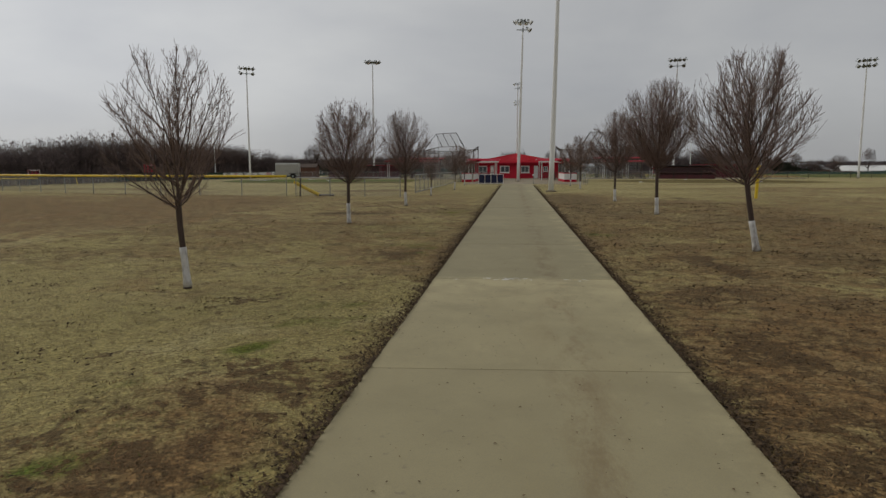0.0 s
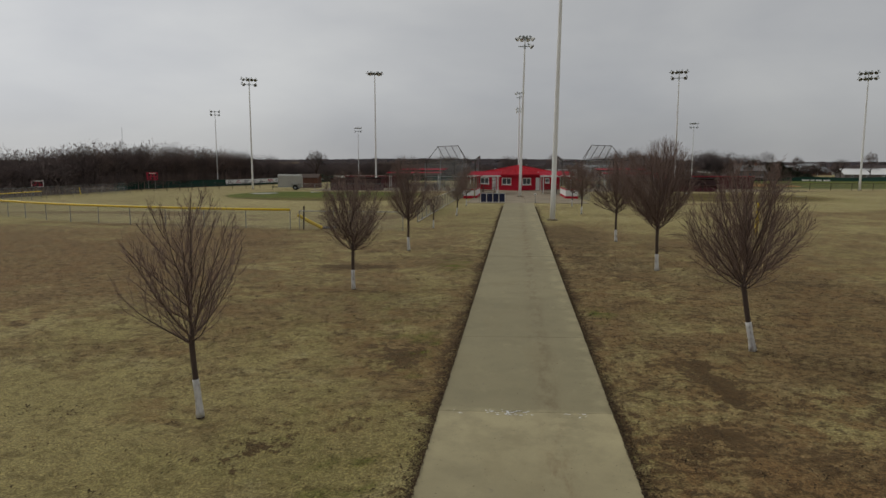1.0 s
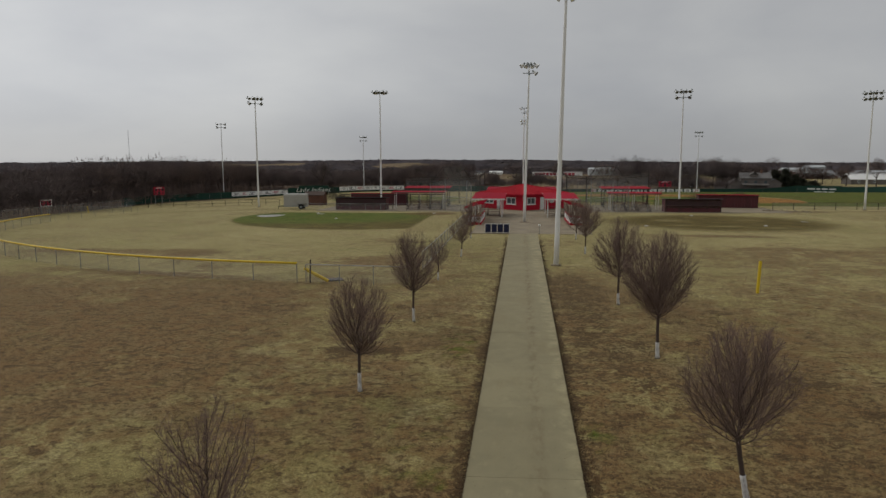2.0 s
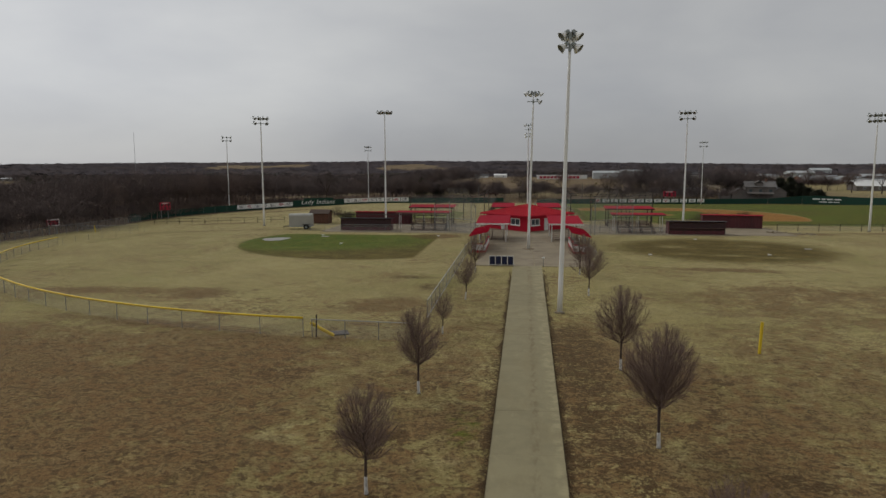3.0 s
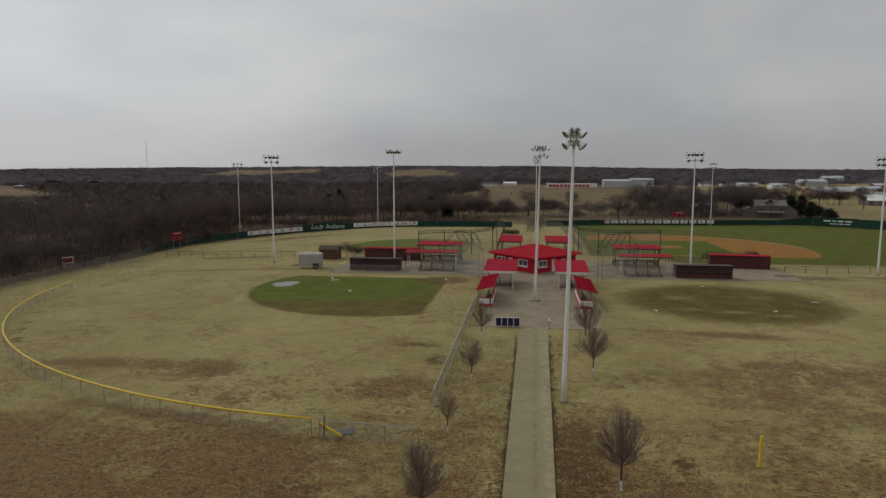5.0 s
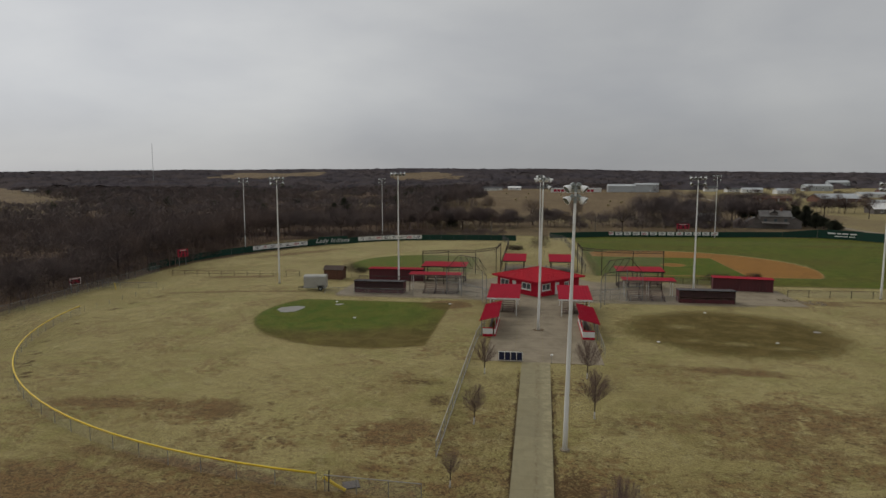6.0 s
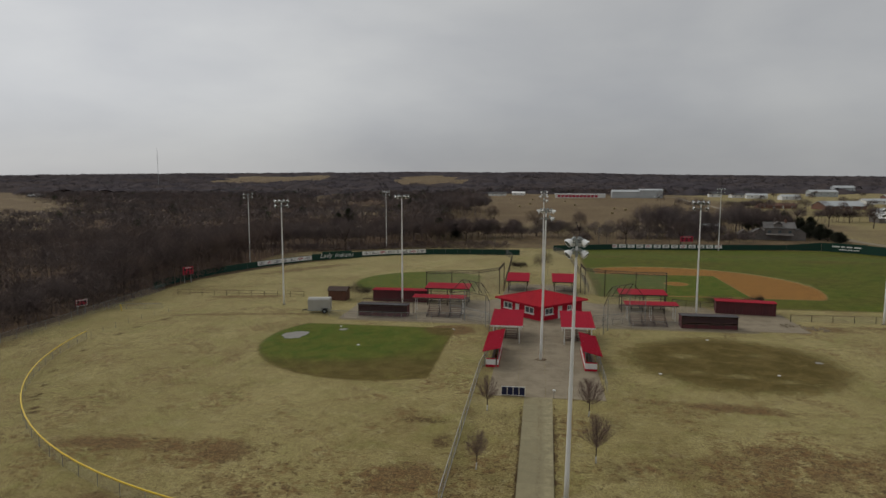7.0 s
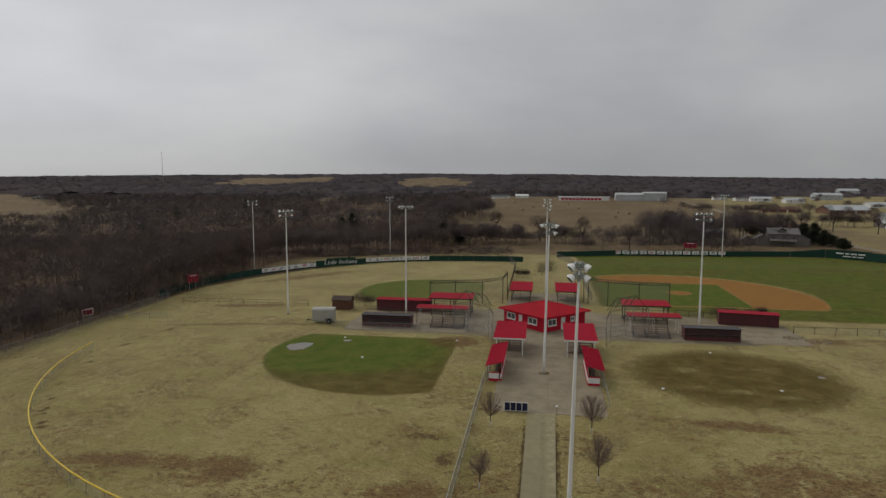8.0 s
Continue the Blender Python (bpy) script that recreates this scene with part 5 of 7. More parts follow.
def shelter(x0, x1, y0, y1, z0, z1, label, roof=CANOPY_RED, posts=WHITE, group="red canopies", inset=0.5, slim=0.07, trim=None):
    c = thing("canopy", label, "canopy", group)
    part("roof", ribbed_roof(x0, x1, y0, y1, z0, z1), roof, c)
    part("fascia", Shape().box(x0, x1, y0 - 0.06, y0 - 0.005, z0 - 0.22, z0 - 0.02), trim or posts, c)
    part("fascia", Shape().box(x0, x1, y1 + 0.005, y1 + 0.06, z1 - 0.22, z1 - 0.02), trim or posts, c)
    n = 2 if x1 - x0 < 6 else 3
    for k in range(n):
        u = x0 + inset + (x1 - x0 - 2 * inset) * k / (n - 1)
        for y in (y0 + inset, y1 - inset):
            z = z0 + (z1 - z0) * (y - y0) / (y1 - y0) - 0.06
            part("post", Shape().box(u - slim, u + slim, y - slim, y + slim, -0.05, z), posts, c)
    for y in (y0 + inset, y1 - inset):
        z = z0 + (z1 - z0) * (y - y0) / (y1 - y0) - 0.07
        part("beam", Shape().box(x0 + 0.05, x1 - 0.05, y - 0.05, y + 0.05, z - 0.12, z), posts, c)
    return c


def bleacher(x0, x1, y0, rows, label, towards=1, group="bleachers", seat=HOUSING):
    """Metal grandstand: rising rows of planks on a frame; rises along +y, or -y when towards is -1."""
    b = thing("bleacher", label, "bleacher", group)
    n = max(2, round((x1 - x0) / 1.8))
    for k in range(n + 1):
        u = x0 + (x1 - x0) * k / n
        f = Shape()
        f.bar((u, y0, 0.05), (u, y0 + towards * 0.62 * rows, 0.05), 0.05)
        f.bar((u, y0, 0.3), (u, y0 + towards * 0.62 * rows, 0.3 + 0.22 * rows), 0.05)
        for q in range(rows + 1):
            y = y0 + towards * 0.62 * q
            f.bar((u, y, 0.0), (u, y, 0.3 + 0.22 * q), 0.05, up=(0, 1, 0))
        part("frame", f, BROWN_STEEL, b)
    for q in range(rows):
        y = y0 + towards * (0.62 * q + 0.3)
        part("seat_plank", Shape().box(x0 - 0.1, x1 + 0.1, y - 0.13, y + 0.13, 0.42 + 0.22 * q, 0.47 + 0.22 * q), seat, b)
        y -= towards * 0.28
        part("foot_plank", Shape().box(x0 - 0.1, x1 + 0.1, y - 0.12, y + 0.12, 0.16 + 0.22 * q, 0.2 + 0.22 * q), seat, b)
    yb = y0 + towards * 0.62 * rows
    part("guard_rail", Shape().bar((x0, yb, 1.3 + 0.22 * rows), (x1, yb, 1.3 + 0.22 * rows), 0.05).bar((x0, yb, 0.8 + 0.22 * rows), (x1, yb, 0.8 + 0.22 * rows), 0.05).bar((x0, yb, 0), (x0, yb, 1.3 + 0.22 * rows), 0.05, up=(0, 1, 0)).bar((x1, yb, 0), (x1, yb, 1.3 + 0.22 * rows), 0.05, up=(0, 1, 0)), BROWN_STEEL, b)
    return b


def plaza_dugout(side, y0, y1, label):
    """Small dugout beside the plaza: white low wall on a red base, red shed roof sloping outwards. side: -1 west, 1 east."""
    xi, xo = (-4.45, -6.25) if side < 0 else (6.6, 8.45)
    d = thing("dugout", label, "dugout", "dugouts beside the plaza")
    lo, hi = min(xi, xo), max(xi, xo)
    t = 0.16 * side
    zi, zo = 2.75, 2.15
    # the sheet runs along y; built lengthways and turned
    length, run = y1 - y0 + 0.8, abs(xo - xi) + 0.6
    roof = ribbed_roof(-length / 2, length / 2, 0, run, zo, zi, 0.5)
    turn = pose((xo + 0.25 * side), (y0 + y1) / 2 - 0.1, 0, 0, 0, 90 * side)
    roof.v = [tuple(turn @ Vector(p)) for p in roof.v]
    part("roof", roof, CANOPY_RED, d, "red ribbed metal shed roof")
    a, b = min(xi, xi + t), max(xi, xi + t)
    wall = part("low_wall", Shape().box(a, b, y0, y1, 0.32, 1.05), WHITE, d, "white painted low wall")
    part("wall_base", Shape().box(a - 0.02, b + 0.02, y0 - 0.02, y1 + 0.02, -0.05, 0.32), WALL_RED, d, "red painted wall base")
    part("wall_cap", Shape().box(a - 0.03, b + 0.03, y0 - 0.03, y1 + 0.03, 1.05, 1.15), WALL_RED, d, "red cap")
    part("end_wall", Shape().box(lo + 0.16, hi - 0.35, y0, y0 + 0.14, 0.32, 1.05), WHITE, d)
    part("end_base", Shape().box(lo + 0.16, hi - 0.35, y0 - 0.02, y0 + 0.16, -0.05, 0.32), WALL_RED, d)
    part("end_cap", Shape().box(lo + 0.16, hi - 0.35, y0 - 0.03, y0 + 0.17, 1.05, 1.15), WALL_RED, d)
    for y in (y0 + 0.1, (y0 + y1) / 2, y1 - 0.1):
        part("post", Shape().box(xi - 0.05, xi + 0.05, y - 0.05, y + 0.05, 1.1, zi - 0.08), WIRE_STEEL, d)
        part("post", Shape().box(xo - 0.05, xo + 0.05, y - 0.05, y + 0.05, -0.05, zo), WIRE_STEEL, d)
    part("wire_screen", Shape().add([(xo, y0, 0.05), (xo, y1, 0.05), (xo, y1, zo), (xo, y0, zo)], [(0, 1, 2, 3)]), WIRE, d)
    part("bench", Shape().box((xi + xo) / 2 - 0.18, (xi + xo) / 2 + 0.18, y0 + 0.5, y1 - 0.4, 0.42, 0.47).box((xi + xo) / 2 - 0.03, (xi + xo) / 2 + 0.03, y0 + 0.8, y1 - 0.7, -0.02, 0.42), BROWN_STEEL, d)


plaza_dugout(-1, 81.4, 91.2, "small dugout with white low wall and red shed roof")
plaza_dugout(1, 81.3, 90.8, "small dugout with white low wall and red shed roof")
shelter(-6.5, -1.65, 93.6, 103.0, 2.75, 3.25, "red metal canopy on white posts beside the plaza")
shelter(3.95, 8.85, 93.8, 103.2, 2.75, 3.25, "red metal canopy on white posts beside the plaza")
bleacher(-6.1, -2.6, 96.5, 5, "brown steel bleacher under the red canopy", 1, seat=SEAT)
bleacher(4.6, 8.4, 96.5, 5, "brown steel bleacher under the red canopy", 1, seat=SEAT)
shelter(-6.3, -1.4, 136.0, 145.5, 2.6, 3.0, "red metal canopy behind the concession stand", posts=BROWN_STEEL)
shelter(3.4, 8.3, 136.0, 145.5, 2.6, 3.0, "red metal canopy behind the concession stand", posts=BROWN_STEEL)
bleacher(-5.8, -2.4, 139.0, 4, "pale metal bleacher under the far canopy", 1)
bleacher(4.4, 7.8, 139.0, 4, "pale metal bleacher under the far canopy", 1)
bleacher(-18.9, -13.0, 109.7, 5, "dark steel bleacher facing the green infield", 1, seat=SEAT)
bleacher(16.0, 21.7, 108.0, 5, "dark steel bleacher facing the bare infield", 1, seat=SEAT)
shelter(-22.0, -12.4, 112.6, 115.2, 2.95, 3.1, "faded red canopy over the bleacher", OLD_RED, STEEL, slim=0.04, trim=SEAT)
shelter(-21.0, -12.4, 119.8, 124.8, 3.45, 3.7, "faded red canopy over the far bleacher", OLD_RED, BROWN_STEEL)
shelter(15.3, 24.2, 112.0, 114.8, 2.85, 3.0, "faded red canopy over the bleacher", OLD_RED, STEEL, slim=0.04, trim=SEAT)
shelter(15.1, 23.6, 118.6, 123.2, 3.45, 3.7, "faded red canopy over the far bleacher", OLD_RED, BROWN_STEEL)
bleacher(-20.5, -13.0, 125.8, 4, "dark steel bleacher facing the far infield", -1, seat=SEAT)
bleacher(15.8, 23.5, 123.6, 4, "dark steel bleacher facing the far infield", -1, seat=SEAT)


def long_dugout(x0, x1, y0, depth, height, label, front, roof, turn=0.0, open_front=True):
    """A long low dugout: boards low, screen above, posts between, shed roof."""
    m = pose((x0 + x1) / 2, y0, 0, 0, 0, turn)
    w = (x1 - x0) / 2
    d = thing("dugout", label, "dugout", "long dugouts", at=m)
    part("back_wall", Shape().box(-w, w, depth - 0.12, depth, -0.05, height - 0.12), MAROON, d)
    for a, b in ((-w, -w + 0.12), (w - 0.12, w)):
        part("side_wall", Shape().box(a, b, 0.13, depth - 0.13, -0.05, height - 0.1), MAROON, d)
    if open_front:
        part("front_wall", Shape().box(-w, w, 0, 0.12, -0.05, 0.62), MAROON, d)
        part("screen", Shape().box(-w + 0.1, w - 0.1, 0.05, 0.07, 1.0, height - 0.35), DARK_MESH, d)
        rail = Shape()
        for z in (0.75, 1.0, height - 0.3):
            rail.bar((-w, 0.03, z), (w, 0.03, z), 0.06)
        part("rail", rail, front, d)
    else:
        n = 18
        for k in range(n):
            a = -w + 2 * w * k / n
            part("board", Shape().box(a + 0.015, a + 2 * w / n - 0.015, 0.0, 0.07, -0.05, height - 0.12), front, d)
    for k in range(5):
        u = -w + 0.05 + (2 * w - 0.1) * k / 4
        part("post", Shape().box(u - 0.05, u + 0.05, -0.06, 0.0, -0.05, height - 0.06), BROWN_STEEL if open_front else MAROON, d)
    part("roof", ribbed_roof(-w - 0.15, w + 0.15, -0.35, depth + 0.25, height, height - 0.16 if open_front else height - 0.06), roof, d)
    part("bench", Shape().box(-w + 0.4, w - 0.4, depth - 0.7, depth - 0.3, 0.42, 0.48).box(-w + 0.6, w - 0.6, depth - 0.55, depth - 0.45, 0, 0.42), OLD_WOOD, d)


long_dugout(-31.1, -22.3, 109.2, 2.4, 2.15, "long dark maroon dugout with rails and a dull flat roof", SEAT, DUGOUT_ROOF)
long_dugout(23.8, 32.5, 107.7, 2.4, 2.15, "long dark maroon dugout with rails and a dull flat roof", SEAT, DUGOUT_ROOF)
long_dugout(-32.0, -21.2, 123.0, 2.6, 2.3, "long maroon dugout with a red metal roof", MAROON, OLD_RED, 0, False)
long_dugout(32.4, 42.3, 120.2, 2.6, 2.3, "long maroon dugout with a red metal roof", MAROON, OLD_RED, -8, False)

# pipe rail that runs on from the dark dugout
rail = thing("pipe_rail", "dark horizontal pipe rail on posts behind the bleachers", "rail")
part("pipe", Shape().tube([(-31, 112, 2.55), (-12.4, 112, 2.55)], 0.06, 6), BROWN_STEEL, rail)
for u in (-31, -26.4, -21.7, -17.0, -12.4):
    part("post", Shape().tube([(u, 112, 0), (u, 112, 2.55)], 0.05, 6), BROWN_STEEL, rail)


# ------------------------------------------------------------------ trailer and shed
def trailer(x, y, turn):
    t = thing("cargo_trailer", "pale box trailer with a round black wheel on the pad", "trailer", at=pose(x, y, 0, 0, 0, turn))
    s = Shape()
    prof = [(-1.05, 0.45), (1.05, 0.45), (1.05, 2.45), (0.8, 2.7), (-0.8, 2.7), (-1.05, 2.45)]
    n = len(prof)
    s.add([(x, y, z) for x in (-2.0, 2.0) for y, z in prof], [tuple(reversed(range(n))), tuple(range(n, 2 * n))] + [(k, (k + 1) % n, n + (k + 1) % n, n + k) for k in range(n)])
    part("body", s, TRAILER, t)
    part("rub_rail", Shape().box(-2.02, 2.02, -1.08, -1.04, 0.45, 0.6).box(-2.02, 2.02, 1.04, 1.08, 0.45, 0.6), HOUSING, t)
    part("door", Shape().box(2.0, 2.04, -0.85, 0.85, 0.6, 2.05), TRAILER, t)
    for u, side in ((1.0, -1), (1.0, 1)):
        a, b = (-1.32, -1.08) if side < 0 else (1.08, 1.32)
        wheel = part("wheel", Shape().tube([(u, a, 0.46), (u, b, 0.46)], 0.46, 16), RUBBER, t, smooth=False)
        part("rim", Shape().tube([(u, a - 0.01 if side < 0 else b + 0.01, 0.40), (u, (a + b) / 2, 0.40)], 0.2, 12), HOUSING, wheel)
    part("wheel_arch", Shape().box(0.4, 1.6, -1.36, -1.04, 0.86, 0.92), BLACK, t)
    part("hitch", Shape().bar((-2.0, 0.7, 0.5), (-3.2, 0, 0.5), 0.1).bar((-2.0, -0.7, 0.5), (-3.2, 0, 0.5), 0.1).bar((-3.1, 0, 0), (-3.1, 0, 0.6), 0.08, up=(0, 1, 0)), BLACK, t)


trailer(-38.8, 110.9, 10)


def shed(x, y, w, d, eave, top, label, walls, roofing, turn=0.0):
    h = thing("shed", label, "shed", at=pose(x, y, ground_at(x, y), 0, 0, turn))
    s = Shape().box(-w / 2, w / 2, -d / 2, d / 2, -0.1, eave)
    s.add([(-w / 2, -d / 2, eave), (-w / 2, d / 2, eave), (-w / 2, 0, top)], [(0, 2, 1)]).add([(w / 2, -d / 2, eave), (w / 2, d / 2, eave), (w / 2, 0, top)], [(0, 1, 2)])
    part("wall", s, walls, h)
    o = 0.2
    part("roof", Shape().sheet([(-w / 2 - o, -d / 2 - o, eave - 0.05), (w / 2 + o, -d / 2 - o, eave - 0.05), (w / 2 + o, 0, top + 0.06), (-w / 2 - o, 0, top + 0.06)], 0.08)
         .sheet([(-w / 2 - o, 0, top + 0.06), (w / 2 + o, 0, top + 0.06), (w / 2 + o, d / 2 + o, eave - 0.05), (-w / 2 - o, d / 2 + o, eave - 0.05)], 0.08), roofing, h)
    part("door", Shape().box(-0.5, 0.5, -d / 2 - 0.05, -d / 2 - 0.01, 0, 1.9), walls, h)
    return h


shed(-39.2, 123.6, 3.7, 2.6, 2.0, 2.6, "small brown garden shed with a dark brown roof", SHED_BROWN, SHED_ROOF)


# ------------------------------------------------------------------ scoreboards
def scoreboard(x, y, z, w, h, turn, label, border):
    s = thing("scoreboard", label, "scoreboard", "scoreboards", at=pose(x, y, ground_at(x, y), 0, 0, turn))
    part("board", Shape().box(-w / 2, w / 2, 0, 0.25, z - h / 2, z + h / 2), BOARD_RED, s)
    for u in (-w * 0.32, w * 0.32):
        part("post", Shape().box(u - 0.08, u + 0.08, 0.26, 0.42, -0.2, z + h / 2 - 0.1), WIRE_STEEL, s)
    if border:
        b = Shape()
        for q in ((-w / 2, w / 2, z + h / 2 - 0.12, z + h / 2), (-w / 2, w / 2, z - h / 2, z - h / 2 + 0.12), (-w / 2, -w / 2 + 0.12, z - h / 2 + 0.12, z + h / 2 - 0.12), (w / 2 - 0.12, w / 2, z - h / 2 + 0.12, z + h / 2 - 0.12)):
            b.box(q[0], q[1], -0.02, -0.004, q[2], q[3])
        part("border", b, WHITE, s)
    for u, v, a in ((-0.32, 0.14, 0.16), (0.32, 0.14, 0.16), (0.0, -0.24, 0.16), (-0.34, -0.26, 0.08), (0.34, -0.26, 0.08), (0.0, 0.14, 0.10)):
        part("digit_window", Shape().box(w * (u - a / 1.6), w * (u + a / 1.6), -0.03, -0.005, z + h * (v - 0.15), z + h * (v + 0.15)), BLACK, s)
    part("writing", Shape().box(-w * 0.3, w * 0.3, -0.03, -0.006, z + h * 0.33, z + h * 0.4), WHITE, s)


scoreboard(*settle(-80.9, 103.4), 2.1, 2.1, 1.2, 66, "small red scoreboard with a white border by the wood", True)
scoreboard(*settle(-80.2, 138.2), 3.0, 2.8, 1.85, 66, "red scoreboard on two posts at the outfield corner", False)
scoreboard(56.3, 256.5, 3.7, 4.6, 2.0, 0, "red scoreboard behind the far outfield fence", False)

# ------------------------------------------------------------------ small things on the plaza and turf
panel = thing("panel_stand", "four navy blue panels in a grey steel frame", "panel stand")
fr = Shape()
for k in range(5):
    u = -3.42 + 2.66 * k / 4
    fr.bar((u, 70.62, 0.0), (u, 70.62, 1.06), 0.05, up=(0, 1, 0))
fr.bar((-3.42, 70.62, 1.06), (-0.76, 70.62, 1.06), 0.05).bar((-3.42, 70.62, 0.1), (-0.76, 70.62, 0.1), 0.05)
part("frame", fr, STEEL, panel)
for k in range(4):
    u = -3.42 + 2.66 * k / 4
    part("panel", Shape().box(u + 0.05, u + 0.615, 70.55, 70.68, 0.14, 1.02), NAVY, panel)

post = thing("marker_post", "slim post with a white cap at the plaza corner", "post", at=pose(2.47, 70.3, 0))
part("shaft", Shape().tube([(0, 0, -0.1), (0, 0, 0.95)], 0.03, 8), WIRE_STEEL, post)
part("cap", Shape().tube([(0, 0, 0.9), (0, 0, 0.97), (0, 0, 1.05)], [0.1, 0.17, 0.12], 10), WHITE, post, "white cap")

foul = thing("foul_pole", "short yellow plastic foul pole on the turf", "pole", at=pose(13.75, 38.1, 0, 0, 2, 0))
part("pole", Shape().tube([(0, 0, -0.1), (0, 0, 1.85)], 0.085, 12), YELLOW, foul, smooth=False)

tube = thing("fallen_cap", "loose yellow fence cap slanting down to the turf", "fence cap")
part("tube", Shape().tube([(-13.25, 39.0, 0.86), (-12.5, 38.9, 0.48), (-11.7, 38.85, 0.11)], 0.11, 8), YELLOW, tube)
stake = thing("gate_post", "dark leaning steel post at the fence end", "post", at=pose(-12.85, 38.8, 0, 0, 2, 0))
part("post", Shape().tube([(0, 0, -0.2), (0, 0, 1.45)], 0.045, 8), BROWN_STEEL, stake)
pallet = thing("board_panel", "fallen pale panel lying on the turf", "panel", at=pose(-11.6, 39.8, 0.0, 0, 0, 25))
for k in range(5):
    part("board", Shape().box(-0.55, 0.55, -0.5 + 0.21 * k, -0.33 + 0.21 * k, 0.03, 0.07), OLD_WOOD, pallet)
part("batten", Shape().box(-0.5, -0.4, -0.5, 0.51, 0, 0.03).box(0.4, 0.5, -0.5, 0.51, 0, 0.03), OLD_WOOD, pallet)
yellow = thing("foul_pole", "leaning yellow marker post by the boundary fence", "pole", at=pose(-78.6, 111.2, ground_at(-78.6, 111.2), 0, -10, 0))
part("pole", Shape().tube([(0, 0, -0.1), (0, 0, 1.35)], 0.07, 10), YELLOW, yellow)
for x, y in ((30.4, 83.0), (15.9, 81.6), (26.0, 100.2), (-13.0, 101.4), (-25.5, 89.5), (-31.6, 100.6)):
    base = thing("base_plate", "small white base on the infield", "base plate", "bases", at=pose(x, y, 0, 0, 0, 45))
    part("pad", Shape().box(-0.17, 0.17, -0.17, 0.17, 0, 0.06), WHITE, base)


def puddle(x, y, rx, ry, seed):
    r = random.Random(seed)
    n, ph = 40, [r.uniform(0, 6.3) for _ in range(4)]
    out = []
    for k in range(n):
        a = 2 * math.pi * k / n
        q = 1 + 0.10 * math.sin(2 * a + ph[0]) + 0.08 * math.sin(3 * a + ph[1]) + 0.06 * math.sin(5 * a + ph[2]) + 0.05 * math.sin(9 * a + ph[3])
        out.append((x + rx * q * math.cos(a), y + ry * q * math.sin(a)))
    me = Shape().add([(u, v, 0.028) for u, v in out], [tuple(range(n))])
    tagged(part("puddle", me, WATER), "shallow pale puddle on the infield", "puddle", "puddles", "structure")


puddle(-37.0, 94.0, 1.7, 2.5, 1)
puddle(-30.6, 98.6, 0.7, 0.6, 2)
puddle(37.6, 89.6, 0.45, 0.5, 3)


def rubble(n, seed):
    """Broken lumps of earth and concrete along the worn end of the stand pad."""
    r = random.Random(seed)
    heap = Shape()
    for k in range(n):
        x, y, q = r.uniform(40.5, 47.0), 0.0, r.uniform(0.07, 0.26)
        y = 112.5 - 0.55 * (x - 40.5) + r.gauss(0, 0.7)
        a = r.uniform(0, 6.3)
        foot = [(x + q * r.uniform(0.7, 1.2) * math.cos(a + 1.26 * j), y + q * r.uniform(0.7, 1.2) * math.sin(a + 1.26 * j)) for j in range(5)]
        heap.add([(u, v, -0.02) for u, v in foot] + [(x + (u - x) * 0.55, y + (v - y) * 0.55, q * r.uniform(0.5, 0.9)) for u, v in foot], [(4, 3, 2, 1, 0), (5, 6, 7, 8, 9)] + [(j, (j + 1) % 5, 5 + (j + 1) % 5, 5 + j) for j in range(5)])
    tagged(part("rubble", heap, PLAZA), "broken lumps of earth and concrete by the pad", "rubble", kind="stuff")


rubble(90, 66)


# ------------------------------------------------------------------ woods and brush
def scatter(n, box, keep, seed, gap):
    """Random places inside a box where keep(x, y) holds, no two in one cell of the given size."""
    r = np.random.RandomState(seed)
    x, y = r.uniform(box[0], box[1], n), r.uniform(box[2], box[3], n)
    ok = keep(x, y) > r.uniform(0.15, 0.85, n)
    x, y = x[ok], y[ok]
    cell = np.round(x / gap).astype(int) * 100003 + np.round(y / gap).astype(int)
    _, first = np.unique(cell, return_index=True)
    return x[first], y[first]


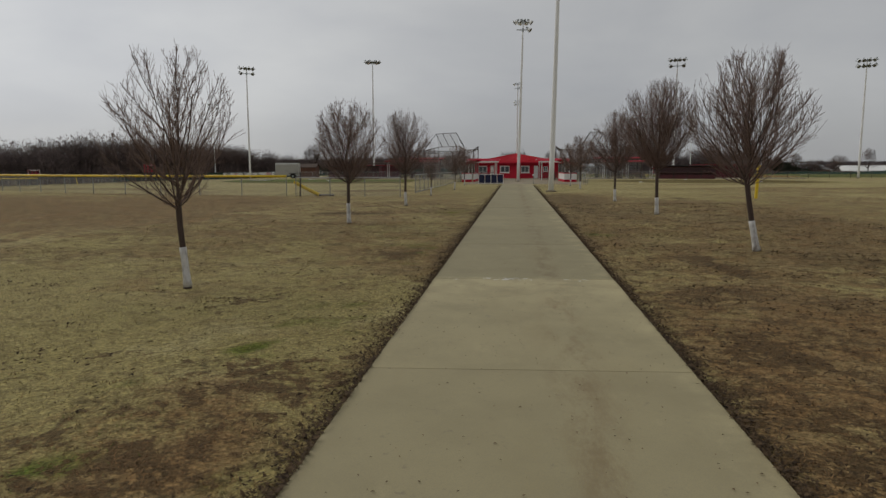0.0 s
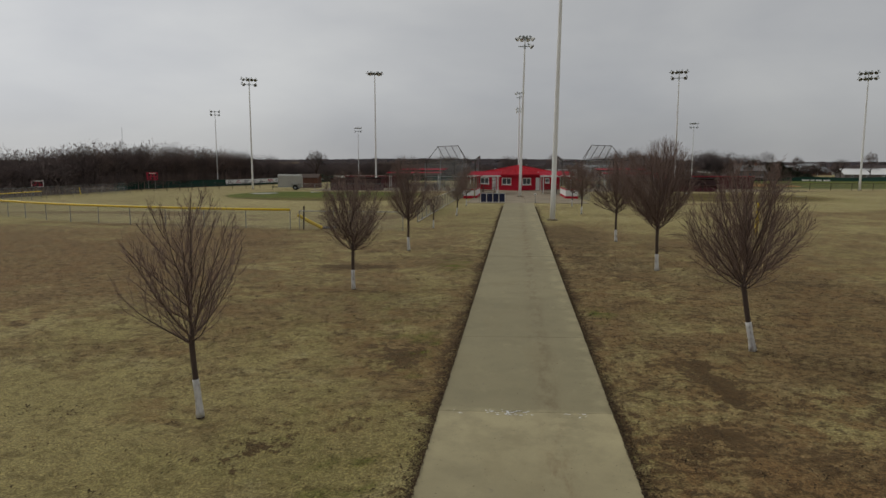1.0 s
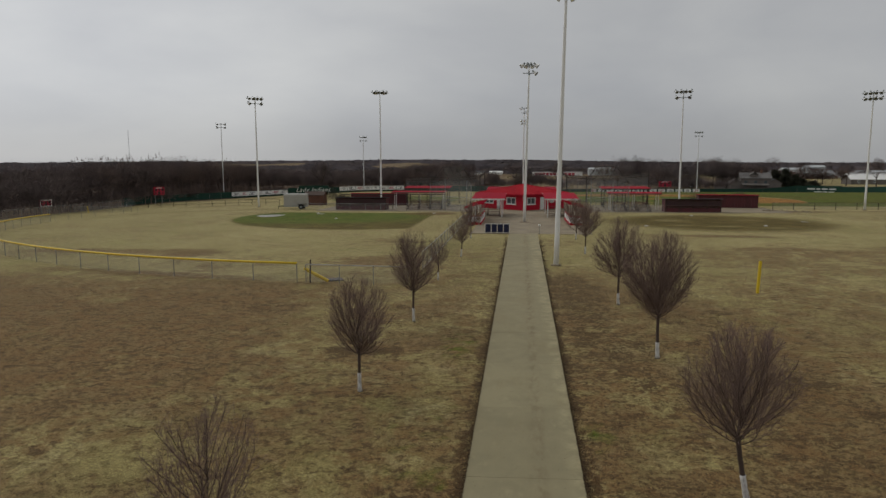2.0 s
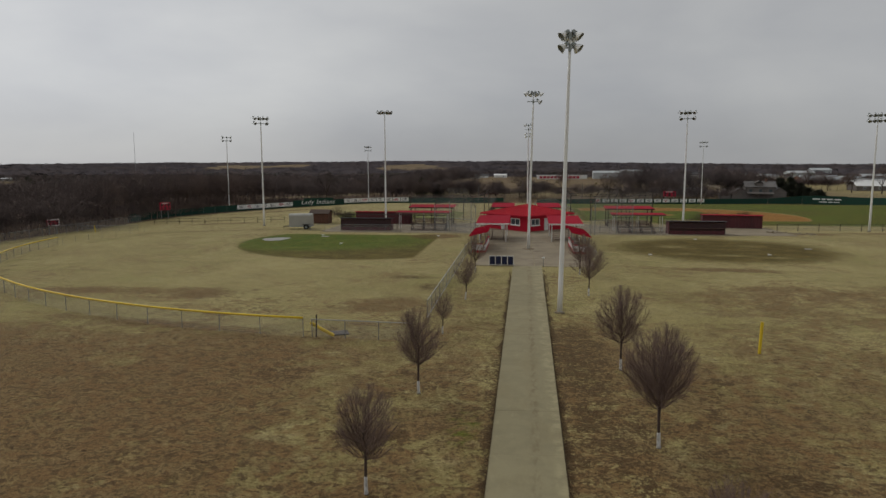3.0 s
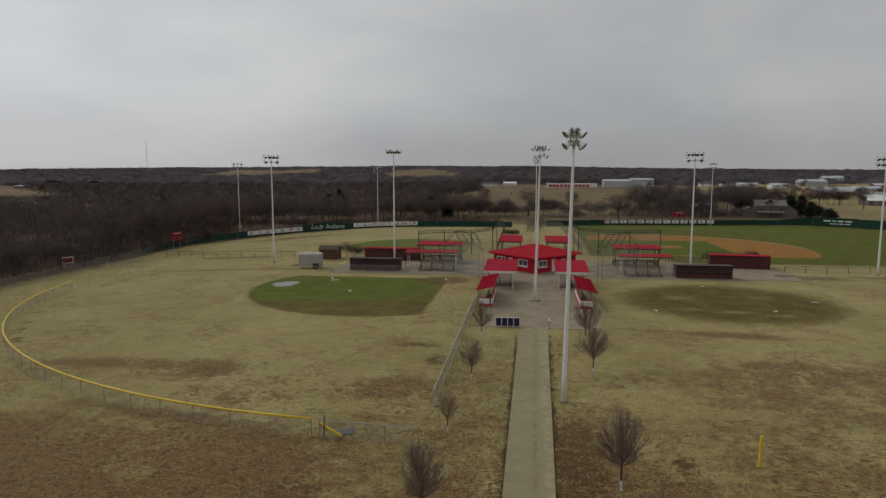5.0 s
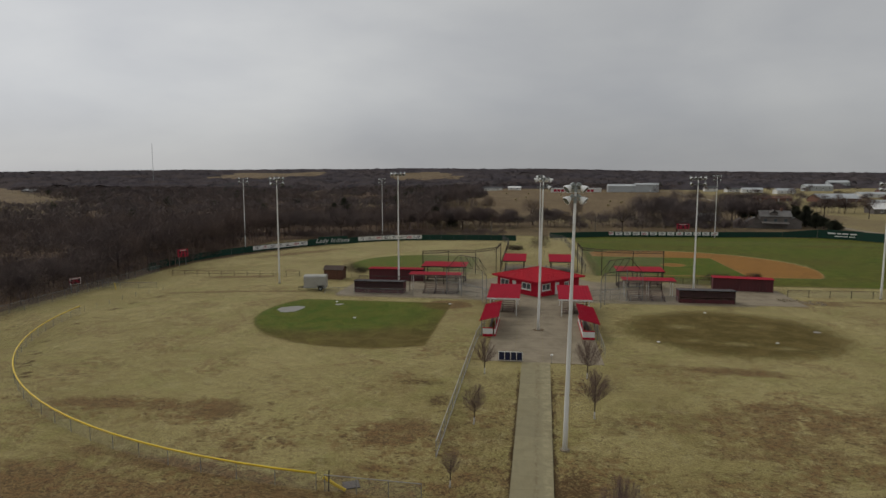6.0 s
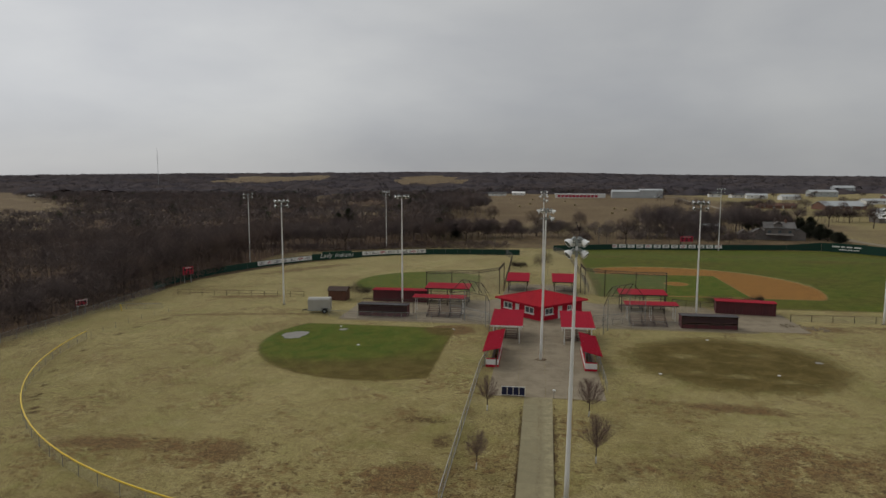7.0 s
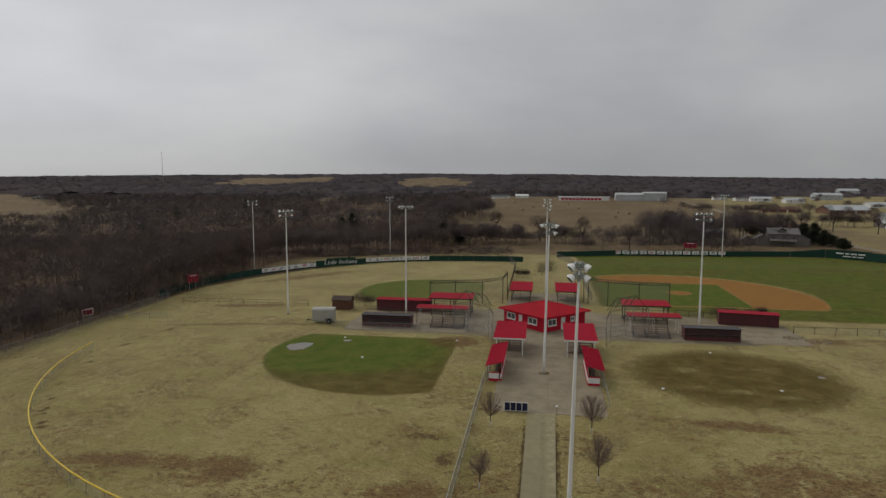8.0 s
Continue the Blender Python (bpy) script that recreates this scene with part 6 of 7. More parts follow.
def crowns(x, y, height, radius, per, twig, wide, seed, low=0.25, trunk=0.12, core=0, vary=0.25, shell=0.42):
    """Bare round-topped crowns of short twigs that fan outwards, each a slim triangle, and a trunk under each: arrays for raw()."""
    r = np.random.RandomState(seed)
    n = len(x)
    z = terrain(x, y)
    h = height * r.uniform(1 - vary, 1 + 0.8 * vary, n) * (1 + 0.10 * swell(x, y, 70, 9))
    rad = radius * r.uniform(0.72, 1.28, n)
    k = np.repeat(np.arange(n), per + core)
    inner = np.tile(np.arange(per + core) >= per, n)
    u = r.normal(size=(len(k), 3))
    u /= np.linalg.norm(u, axis=1)[:, None]
    u[:, 2] = np.where(u[:, 2] < -0.3, -u[:, 2], u[:, 2])
    lump = 1 + 0.16 * np.sin(3 * np.arctan2(u[:, 1], u[:, 0]) + k * 1.7) * np.cos(2.2 * u[:, 2] + k)
    q = np.where(inner, 0.8 * r.uniform(0, 1, len(k)) ** 0.5, r.uniform(0, 1, len(k)) ** shell) * lump
    mid, half = 0.5 * (1 + low), 0.5 * (1 - low)
    p = np.c_[x[k] + u[:, 0] * q * rad[k], y[k] + u[:, 1] * q * rad[k], z[k] + h[k] * (mid + u[:, 2] * q * half)]
    d = np.c_[u[:, 0] * 0.8, u[:, 1] * 0.8, 0.45 + 0.6 * u[:, 2]] + r.normal(scale=0.4, size=(len(k), 3))
    d /= np.linalg.norm(d, axis=1)[:, None]
    ln = twig * r.uniform(0.5, 1.4, len(k))
    side = np.cross(d, r.normal(size=(len(k), 3)))
    side /= np.linalg.norm(side, axis=1)[:, None]
    w = wide * r.uniform(0.6, 1.4, len(k))
    e = p - d * ln[:, None] / 2
    a, b, c = e - side * w[:, None] / 2, e + side * w[:, None] / 2, e + d * ln[:, None]
    verts = np.stack([a, b, c], 1).reshape(-1, 3)
    faces = np.arange(len(verts)).reshape(-1, 3)
    way = u + np.array((0, 0, 0.45))
    way /= np.linalg.norm(way, axis=1)[:, None]
    ways = np.repeat(way, 3, 0)
    if trunk:
        s, ang = [], r.uniform(0, 6.3, n)
        for j in range(3):
            t = ang + 2.1 * j
            s.append(np.c_[x + trunk * np.cos(t), y + trunk * np.sin(t), z - 0.3])
        top = np.c_[x + r.normal(scale=0.3, size=n), y + r.normal(scale=0.3, size=n), z + h * 0.75]
        base = len(verts)
        verts = np.concatenate([verts, *s, top])
        flat = [np.c_[np.cos(ang + 2.1 * j), np.sin(ang + 2.1 * j), 0 * ang + 0.05] for j in range(3)]
        ways = np.concatenate([ways, *flat, np.c_[np.cos(ang), np.sin(ang), 0 * ang - 0.2]])
        i = base + np.arange(n)
        faces = np.concatenate([faces] + [np.c_[i + n * j, i + n * ((j + 1) % 3), i + 3 * n] for j in range(3)])
    return verts, faces, ways


def stuff(name, arrays, material, label, category):
    verts, faces, *ways = arrays
    return tagged(new(name, raw(name, verts, faces, material, *ways)), label, category, kind="stuff")


def near_wood(x, y):
    return far_woods(x, y) * (np.hypot(x, y) < 330)


def mid_wood(x, y):
    d = np.hypot(x, y)
    return far_woods(x, y) * (d >= 330) * (d < 1090)


def far_wood(x, y):
    return far_woods(x, y) * (np.hypot(x, y) >= 1000)


x, y = scatter(9000, (-260, 20, 26, 330), near_wood, 1, 5.2)
stuff("woodland", crowns(x, y, 6.0 + 3.9 * smooth(112, 132, y), 3.9, 185, 0.68, 0.15, 2, 0.12, 0.12, core=25, vary=0.16), TWIGS, "dense bare brown winter woodland beside the park", "woodland")


def wood_front(x, y):
    """The first rows of the wood, facing the fields."""
    arc = np.hypot(x - HOME_L[0], y - HOME_L[1])
    west = (x > -97) & (y > 60) & (y < 185)
    return near_wood(x, y) * np.where(west | ((arc < 114 + 24 * smooth(172, 205, y)) & (y > 150)), 1.0, 0.0)


x, y = scatter(4200, (-125, 10, 60, 260), wood_front, 17, 5.0)
stuff("woodland", crowns(x, y, 5.8 + 4.0 * smooth(112, 132, y), 3.4, 900, 0.55, 0.055, 18, 0.06, 0.13, core=160, vary=0.16), TWIGS, "dense fine-twigged front of the bare woodland", "woodland")
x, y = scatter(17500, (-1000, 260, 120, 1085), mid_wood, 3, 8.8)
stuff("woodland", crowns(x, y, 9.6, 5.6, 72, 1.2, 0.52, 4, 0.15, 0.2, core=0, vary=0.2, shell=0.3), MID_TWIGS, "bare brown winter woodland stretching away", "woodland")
evergreen = np.random.RandomState(77).uniform(0, 1, len(x)) < 0.05
stuff("evergreens", crowns(x[evergreen] + 3, y[evergreen] - 3, 10.0, 3.2, 160, 1.2, 0.45, 78, 0.0, 0.0), CEDAR, "dark cedars scattered through the bare woodland", "trees")


def canopy(step, box, seed):
    """The rolling top of the far woods, seen from kilometres off: a lumpy sheet that falls to the ground at its rims."""
    r = np.random.RandomState(seed)
    xs, ys = np.arange(box[0], box[1], step), np.arange(box[2], box[3], step)
    gx, gy = np.meshgrid(xs, ys)
    x, y = (gx + r.uniform(-0.4, 0.4, gx.shape) * step).ravel(), (gy + r.uniform(-0.4, 0.4, gy.shape) * step).ravel()
    w = smooth(0.25, 0.6, far_wood(x, y))
    z = terrain(x, y) - 1.5 + w * (9.0 + 2.6 * swell(x, y, 90, 61) + 2.0 * swell(x, y, 41, 62) + r.uniform(-2.4, 2.4, len(x)))
    nx = len(xs)
    i = (np.arange(len(ys) - 1)[:, None] * nx + np.arange(nx - 1)[None, :]).ravel()
    quad = np.c_[i, i + 1, i + nx + 1, i + nx]
    return np.c_[x, y, z], quad[(w[quad] > 0.02).any(1)]


stuff("woodland", canopy(9.0, (-1900, 1500, 880, 1900), 63), CANOPY, "distant grey-brown woodland on low hills", "woodland")
stuff("woodland", canopy(20.0, (-3600, 2900, 1890, 4300), 64), CANOPY, "haze-tinted grey-brown woodland on the horizon", "woodland")
x, y = scatter(26000, (-2400, 1900, 880, 2600), far_wood, 5, 24)
stuff("woodland", crowns(x, y, 12.0, 8.0, 16, 2.2, 1.2, 6, 0.3, 0), FAR_TWIGS, "bare crowns standing out of the distant woodland", "woodland")


def undergrowth(x, y):
    arc = np.hypot(x - HOME_L[0], y - HOME_L[1])
    back = 24 * smooth(165, 200, y)
    edge = smooth(78 + back, 86 + back, arc) * smooth(120, 150, y) * smooth(148, 124, arc) * smooth(-8, -14, x)
    west = smooth(-81, -84, x) * smooth(-110, -96, x) * (y > 40) * (y < 180)
    return 0.6 * np.maximum(edge, 1.5 * west)


x, y = scatter(13000, (-120, 0, 40, 275), undergrowth, 7, 1.9)
stuff("undergrowth", crowns(x, y, 3.0 - 1.5 * smooth(-78, -60, x), 1.5, 52, 0.66, 0.085, 8, 0.0, 0.0), TWIGS, "low brown brush along the wood's edge", "brush")


def hedge_belt(x, y):
    """Brush and small trees in the hollow beyond the far outfield."""
    w = smooth(262, 268, y) * smooth(345, 325, y) * (x > -60) * (x < 85)
    lump = smooth(-0.15, 0.35, swell(x, y, 46, 31))
    return 0.85 * w * lump


def edge_stand(x, y):
    return 1.6 * ellipse(x, y, -62, 500, 55, 17, 97) + 1.4 * ellipse(x, y, -46, 292, 26, 12, 0) + 1.2 * ellipse(x, y, -14, 285, 6, 5) + 0.9 * ellipse(x, y, 6, 300, 9, 5)


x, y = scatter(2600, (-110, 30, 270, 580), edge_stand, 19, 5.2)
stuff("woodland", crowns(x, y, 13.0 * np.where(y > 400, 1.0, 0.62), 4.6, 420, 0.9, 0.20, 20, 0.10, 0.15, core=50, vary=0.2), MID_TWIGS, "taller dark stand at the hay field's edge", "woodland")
town = np.array([(x, y) for x, y in ((260, 560), (228, 600), (275, 620), (300, 700), (212, 640), (262, 820), (285, 850), (240, 860), (220, 890), (310, 800), (330, 860), (360, 920), (300, 640), (190, 600), (180, 580), (350, 700), (246, 500), (262, 480), (224, 520), (400, 880), (318, 740), (280, 760))], float)
stuff("town_trees", crowns(town[:, 0], town[:, 1], 8.0, 4.6, 600, 0.9, 0.16, 21, 0.12, 0.2, core=40), TWIGS, "bare trees among the distant houses", "trees")


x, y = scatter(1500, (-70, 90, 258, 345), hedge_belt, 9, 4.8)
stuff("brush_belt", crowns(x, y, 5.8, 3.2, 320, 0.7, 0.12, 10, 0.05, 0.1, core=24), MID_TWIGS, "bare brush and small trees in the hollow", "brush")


def east_belt(x, y):
    return (1.6 * ellipse(x, y, 84, 322, 28, 16) + 1.3 * ellipse(x, y, 60, 302, 14, 12) + ellipse(x, y, 108, 345, 14, 10) + ellipse(x, y, 180, 430, 40, 9) * 0.6 + ellipse(x, y, 160, 560, 70, 8) * 0.5)


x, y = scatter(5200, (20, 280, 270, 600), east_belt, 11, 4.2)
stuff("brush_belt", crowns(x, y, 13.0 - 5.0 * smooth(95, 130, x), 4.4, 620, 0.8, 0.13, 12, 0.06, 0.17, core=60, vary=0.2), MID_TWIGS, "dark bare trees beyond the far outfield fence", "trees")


def lone_tree(x, y, h, rad, seed, material=TWIGS, per=1500, label="bare spreading winter tree"):
    r = np.random.RandomState(seed)
    t = thing("bare_tree", label, "tree", "distant trees")
    z = ground_at(x, y)
    limbs = Shape().tube([(x, y, z - 0.3), (x + 0.1, y, z + h * 0.2), (x, y, z + h * 0.38)], [0.30, 0.22, 0.18], 8)
    for k in range(9):
        a, e = 2 * math.pi * k / 9 + r.uniform(-0.3, 0.3), r.uniform(0.35, 1.0)
        q = [(x, y, z + h * 0.34)]
        for s in (0.35, 0.7, 1.0):
            q.append((x + rad * s * e * math.cos(a), y + rad * s * e * math.sin(a), z + h * (0.34 + (0.5 - 0.1 * e) * s + 0.05 * r.uniform(-1, 1))))
        limbs.tube(q, [0.13, 0.08, 0.05, 0.02], 5, False)
    part("trunk", limbs, BARK, t)
    v, f, ways = crowns(np.array([x]), np.array([y]), h / 0.98, rad, per, 0.9, 0.085, seed, 0.24, 0)
    ob = new("crown", raw("crown", v, f, material, ways))
    ob.parent = t


for k, (x, y, h, rad) in enumerate(((-42, 300, 11.0, 5.5), (34.5, 263, 13.0, 6.8), (56, 266, 10.5, 5.5), (-1, 302, 15.0, 5.8), (-24, 340, 11, 5), (100, 430, 11, 5), (165, 520, 11, 6), (185, 420, 12.5, 5.5),
                                    (215, 460, 12, 5), (-30, 270, 9, 4.6), (78, 420, 10, 5), (-66, 215, 11.5, 5.5), (18, 290, 11, 5), (148, 400, 14, 5.5), (157, 380, 13, 4.5), (176, 372, 13.5, 4.5), (186, 362, 12, 4.2))):
    lone_tree(x, y, h, rad, 40 + k)
for k, (x, y, h, rad) in enumerate(((-35.5, 126.5, 2.6, 2.9), (34.5, 124.5, 2.8, 2.6), (40.5, 125.5, 2.2, 1.8), (1.6, 163, 6.0, 2.3), (-4.6, 171, 2.0, 1.8))):
    v, f, ways = crowns(np.array([x, x + 1.1, x - 1.3]), np.array([y, y + 0.5, y + 0.4]), h, rad * 0.75, 420, 0.9, 0.035, 90 + k, 0.0, 0.04)
    tagged(new("shrub", raw("shrub", v, f, BRUSH, ways)), "bare twiggy brown shrub on the open turf", "shrub", "shrubs")


def cedar(x, y, h, rad, seed):
    t = thing("cedar_tree", "dark green cedar tree", "tree", "cedars")
    r = np.random.RandomState(seed)
    z = ground_at(x, y)
    part("trunk", Shape().tube([(x, y, z - 0.3), (x, y, z + h * 0.9)], [0.2, 0.04], 6), BARK, t)
    n, sprays = 2200, 60
    sq = r.uniform(0.02, 1, sprays) ** 0.8
    sa = 2.4 * np.arange(sprays) + r.uniform(-0.5, 0.5, sprays)
    reach = rad * (1 - sq) ** 0.55 * r.uniform(0.45, 1.1, sprays)
    k = r.randint(0, sprays, n)
    f = r.uniform(0.1, 1, n)
    p = np.c_[x + reach[k] * f * np.cos(sa[k]), y + reach[k] * f * np.sin(sa[k]), z + 0.3 + sq[k] * (h - 0.6) + 0.25 * reach[k] * f] + r.normal(scale=0.24 + 0.04 * rad, size=(n, 3))
    d = np.c_[np.cos(sa[k]), np.sin(sa[k]), r.uniform(0.1, 1.2, n)] * r.uniform(0.5, 1.2, n)[:, None]
    s = np.cross(d, r.normal(size=(n, 3)))
    s /= np.linalg.norm(s, axis=1)[:, None]
    v = np.stack([p - s * 0.17, p + s * 0.17, p + d * 0.6], 1).reshape(-1, 3)
    ways = np.c_[np.cos(sa[k]), np.sin(sa[k]), np.full(n, 0.7)]
    ob = new("crown", raw("crown", v, np.arange(3 * n).reshape(-1, 3), CEDAR, np.repeat(ways, 3, 0)))
    ob.parent = t


for k, (x, y, h, rad) in enumerate(((107, 332, 9.5, 6.0), (113, 327, 8.6, 5.6), (116, 330, 10.5, 6.0), (119, 318, 8.4, 5.4), (115, 322, 9.0, 5.6), (121, 311, 8.8, 5.4), (118, 313, 7.0, 5.2), (122, 303, 6.4, 4.8), (119, 306, 6.6, 4.8), (123, 297, 4.6, 4.4), (121, 300, 5.0, 4.6), (125, 292, 3.8, 3.8), (124, 288, 3.0, 3.4), (103, 338, 8.0, 5.4), (-94, 312, 12, 5.5), (-101, 318, 10, 5.0), (-43, 279, 9.0, 4.6), (-36, 283, 6.0, 3.6))):
    cedar(x, y, h, rad, 70 + k)


# ------------------------------------------------------------------ far buildings
def house(x, y, w, d, eave, top, label, walls, roofing, turn=0.0, windows=3, trim=WHITE, name="house", group="far houses"):
    h = thing(name, label, "building", group, at=pose(x, y, ground_at(x, y), 0, 0, turn))
    s = Shape().box(-w / 2, w / 2, -d / 2, d / 2, -0.8, eave)
    s.add([(-w / 2, -d / 2, eave), (-w / 2, d / 2, eave), (-w / 2, 0, top)], [(0, 2, 1)]).add([(w / 2, -d / 2, eave), (w / 2, d / 2, eave), (w / 2, 0, top)], [(0, 1, 2)])
    part("wall", s, walls, h)
    o = 0.5
    part("roof", Shape().sheet([(-w / 2 - o, -d / 2 - o, eave - 0.15), (w / 2 + o, -d / 2 - o, eave - 0.15), (w / 2 + o, 0, top + 0.1), (-w / 2 - o, 0, top + 0.1)], 0.15)
         .sheet([(-w / 2 - o, 0, top + 0.1), (w / 2 + o, 0, top + 0.1), (w / 2 + o, d / 2 + o, eave - 0.15), (-w / 2 - o, d / 2 + o, eave - 0.15)], 0.15), roofing, h)
    for k in range(windows):
        u = -w / 2 + w * (k + 0.5) / windows
        win = part("window", Shape().box(u - 0.6, u + 0.6, -d / 2 - 0.05, -d / 2 - 0.01, eave * 0.35, eave * 0.78), GLASS, h)
        part("window_frame", Shape().box(u - 0.75, u - 0.6, -d / 2 - 0.1, -d / 2 - 0.01, eave * 0.3, eave * 0.83).box(u + 0.6, u + 0.75, -d / 2 - 0.1, -d / 2 - 0.01, eave * 0.3, eave * 0.83)
             .box(u - 0.6, u + 0.6, -d / 2 - 0.1, -d / 2 - 0.01, eave * 0.78, eave * 0.83).box(u - 0.6, u + 0.6, -d / 2 - 0.1, -d / 2 - 0.01, eave * 0.3, eave * 0.35), trim, win)
    part("door", Shape().box(w * 0.12, w * 0.12 + 1.0, -d / 2 - 0.08, -d / 2 - 0.005, 0, min(2.1, eave - 0.2)), trim, h)
    return h


# school: a long low block with red panels, and a pale metal hall beside it
school = thing("school_block", "long low white school block with red wall panels", "building", "far buildings", at=pose(52, 862, ground_at(52, 862), 0, 0, -2))
part("wall", Shape().box(-32, 32, -6, 6, -2, 4.2), WHITE, school)
part("roof", Shape().box(-32.6, 32.6, -6.6, 6.6, 4.2, 5.0), WHITE, school)
for k in range(11):
    u = -28.5 + 4.7 * k
    part("red_panel", Shape().box(u, u + 3.7, -6.08, -6.01, 0.6, 3.6), BOARD_RED, school)
hall = house(121, 862, 58, 22, 7.5, 9.6, "pale metal school hall with a low roof", METAL_ROOF, METAL_ROOF, -2, 0, name="metal_hall", group="far buildings")
house(140, 858, 28, 18, 9.5, 11.0, "taller pale metal hall", METAL_ROOF, METAL_ROOF, -2, 0, name="metal_hall", group="far buildings")
# abandoned two-storey farmhouse
derelict = house(104, 301, 12, 8, 5.4, 7.6, "derelict grey wooden farmhouse with sagging roofs and gables", OLD_WOOD, OLD_ROOF, -8, 3, OLD_WOOD, "derelict_house")
for u, v, w, d, e, t in ((-8.0, -1.0, 7.0, 6.0, 3.0, 4.9), (7.6, -0.6, 5.5, 6.5, 3.4, 5.0)):
    part("wing", Shape().box(u - w / 2, u + w / 2, v - d / 2, v + d / 2, -0.8, e)
         .add([(u - w / 2, v - d / 2, e), (u + w / 2, v - d / 2, e), (u, v - d / 2, t)], [(0, 1, 2)]).add([(u - w / 2, v + d / 2, e), (u + w / 2, v + d / 2, e), (u, v + d / 2, t)], [(0, 2, 1)]), OLD_WOOD, derelict, "collapsing boarded side wing")
    part("wing_roof", Shape().sheet([(u - w / 2 - 0.4, v - d / 2 - 0.4, e - 0.2), (u, v - d / 2 - 0.4, t + 0.1), (u, v + d / 2 + 0.4, t - 0.1), (u - w / 2 - 0.4, v + d / 2 + 0.4, e - 0.2)], 0.12)
         .sheet([(u, v - d / 2 - 0.4, t + 0.1), (u + w / 2 + 0.4, v - d / 2 - 0.4, e - 0.35), (u + w / 2 + 0.4, v + d / 2 + 0.4, e - 0.2), (u, v + d / 2 + 0.4, t - 0.1)], 0.12), OLD_ROOF, derelict)
part("dormer", Shape().box(-2.2, 0.8, -3.6, -1.0, 5.2, 6.9).sheet([(-2.6, -3.9, 6.8), (-0.7, -3.9, 8.1), (-0.7, -0.6, 8.0), (-2.6, -0.6, 6.8)], 0.12).sheet([(-0.7, -3.9, 8.1), (1.2, -3.9, 6.8), (1.2, -0.6, 6.8), (-0.7, -0.6, 8.0)], 0.12), OLD_WOOD, derelict)
part("porch", Shape().sheet([(-5.6, -6.6, 2.5), (5.0, -6.8, 2.3), (5.0, -4.1, 3.1), (-5.6, -4.1, 3.1)], 0.12).box(-5.4, -5.2, -6.5, -6.3, -0.6, 2.5).box(-1.2, -1.0, -6.5, -6.3, -0.6, 2.5).box(4.6, 4.8, -6.5, -6.3, -0.6, 2.4), OLD_WOOD, derelict)
part("chimney", Shape().box(2.4, 3.2, -0.4, 0.4, 6.5, 8.9), BRICK_FAR, derelict)
house(90, 302, 5, 4.5, 2.4, 4.2, "derelict grey outbuilding with a pale gable", OLD_WOOD, OLD_WOOD, 80, 1, WHITE, "derelict_house")
# settlement to the east
for k, (x, y, w, d, e, t, wall, roof, turn) in enumerate((
        (246, 580, 34, 20, 3.2, 6.8, BRICK_FAR, METAL_ROOF, 10), (200, 590, 30, 12, 2.8, 4.6, BRICK_FAR, BRICK_FAR, 4), (378, 945, 34, 18, 6.5, 9.0, METAL_ROOF, METAL_ROOF, 0),
        (294, 825, 22, 12, 4, 6.2, WHITE, METAL_ROOF, 8), (268, 860, 24, 12, 4, 6, WHITE, METAL_ROOF, -6), (250, 880, 16, 10, 3.6, 5.4, WHITE, SHED_GREY, 12), (230, 905, 16, 10, 4, 7, WHITE, SHED_GREY, 0),
        (238, 470, 30, 18, 3.8, 6.4, SHED_GREY, METAL_ROOF, -14), (420, 830, 40, 16, 4, 6, BRICK_FAR, METAL_ROOF, 0), (330, 640, 26, 14, 3.4, 5.2, BRICK_FAR, SHED_GREY, -8), (340, 720, 30, 14, 3.6, 5.6, WHITE, METAL_ROOF, 12),
        (470, 1100, 30, 16, 9, 12, METAL_ROOF, METAL_ROOF, 0), (-60, 930, 26, 10, 3.2, 5, WHITE, SHED_GREY, 4), (-30, 940, 18, 10, 3.2, 5, WHITE, WHITE, -4), (-790, 1285, 36, 14, 4, 8, WHITE, WHITE, 12), (-710, 830, 22, 10, 3, 5, OLD_WOOD, METAL_ROOF, 0),
        (86, 345, 9, 6, 2.5, 3.6, OLD_WOOD, METAL_ROOF, 5), (220, 428, 34, 16, 3.2, 6.4, OLD_WOOD, WHITE, -6))):
    house(x, y, w, d, e, t, "distant building among trees and fields", wall, roof, turn, 2 if w < 30 else 4)
road = Shape()
pts = [(60, 900), (150, 905), (174, 845), (162, 690), (146, 540), (136, 470), (140, 380), (133, 296), (136, 279), (142, 250)]
for a, b in zip(pts, pts[1:]):
    u = (Vector(b) - Vector(a)).normalized()
    s = Vector((-u.y, u.x)) * 2.6
    q = [(Vector(p) + k * s) for p, k in ((a, 1), (b, 1), (b, -1), (a, -1))]
    n = 10
    for i in range(n):
        e0, e1, f0, f1 = q[0].lerp(q[1], i / n), q[0].lerp(q[1], (i + 1) / n), q[3].lerp(q[2], i / n), q[3].lerp(q[2], (i + 1) / n)
        road.add([(p.x, p.y, ground_at(p.x, p.y) + 0.12) for p in (f0, f1, e1, e0)], [(0, 1, 2, 3)])
tagged(part("road", road, PLAZA), "pale country road past the fields", "road", kind="structure")
for k in range(11):
    r = random.Random(300 + k)
    x, y = r.uniform(-40, 130), r.uniform(420, 800)
    bale = thing("hay_bale", "round hay bale on the stubble field", "hay bale", "hay bales", at=pose(x, y, ground_at(x, y), 0, 0, r.uniform(0, 180)))
    part("roll", Shape().tube([(-0.8, 0, 0.85), (-0.7, 0, 0.85), (0.7, 0, 0.85), (0.8, 0, 0.85)], [0.75, 0.9, 0.9, 0.75], 14), HAY, bale)
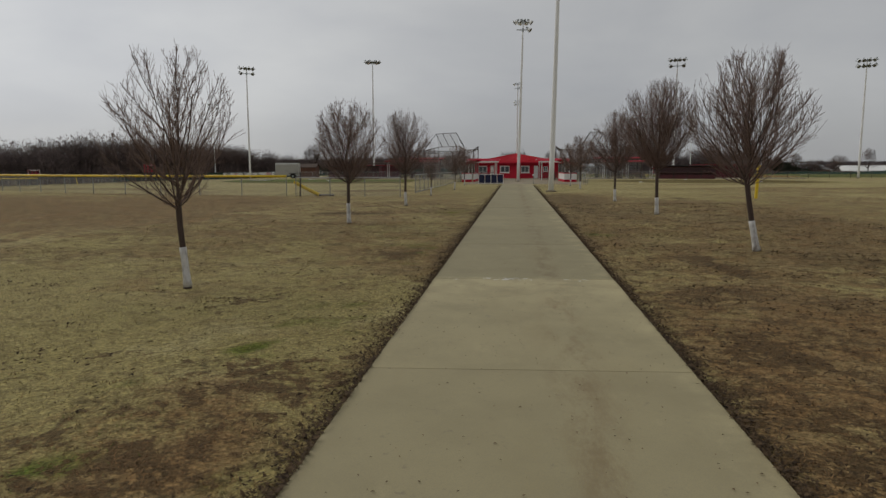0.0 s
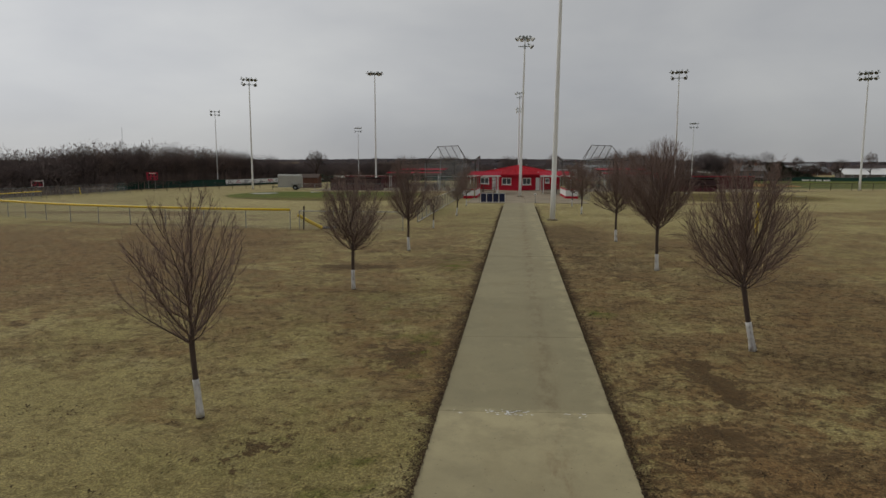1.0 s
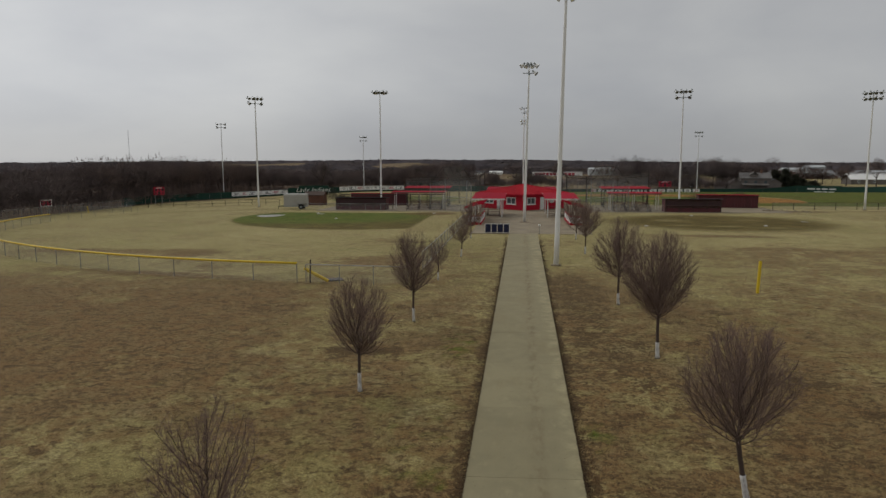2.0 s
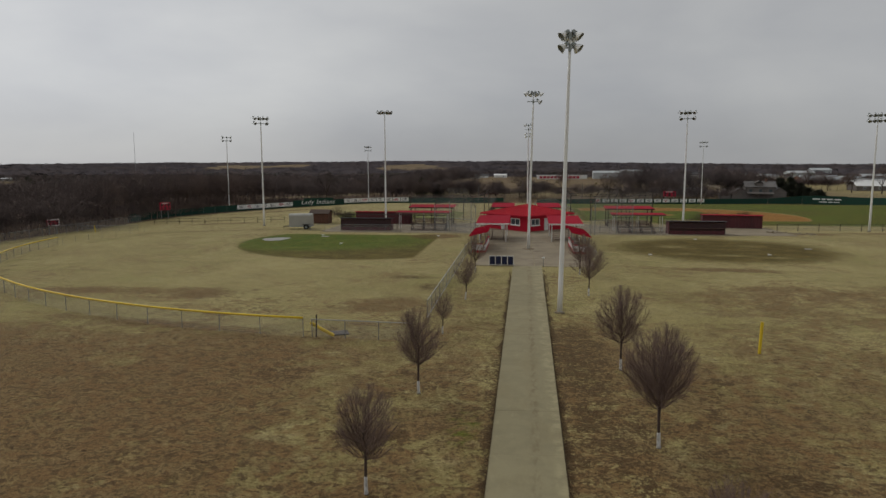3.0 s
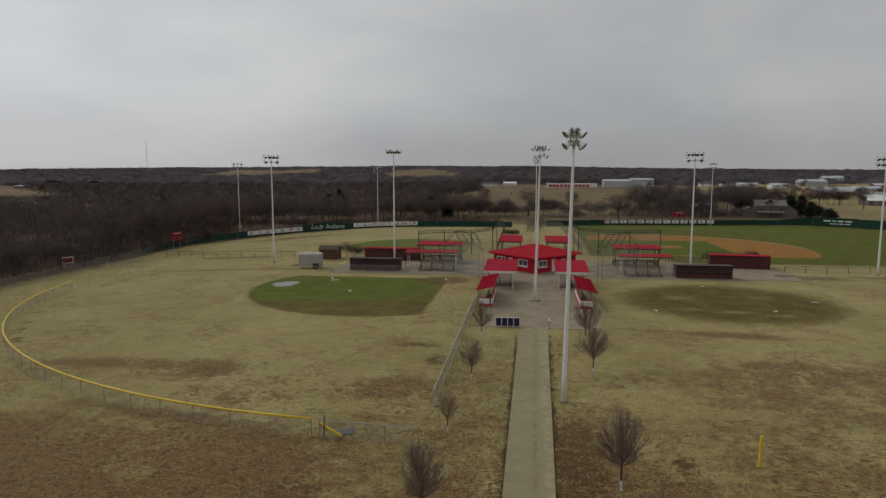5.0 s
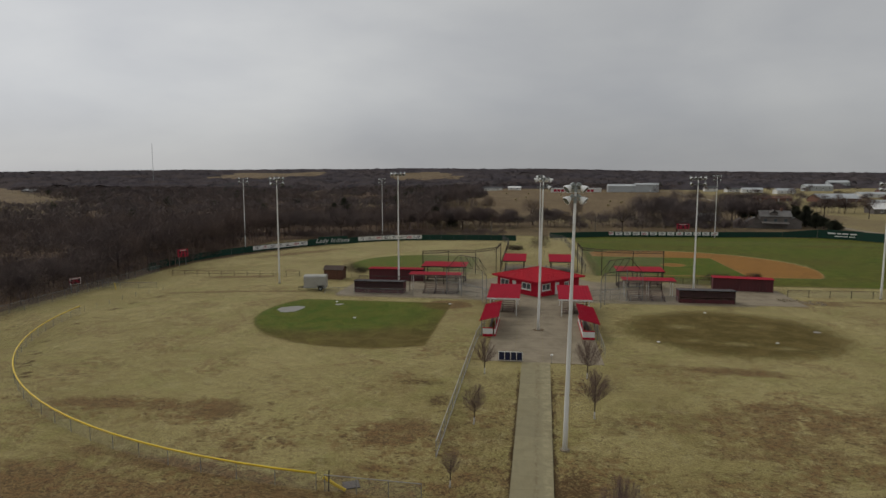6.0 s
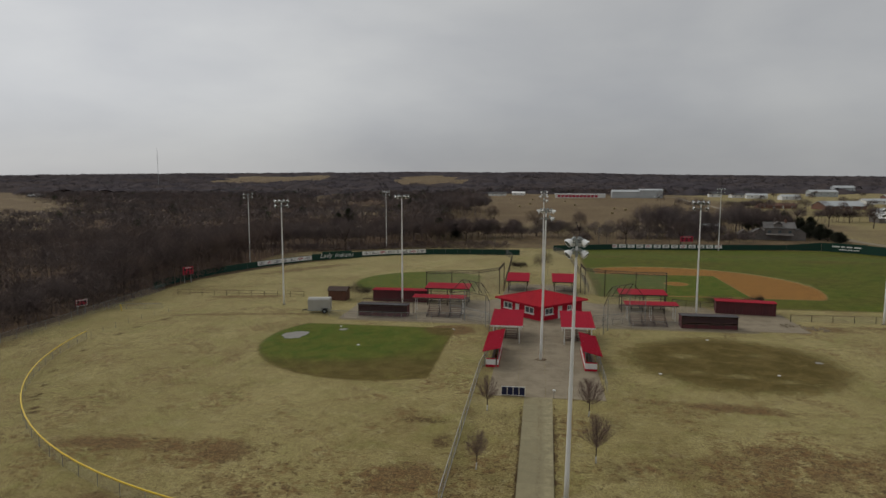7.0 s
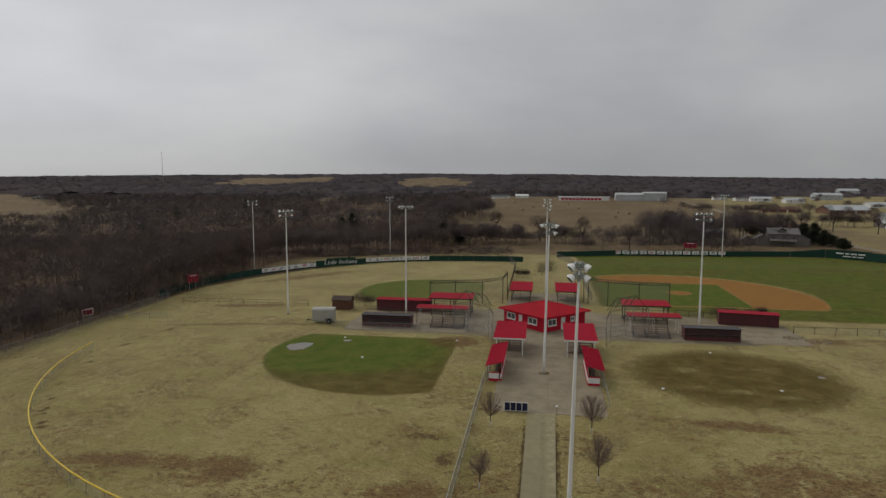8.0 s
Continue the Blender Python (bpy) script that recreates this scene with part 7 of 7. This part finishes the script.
mast = thing("radio_mast", "thin guyed radio mast on the horizon", "mast", at=pose(-675.5, 1076, ground_at(-675.5, 1076)))
part("lattice", Shape().tube([(0, 0, -1), (0, 0, 73.5 - ground_at(-675.5, 1076))], [0.36, 0.26], 5), HOUSING, mast)
for x, y, h in ((6, 305, 9), (24, 262, 7.5), (-14, 213, 6), (150, 470, 9)):
    p = thing("utility_pole", "weathered wooden utility pole", "utility pole", "utility poles", at=pose(x, y, ground_at(x, y)))
    part("pole", Shape().tube([(0, 0, -0.5), (0, 0, h)], [0.14, 0.1], 8), OLD_WOOD, p)
low = thing("farm_trailer", "long low brown farm trailer standing in the brush", "trailer", at=pose(-16, 318, ground_at(-16, 318)))
part("bed", Shape().box(-5, 5, -1.2, 1.2, 0.8, 1.3).box(-5, 5, -1.25, -1.2, 1.3, 2.2), SHED_BROWN, low)
for u in (-3.5, 3.5):
    part("wheel", Shape().tube([(u, -1.2, 0.45), (u, -0.9, 0.45)], 0.45, 12), RUBBER, low)


# ------------------------------------------------------------------ turf close by
def turf(n, box, size, seed, keep=None, lean=0.8):
    """Single grass blades as slim triangles."""
    r = np.random.RandomState(seed)
    y = box[2] + (box[3] - box[2]) * r.uniform(0, 1, n) ** 1.7
    x = r.uniform(box[0], box[1], n)
    left, right = walk_edges(y)
    ok = (x < left - 0.02) | (x > right + 0.02)
    if keep is not None:
        ok &= keep(x, y) > r.uniform(0, 1, n)
    x, y = x[ok], y[ok]
    n = len(x)
    z = 0.012 * swell(x, y, 1.3, 21) + 0.02 * swell(x, y, 5.0, 22)
    lft, rgt = walk_edges(y)
    z = terrain(x, y) + z * np.clip(np.maximum(lft - x, x - rgt), 0, 1) - 0.012
    a = r.uniform(0, 6.3, n)
    ln = size * r.uniform(0.5, 1.5, n)
    t = r.uniform(0.15, lean, n)
    w = size * 0.085 * r.uniform(0.7, 1.3, n)
    p = np.c_[x, y, z]
    s = np.c_[-np.sin(a), np.cos(a), 0 * a] * w[:, None]
    d = np.c_[np.cos(a) * np.sqrt(1 - t * t), np.sin(a) * np.sqrt(1 - t * t), t] * ln[:, None]
    v = np.stack([p - s, p + s, p + d], 1).reshape(-1, 3)
    return v, np.arange(3 * n).reshape(-1, 3)


def weeds(x, y):
    w = 0
    for cx, cy, rx, ry in ((-2.35, 5.7, 0.45, 0.55), (-2.55, 3.3, 0.36, 0.34), (-2.7, 3.85, 0.26, 0.26), (-2.4, 7.4, 0.5, 0.6), (-2.3, 25.5, 1.0, 2.6), (2.3, 16.8, 0.6, 1.0)):
        w = np.maximum(w, ellipse(x, y, cx, cy, rx, ry))
    return w * np.clip(0.45 + 0.75 * swell(x, y, 0.7, 72) + 0.4 * swell(x, y, 0.23, 73), 0, 1)


def drift(x, y):
    left, right = walk_edges(y)
    w = np.maximum(np.exp(-((x - left + 0.06) / 0.09) ** 2), np.exp(-((x - right - 0.07) / 0.11) ** 2)) * (0.4 + 0.4 * swell(x, y, 4, 11))
    for cx, cy, rx, ry in ((3.6, 11.6, 0.4, 1.8), (2.4, 5.9, 1.0, 1.4), (3.6, 7.2, 1.2, 1.0), (-2.2, 12.6, 0.7, 1.1), (-2.1, 3.2, 0.4, 0.36), (-2.25, 4.6, 0.45, 0.45), (1.9, 3.0, 0.5, 1.0)):
        w = np.maximum(w, 0.8 * ellipse(x, y, cx, cy, rx, ry))
    return np.maximum(w, 0.03)


def dead(x, y):
    za, _ = make_zones(x, y)
    return np.clip(1.5 * za[:, 3] + 0.8 * za[:, 0] - 0.12 + 0.42 * swell(x, y, 1.7, 33) + 0.4 * swell(x, y, 0.55, 34), 0, 1)


def alive(x, y):
    return 1 - dead(x, y)


stuff("grass", turf(300000, (-11, 10, 1.6, 20), 0.038, 51, alive), BLADES, "short dormant tan grass", "grass")
stuff("grass", turf(300000, (-11, 10, 1.6, 20), 0.036, 54, dead), BROWN_BLADES, "short dead brown grass", "grass")
stuff("grass", turf(90000, (-8, 8, 1.6, 30), 0.034, 52, weeds), GREEN_BLADES, "small green weedy patches in the grass", "grass")
stuff("leaf_litter", turf(120000, (-7, 8, 1.6, 45), 0.035, 53, drift, 0.5), LEAVES, "dead brown leaves and trimmings along the walkway", "leaf litter")


def edging(n, seed):
    """Matted dark trimmings lying against both edges of the walk."""
    r = np.random.RandomState(seed)
    y = -6.0 + 69.5 * r.uniform(0, 1, n) ** 1.6
    left, right = walk_edges(y)
    west = r.uniform(0, 1, n) < 0.5
    thick = 0.022 + 0.038 * (1 + swell(y * 1.0, np.where(west, 0.0, 50.0), 2.3, 41)) + 0.030 * (1 + swell(y, np.where(west, 9.0, 77.0), 0.7, 42))
    off = r.exponential(1.0, n) * thick - 0.012
    x = np.where(west, left - off, right + off)
    a, s = r.uniform(0, 6.3, n), r.uniform(0.012, 0.034, n)
    p = np.c_[x, y, terrain(x, y) + r.uniform(0.0, 0.045, n) * np.exp(-np.abs(off) / 0.12) + np.where(off < 0, 0.036, 0.0)]
    u, v = np.c_[np.cos(a), np.sin(a), r.uniform(-0.3, 0.8, n)] * s[:, None], np.c_[-np.sin(a), np.cos(a), 0 * a] * (0.45 * s)[:, None]
    q = np.stack([p - v, p + v, p + u], 1).reshape(-1, 3)
    return q, np.arange(3 * n).reshape(-1, 3)


stuff("leaf_litter", edging(70000, 62), EDGE_LEAVES, "dark matted litter against the walkway edges", "leaf litter")


def flecks(n, seed):
    """Flakes of white paint left along one joint."""
    r = np.random.RandomState(seed)
    x = np.concatenate([r.normal(-0.05, 0.16, n), r.uniform(-0.9, 1.2, n // 4)])
    y = 9.60 + r.uniform(-0.16, 0.06, len(x))
    a, s = r.uniform(0, 6.3, len(x)), r.uniform(0.008, 0.05, len(x))
    p = np.c_[x, y, np.full(len(x), 0.0395)]
    u, v = np.c_[np.cos(a), np.sin(a) * 0.5, 0 * a] * s[:, None], np.c_[-np.sin(a), np.cos(a) * 0.5, 0 * a] * (0.5 * s)[:, None]
    q = np.stack([p - u, p - v, p + u, p + v], 1).reshape(-1, 3)
    return q, np.arange(4 * len(x)).reshape(-1, 4)


stuff("paint_flecks", flecks(46, 63), WHITE, "old white paint flecks along a walkway joint", "paint")


def crumbs(n, seed):
    """Loose bits of leaf lying on the concrete."""
    r = np.random.RandomState(seed)
    y = 1.8 + 20 * r.uniform(0, 1, n) ** 1.6
    left, right = walk_edges(y)
    x = left + (right - left) * r.uniform(0.01, 0.99, n)
    a, s = r.uniform(0, 6.3, n), r.uniform(0.004, 0.014, n)
    p = np.c_[x, y, np.full(n, 0.040)]
    u, v = np.c_[np.cos(a), np.sin(a), 0 * a] * s[:, None], np.c_[-np.sin(a), np.cos(a), 0 * a] * (0.5 * s)[:, None]
    up = np.c_[0 * a, 0 * a, s * r.uniform(0.1, 0.7, n)]
    q = np.stack([p - u, p - v + up, p + u, p + v + up], 1).reshape(-1, 3)
    return q, np.arange(4 * n).reshape(-1, 4)


stuff("leaf_crumbs", crumbs(760, 61), LEAVES, "scattered bits of dead leaf on the concrete", "leaf litter")


def soil_ring(x, y, rad, seed):
    """Bare dark soil where the mast goes through the plaza."""
    r = random.Random(seed)
    ring = [(x + rad * r.uniform(0.6, 1.15) * math.cos(a), y + rad * r.uniform(0.5, 1.0) * math.sin(a)) for a in np.linspace(0, 2 * math.pi, 15)[:-1]]
    tagged(part("soil", Shape().slab(ring, 0.0, 0.042), LEAVES), "dark bare soil round the pole's foot", "soil", kind="structure")


soil_ring(1.0, 85.6, 0.85, 5)


def scraps(n, seed):
    """Dead leaves and torn tufts lying in loose groups on the grass."""
    r = np.random.RandomState(seed)
    x, y = r.uniform(-11, 11, n), 1.8 + 30 * r.uniform(0, 1, n) ** 1.5
    left, right = walk_edges(y)
    group = 0.5 * swell(x, y, 2.6, 74) + 0.5 * swell(x, y, 0.8, 75) + 0.34 * (x > 0)
    ok = ((x < left - 0.05) | (x > right + 0.05)) & (group > r.uniform(0.05, 0.75, n))
    x, y = x[ok], y[ok]
    n = len(x)
    a, s = r.uniform(0, 6.3, n), r.uniform(0.009, 0.030, n) * (1 + 0.016 * y)
    p = np.c_[x, y, terrain(x, y) + r.uniform(0.012, 0.034, n)]
    u, v = np.c_[np.cos(a), np.sin(a), r.uniform(-0.3, 0.5, n)] * s[:, None], np.c_[-np.sin(a), np.cos(a), 0 * a] * (0.5 * s)[:, None]
    up = np.c_[0 * a, 0 * a, s * r.uniform(0.1, 0.6, n)]
    q = np.stack([p - u, p - v + up, p + u, p + v + up], 1).reshape(-1, 3)
    return q, np.arange(4 * n).reshape(-1, 4)


stuff("leaf_litter", scraps(60000, 64), EDGE_LEAVES, "dark dead leaves scattered in the grass", "leaf litter")
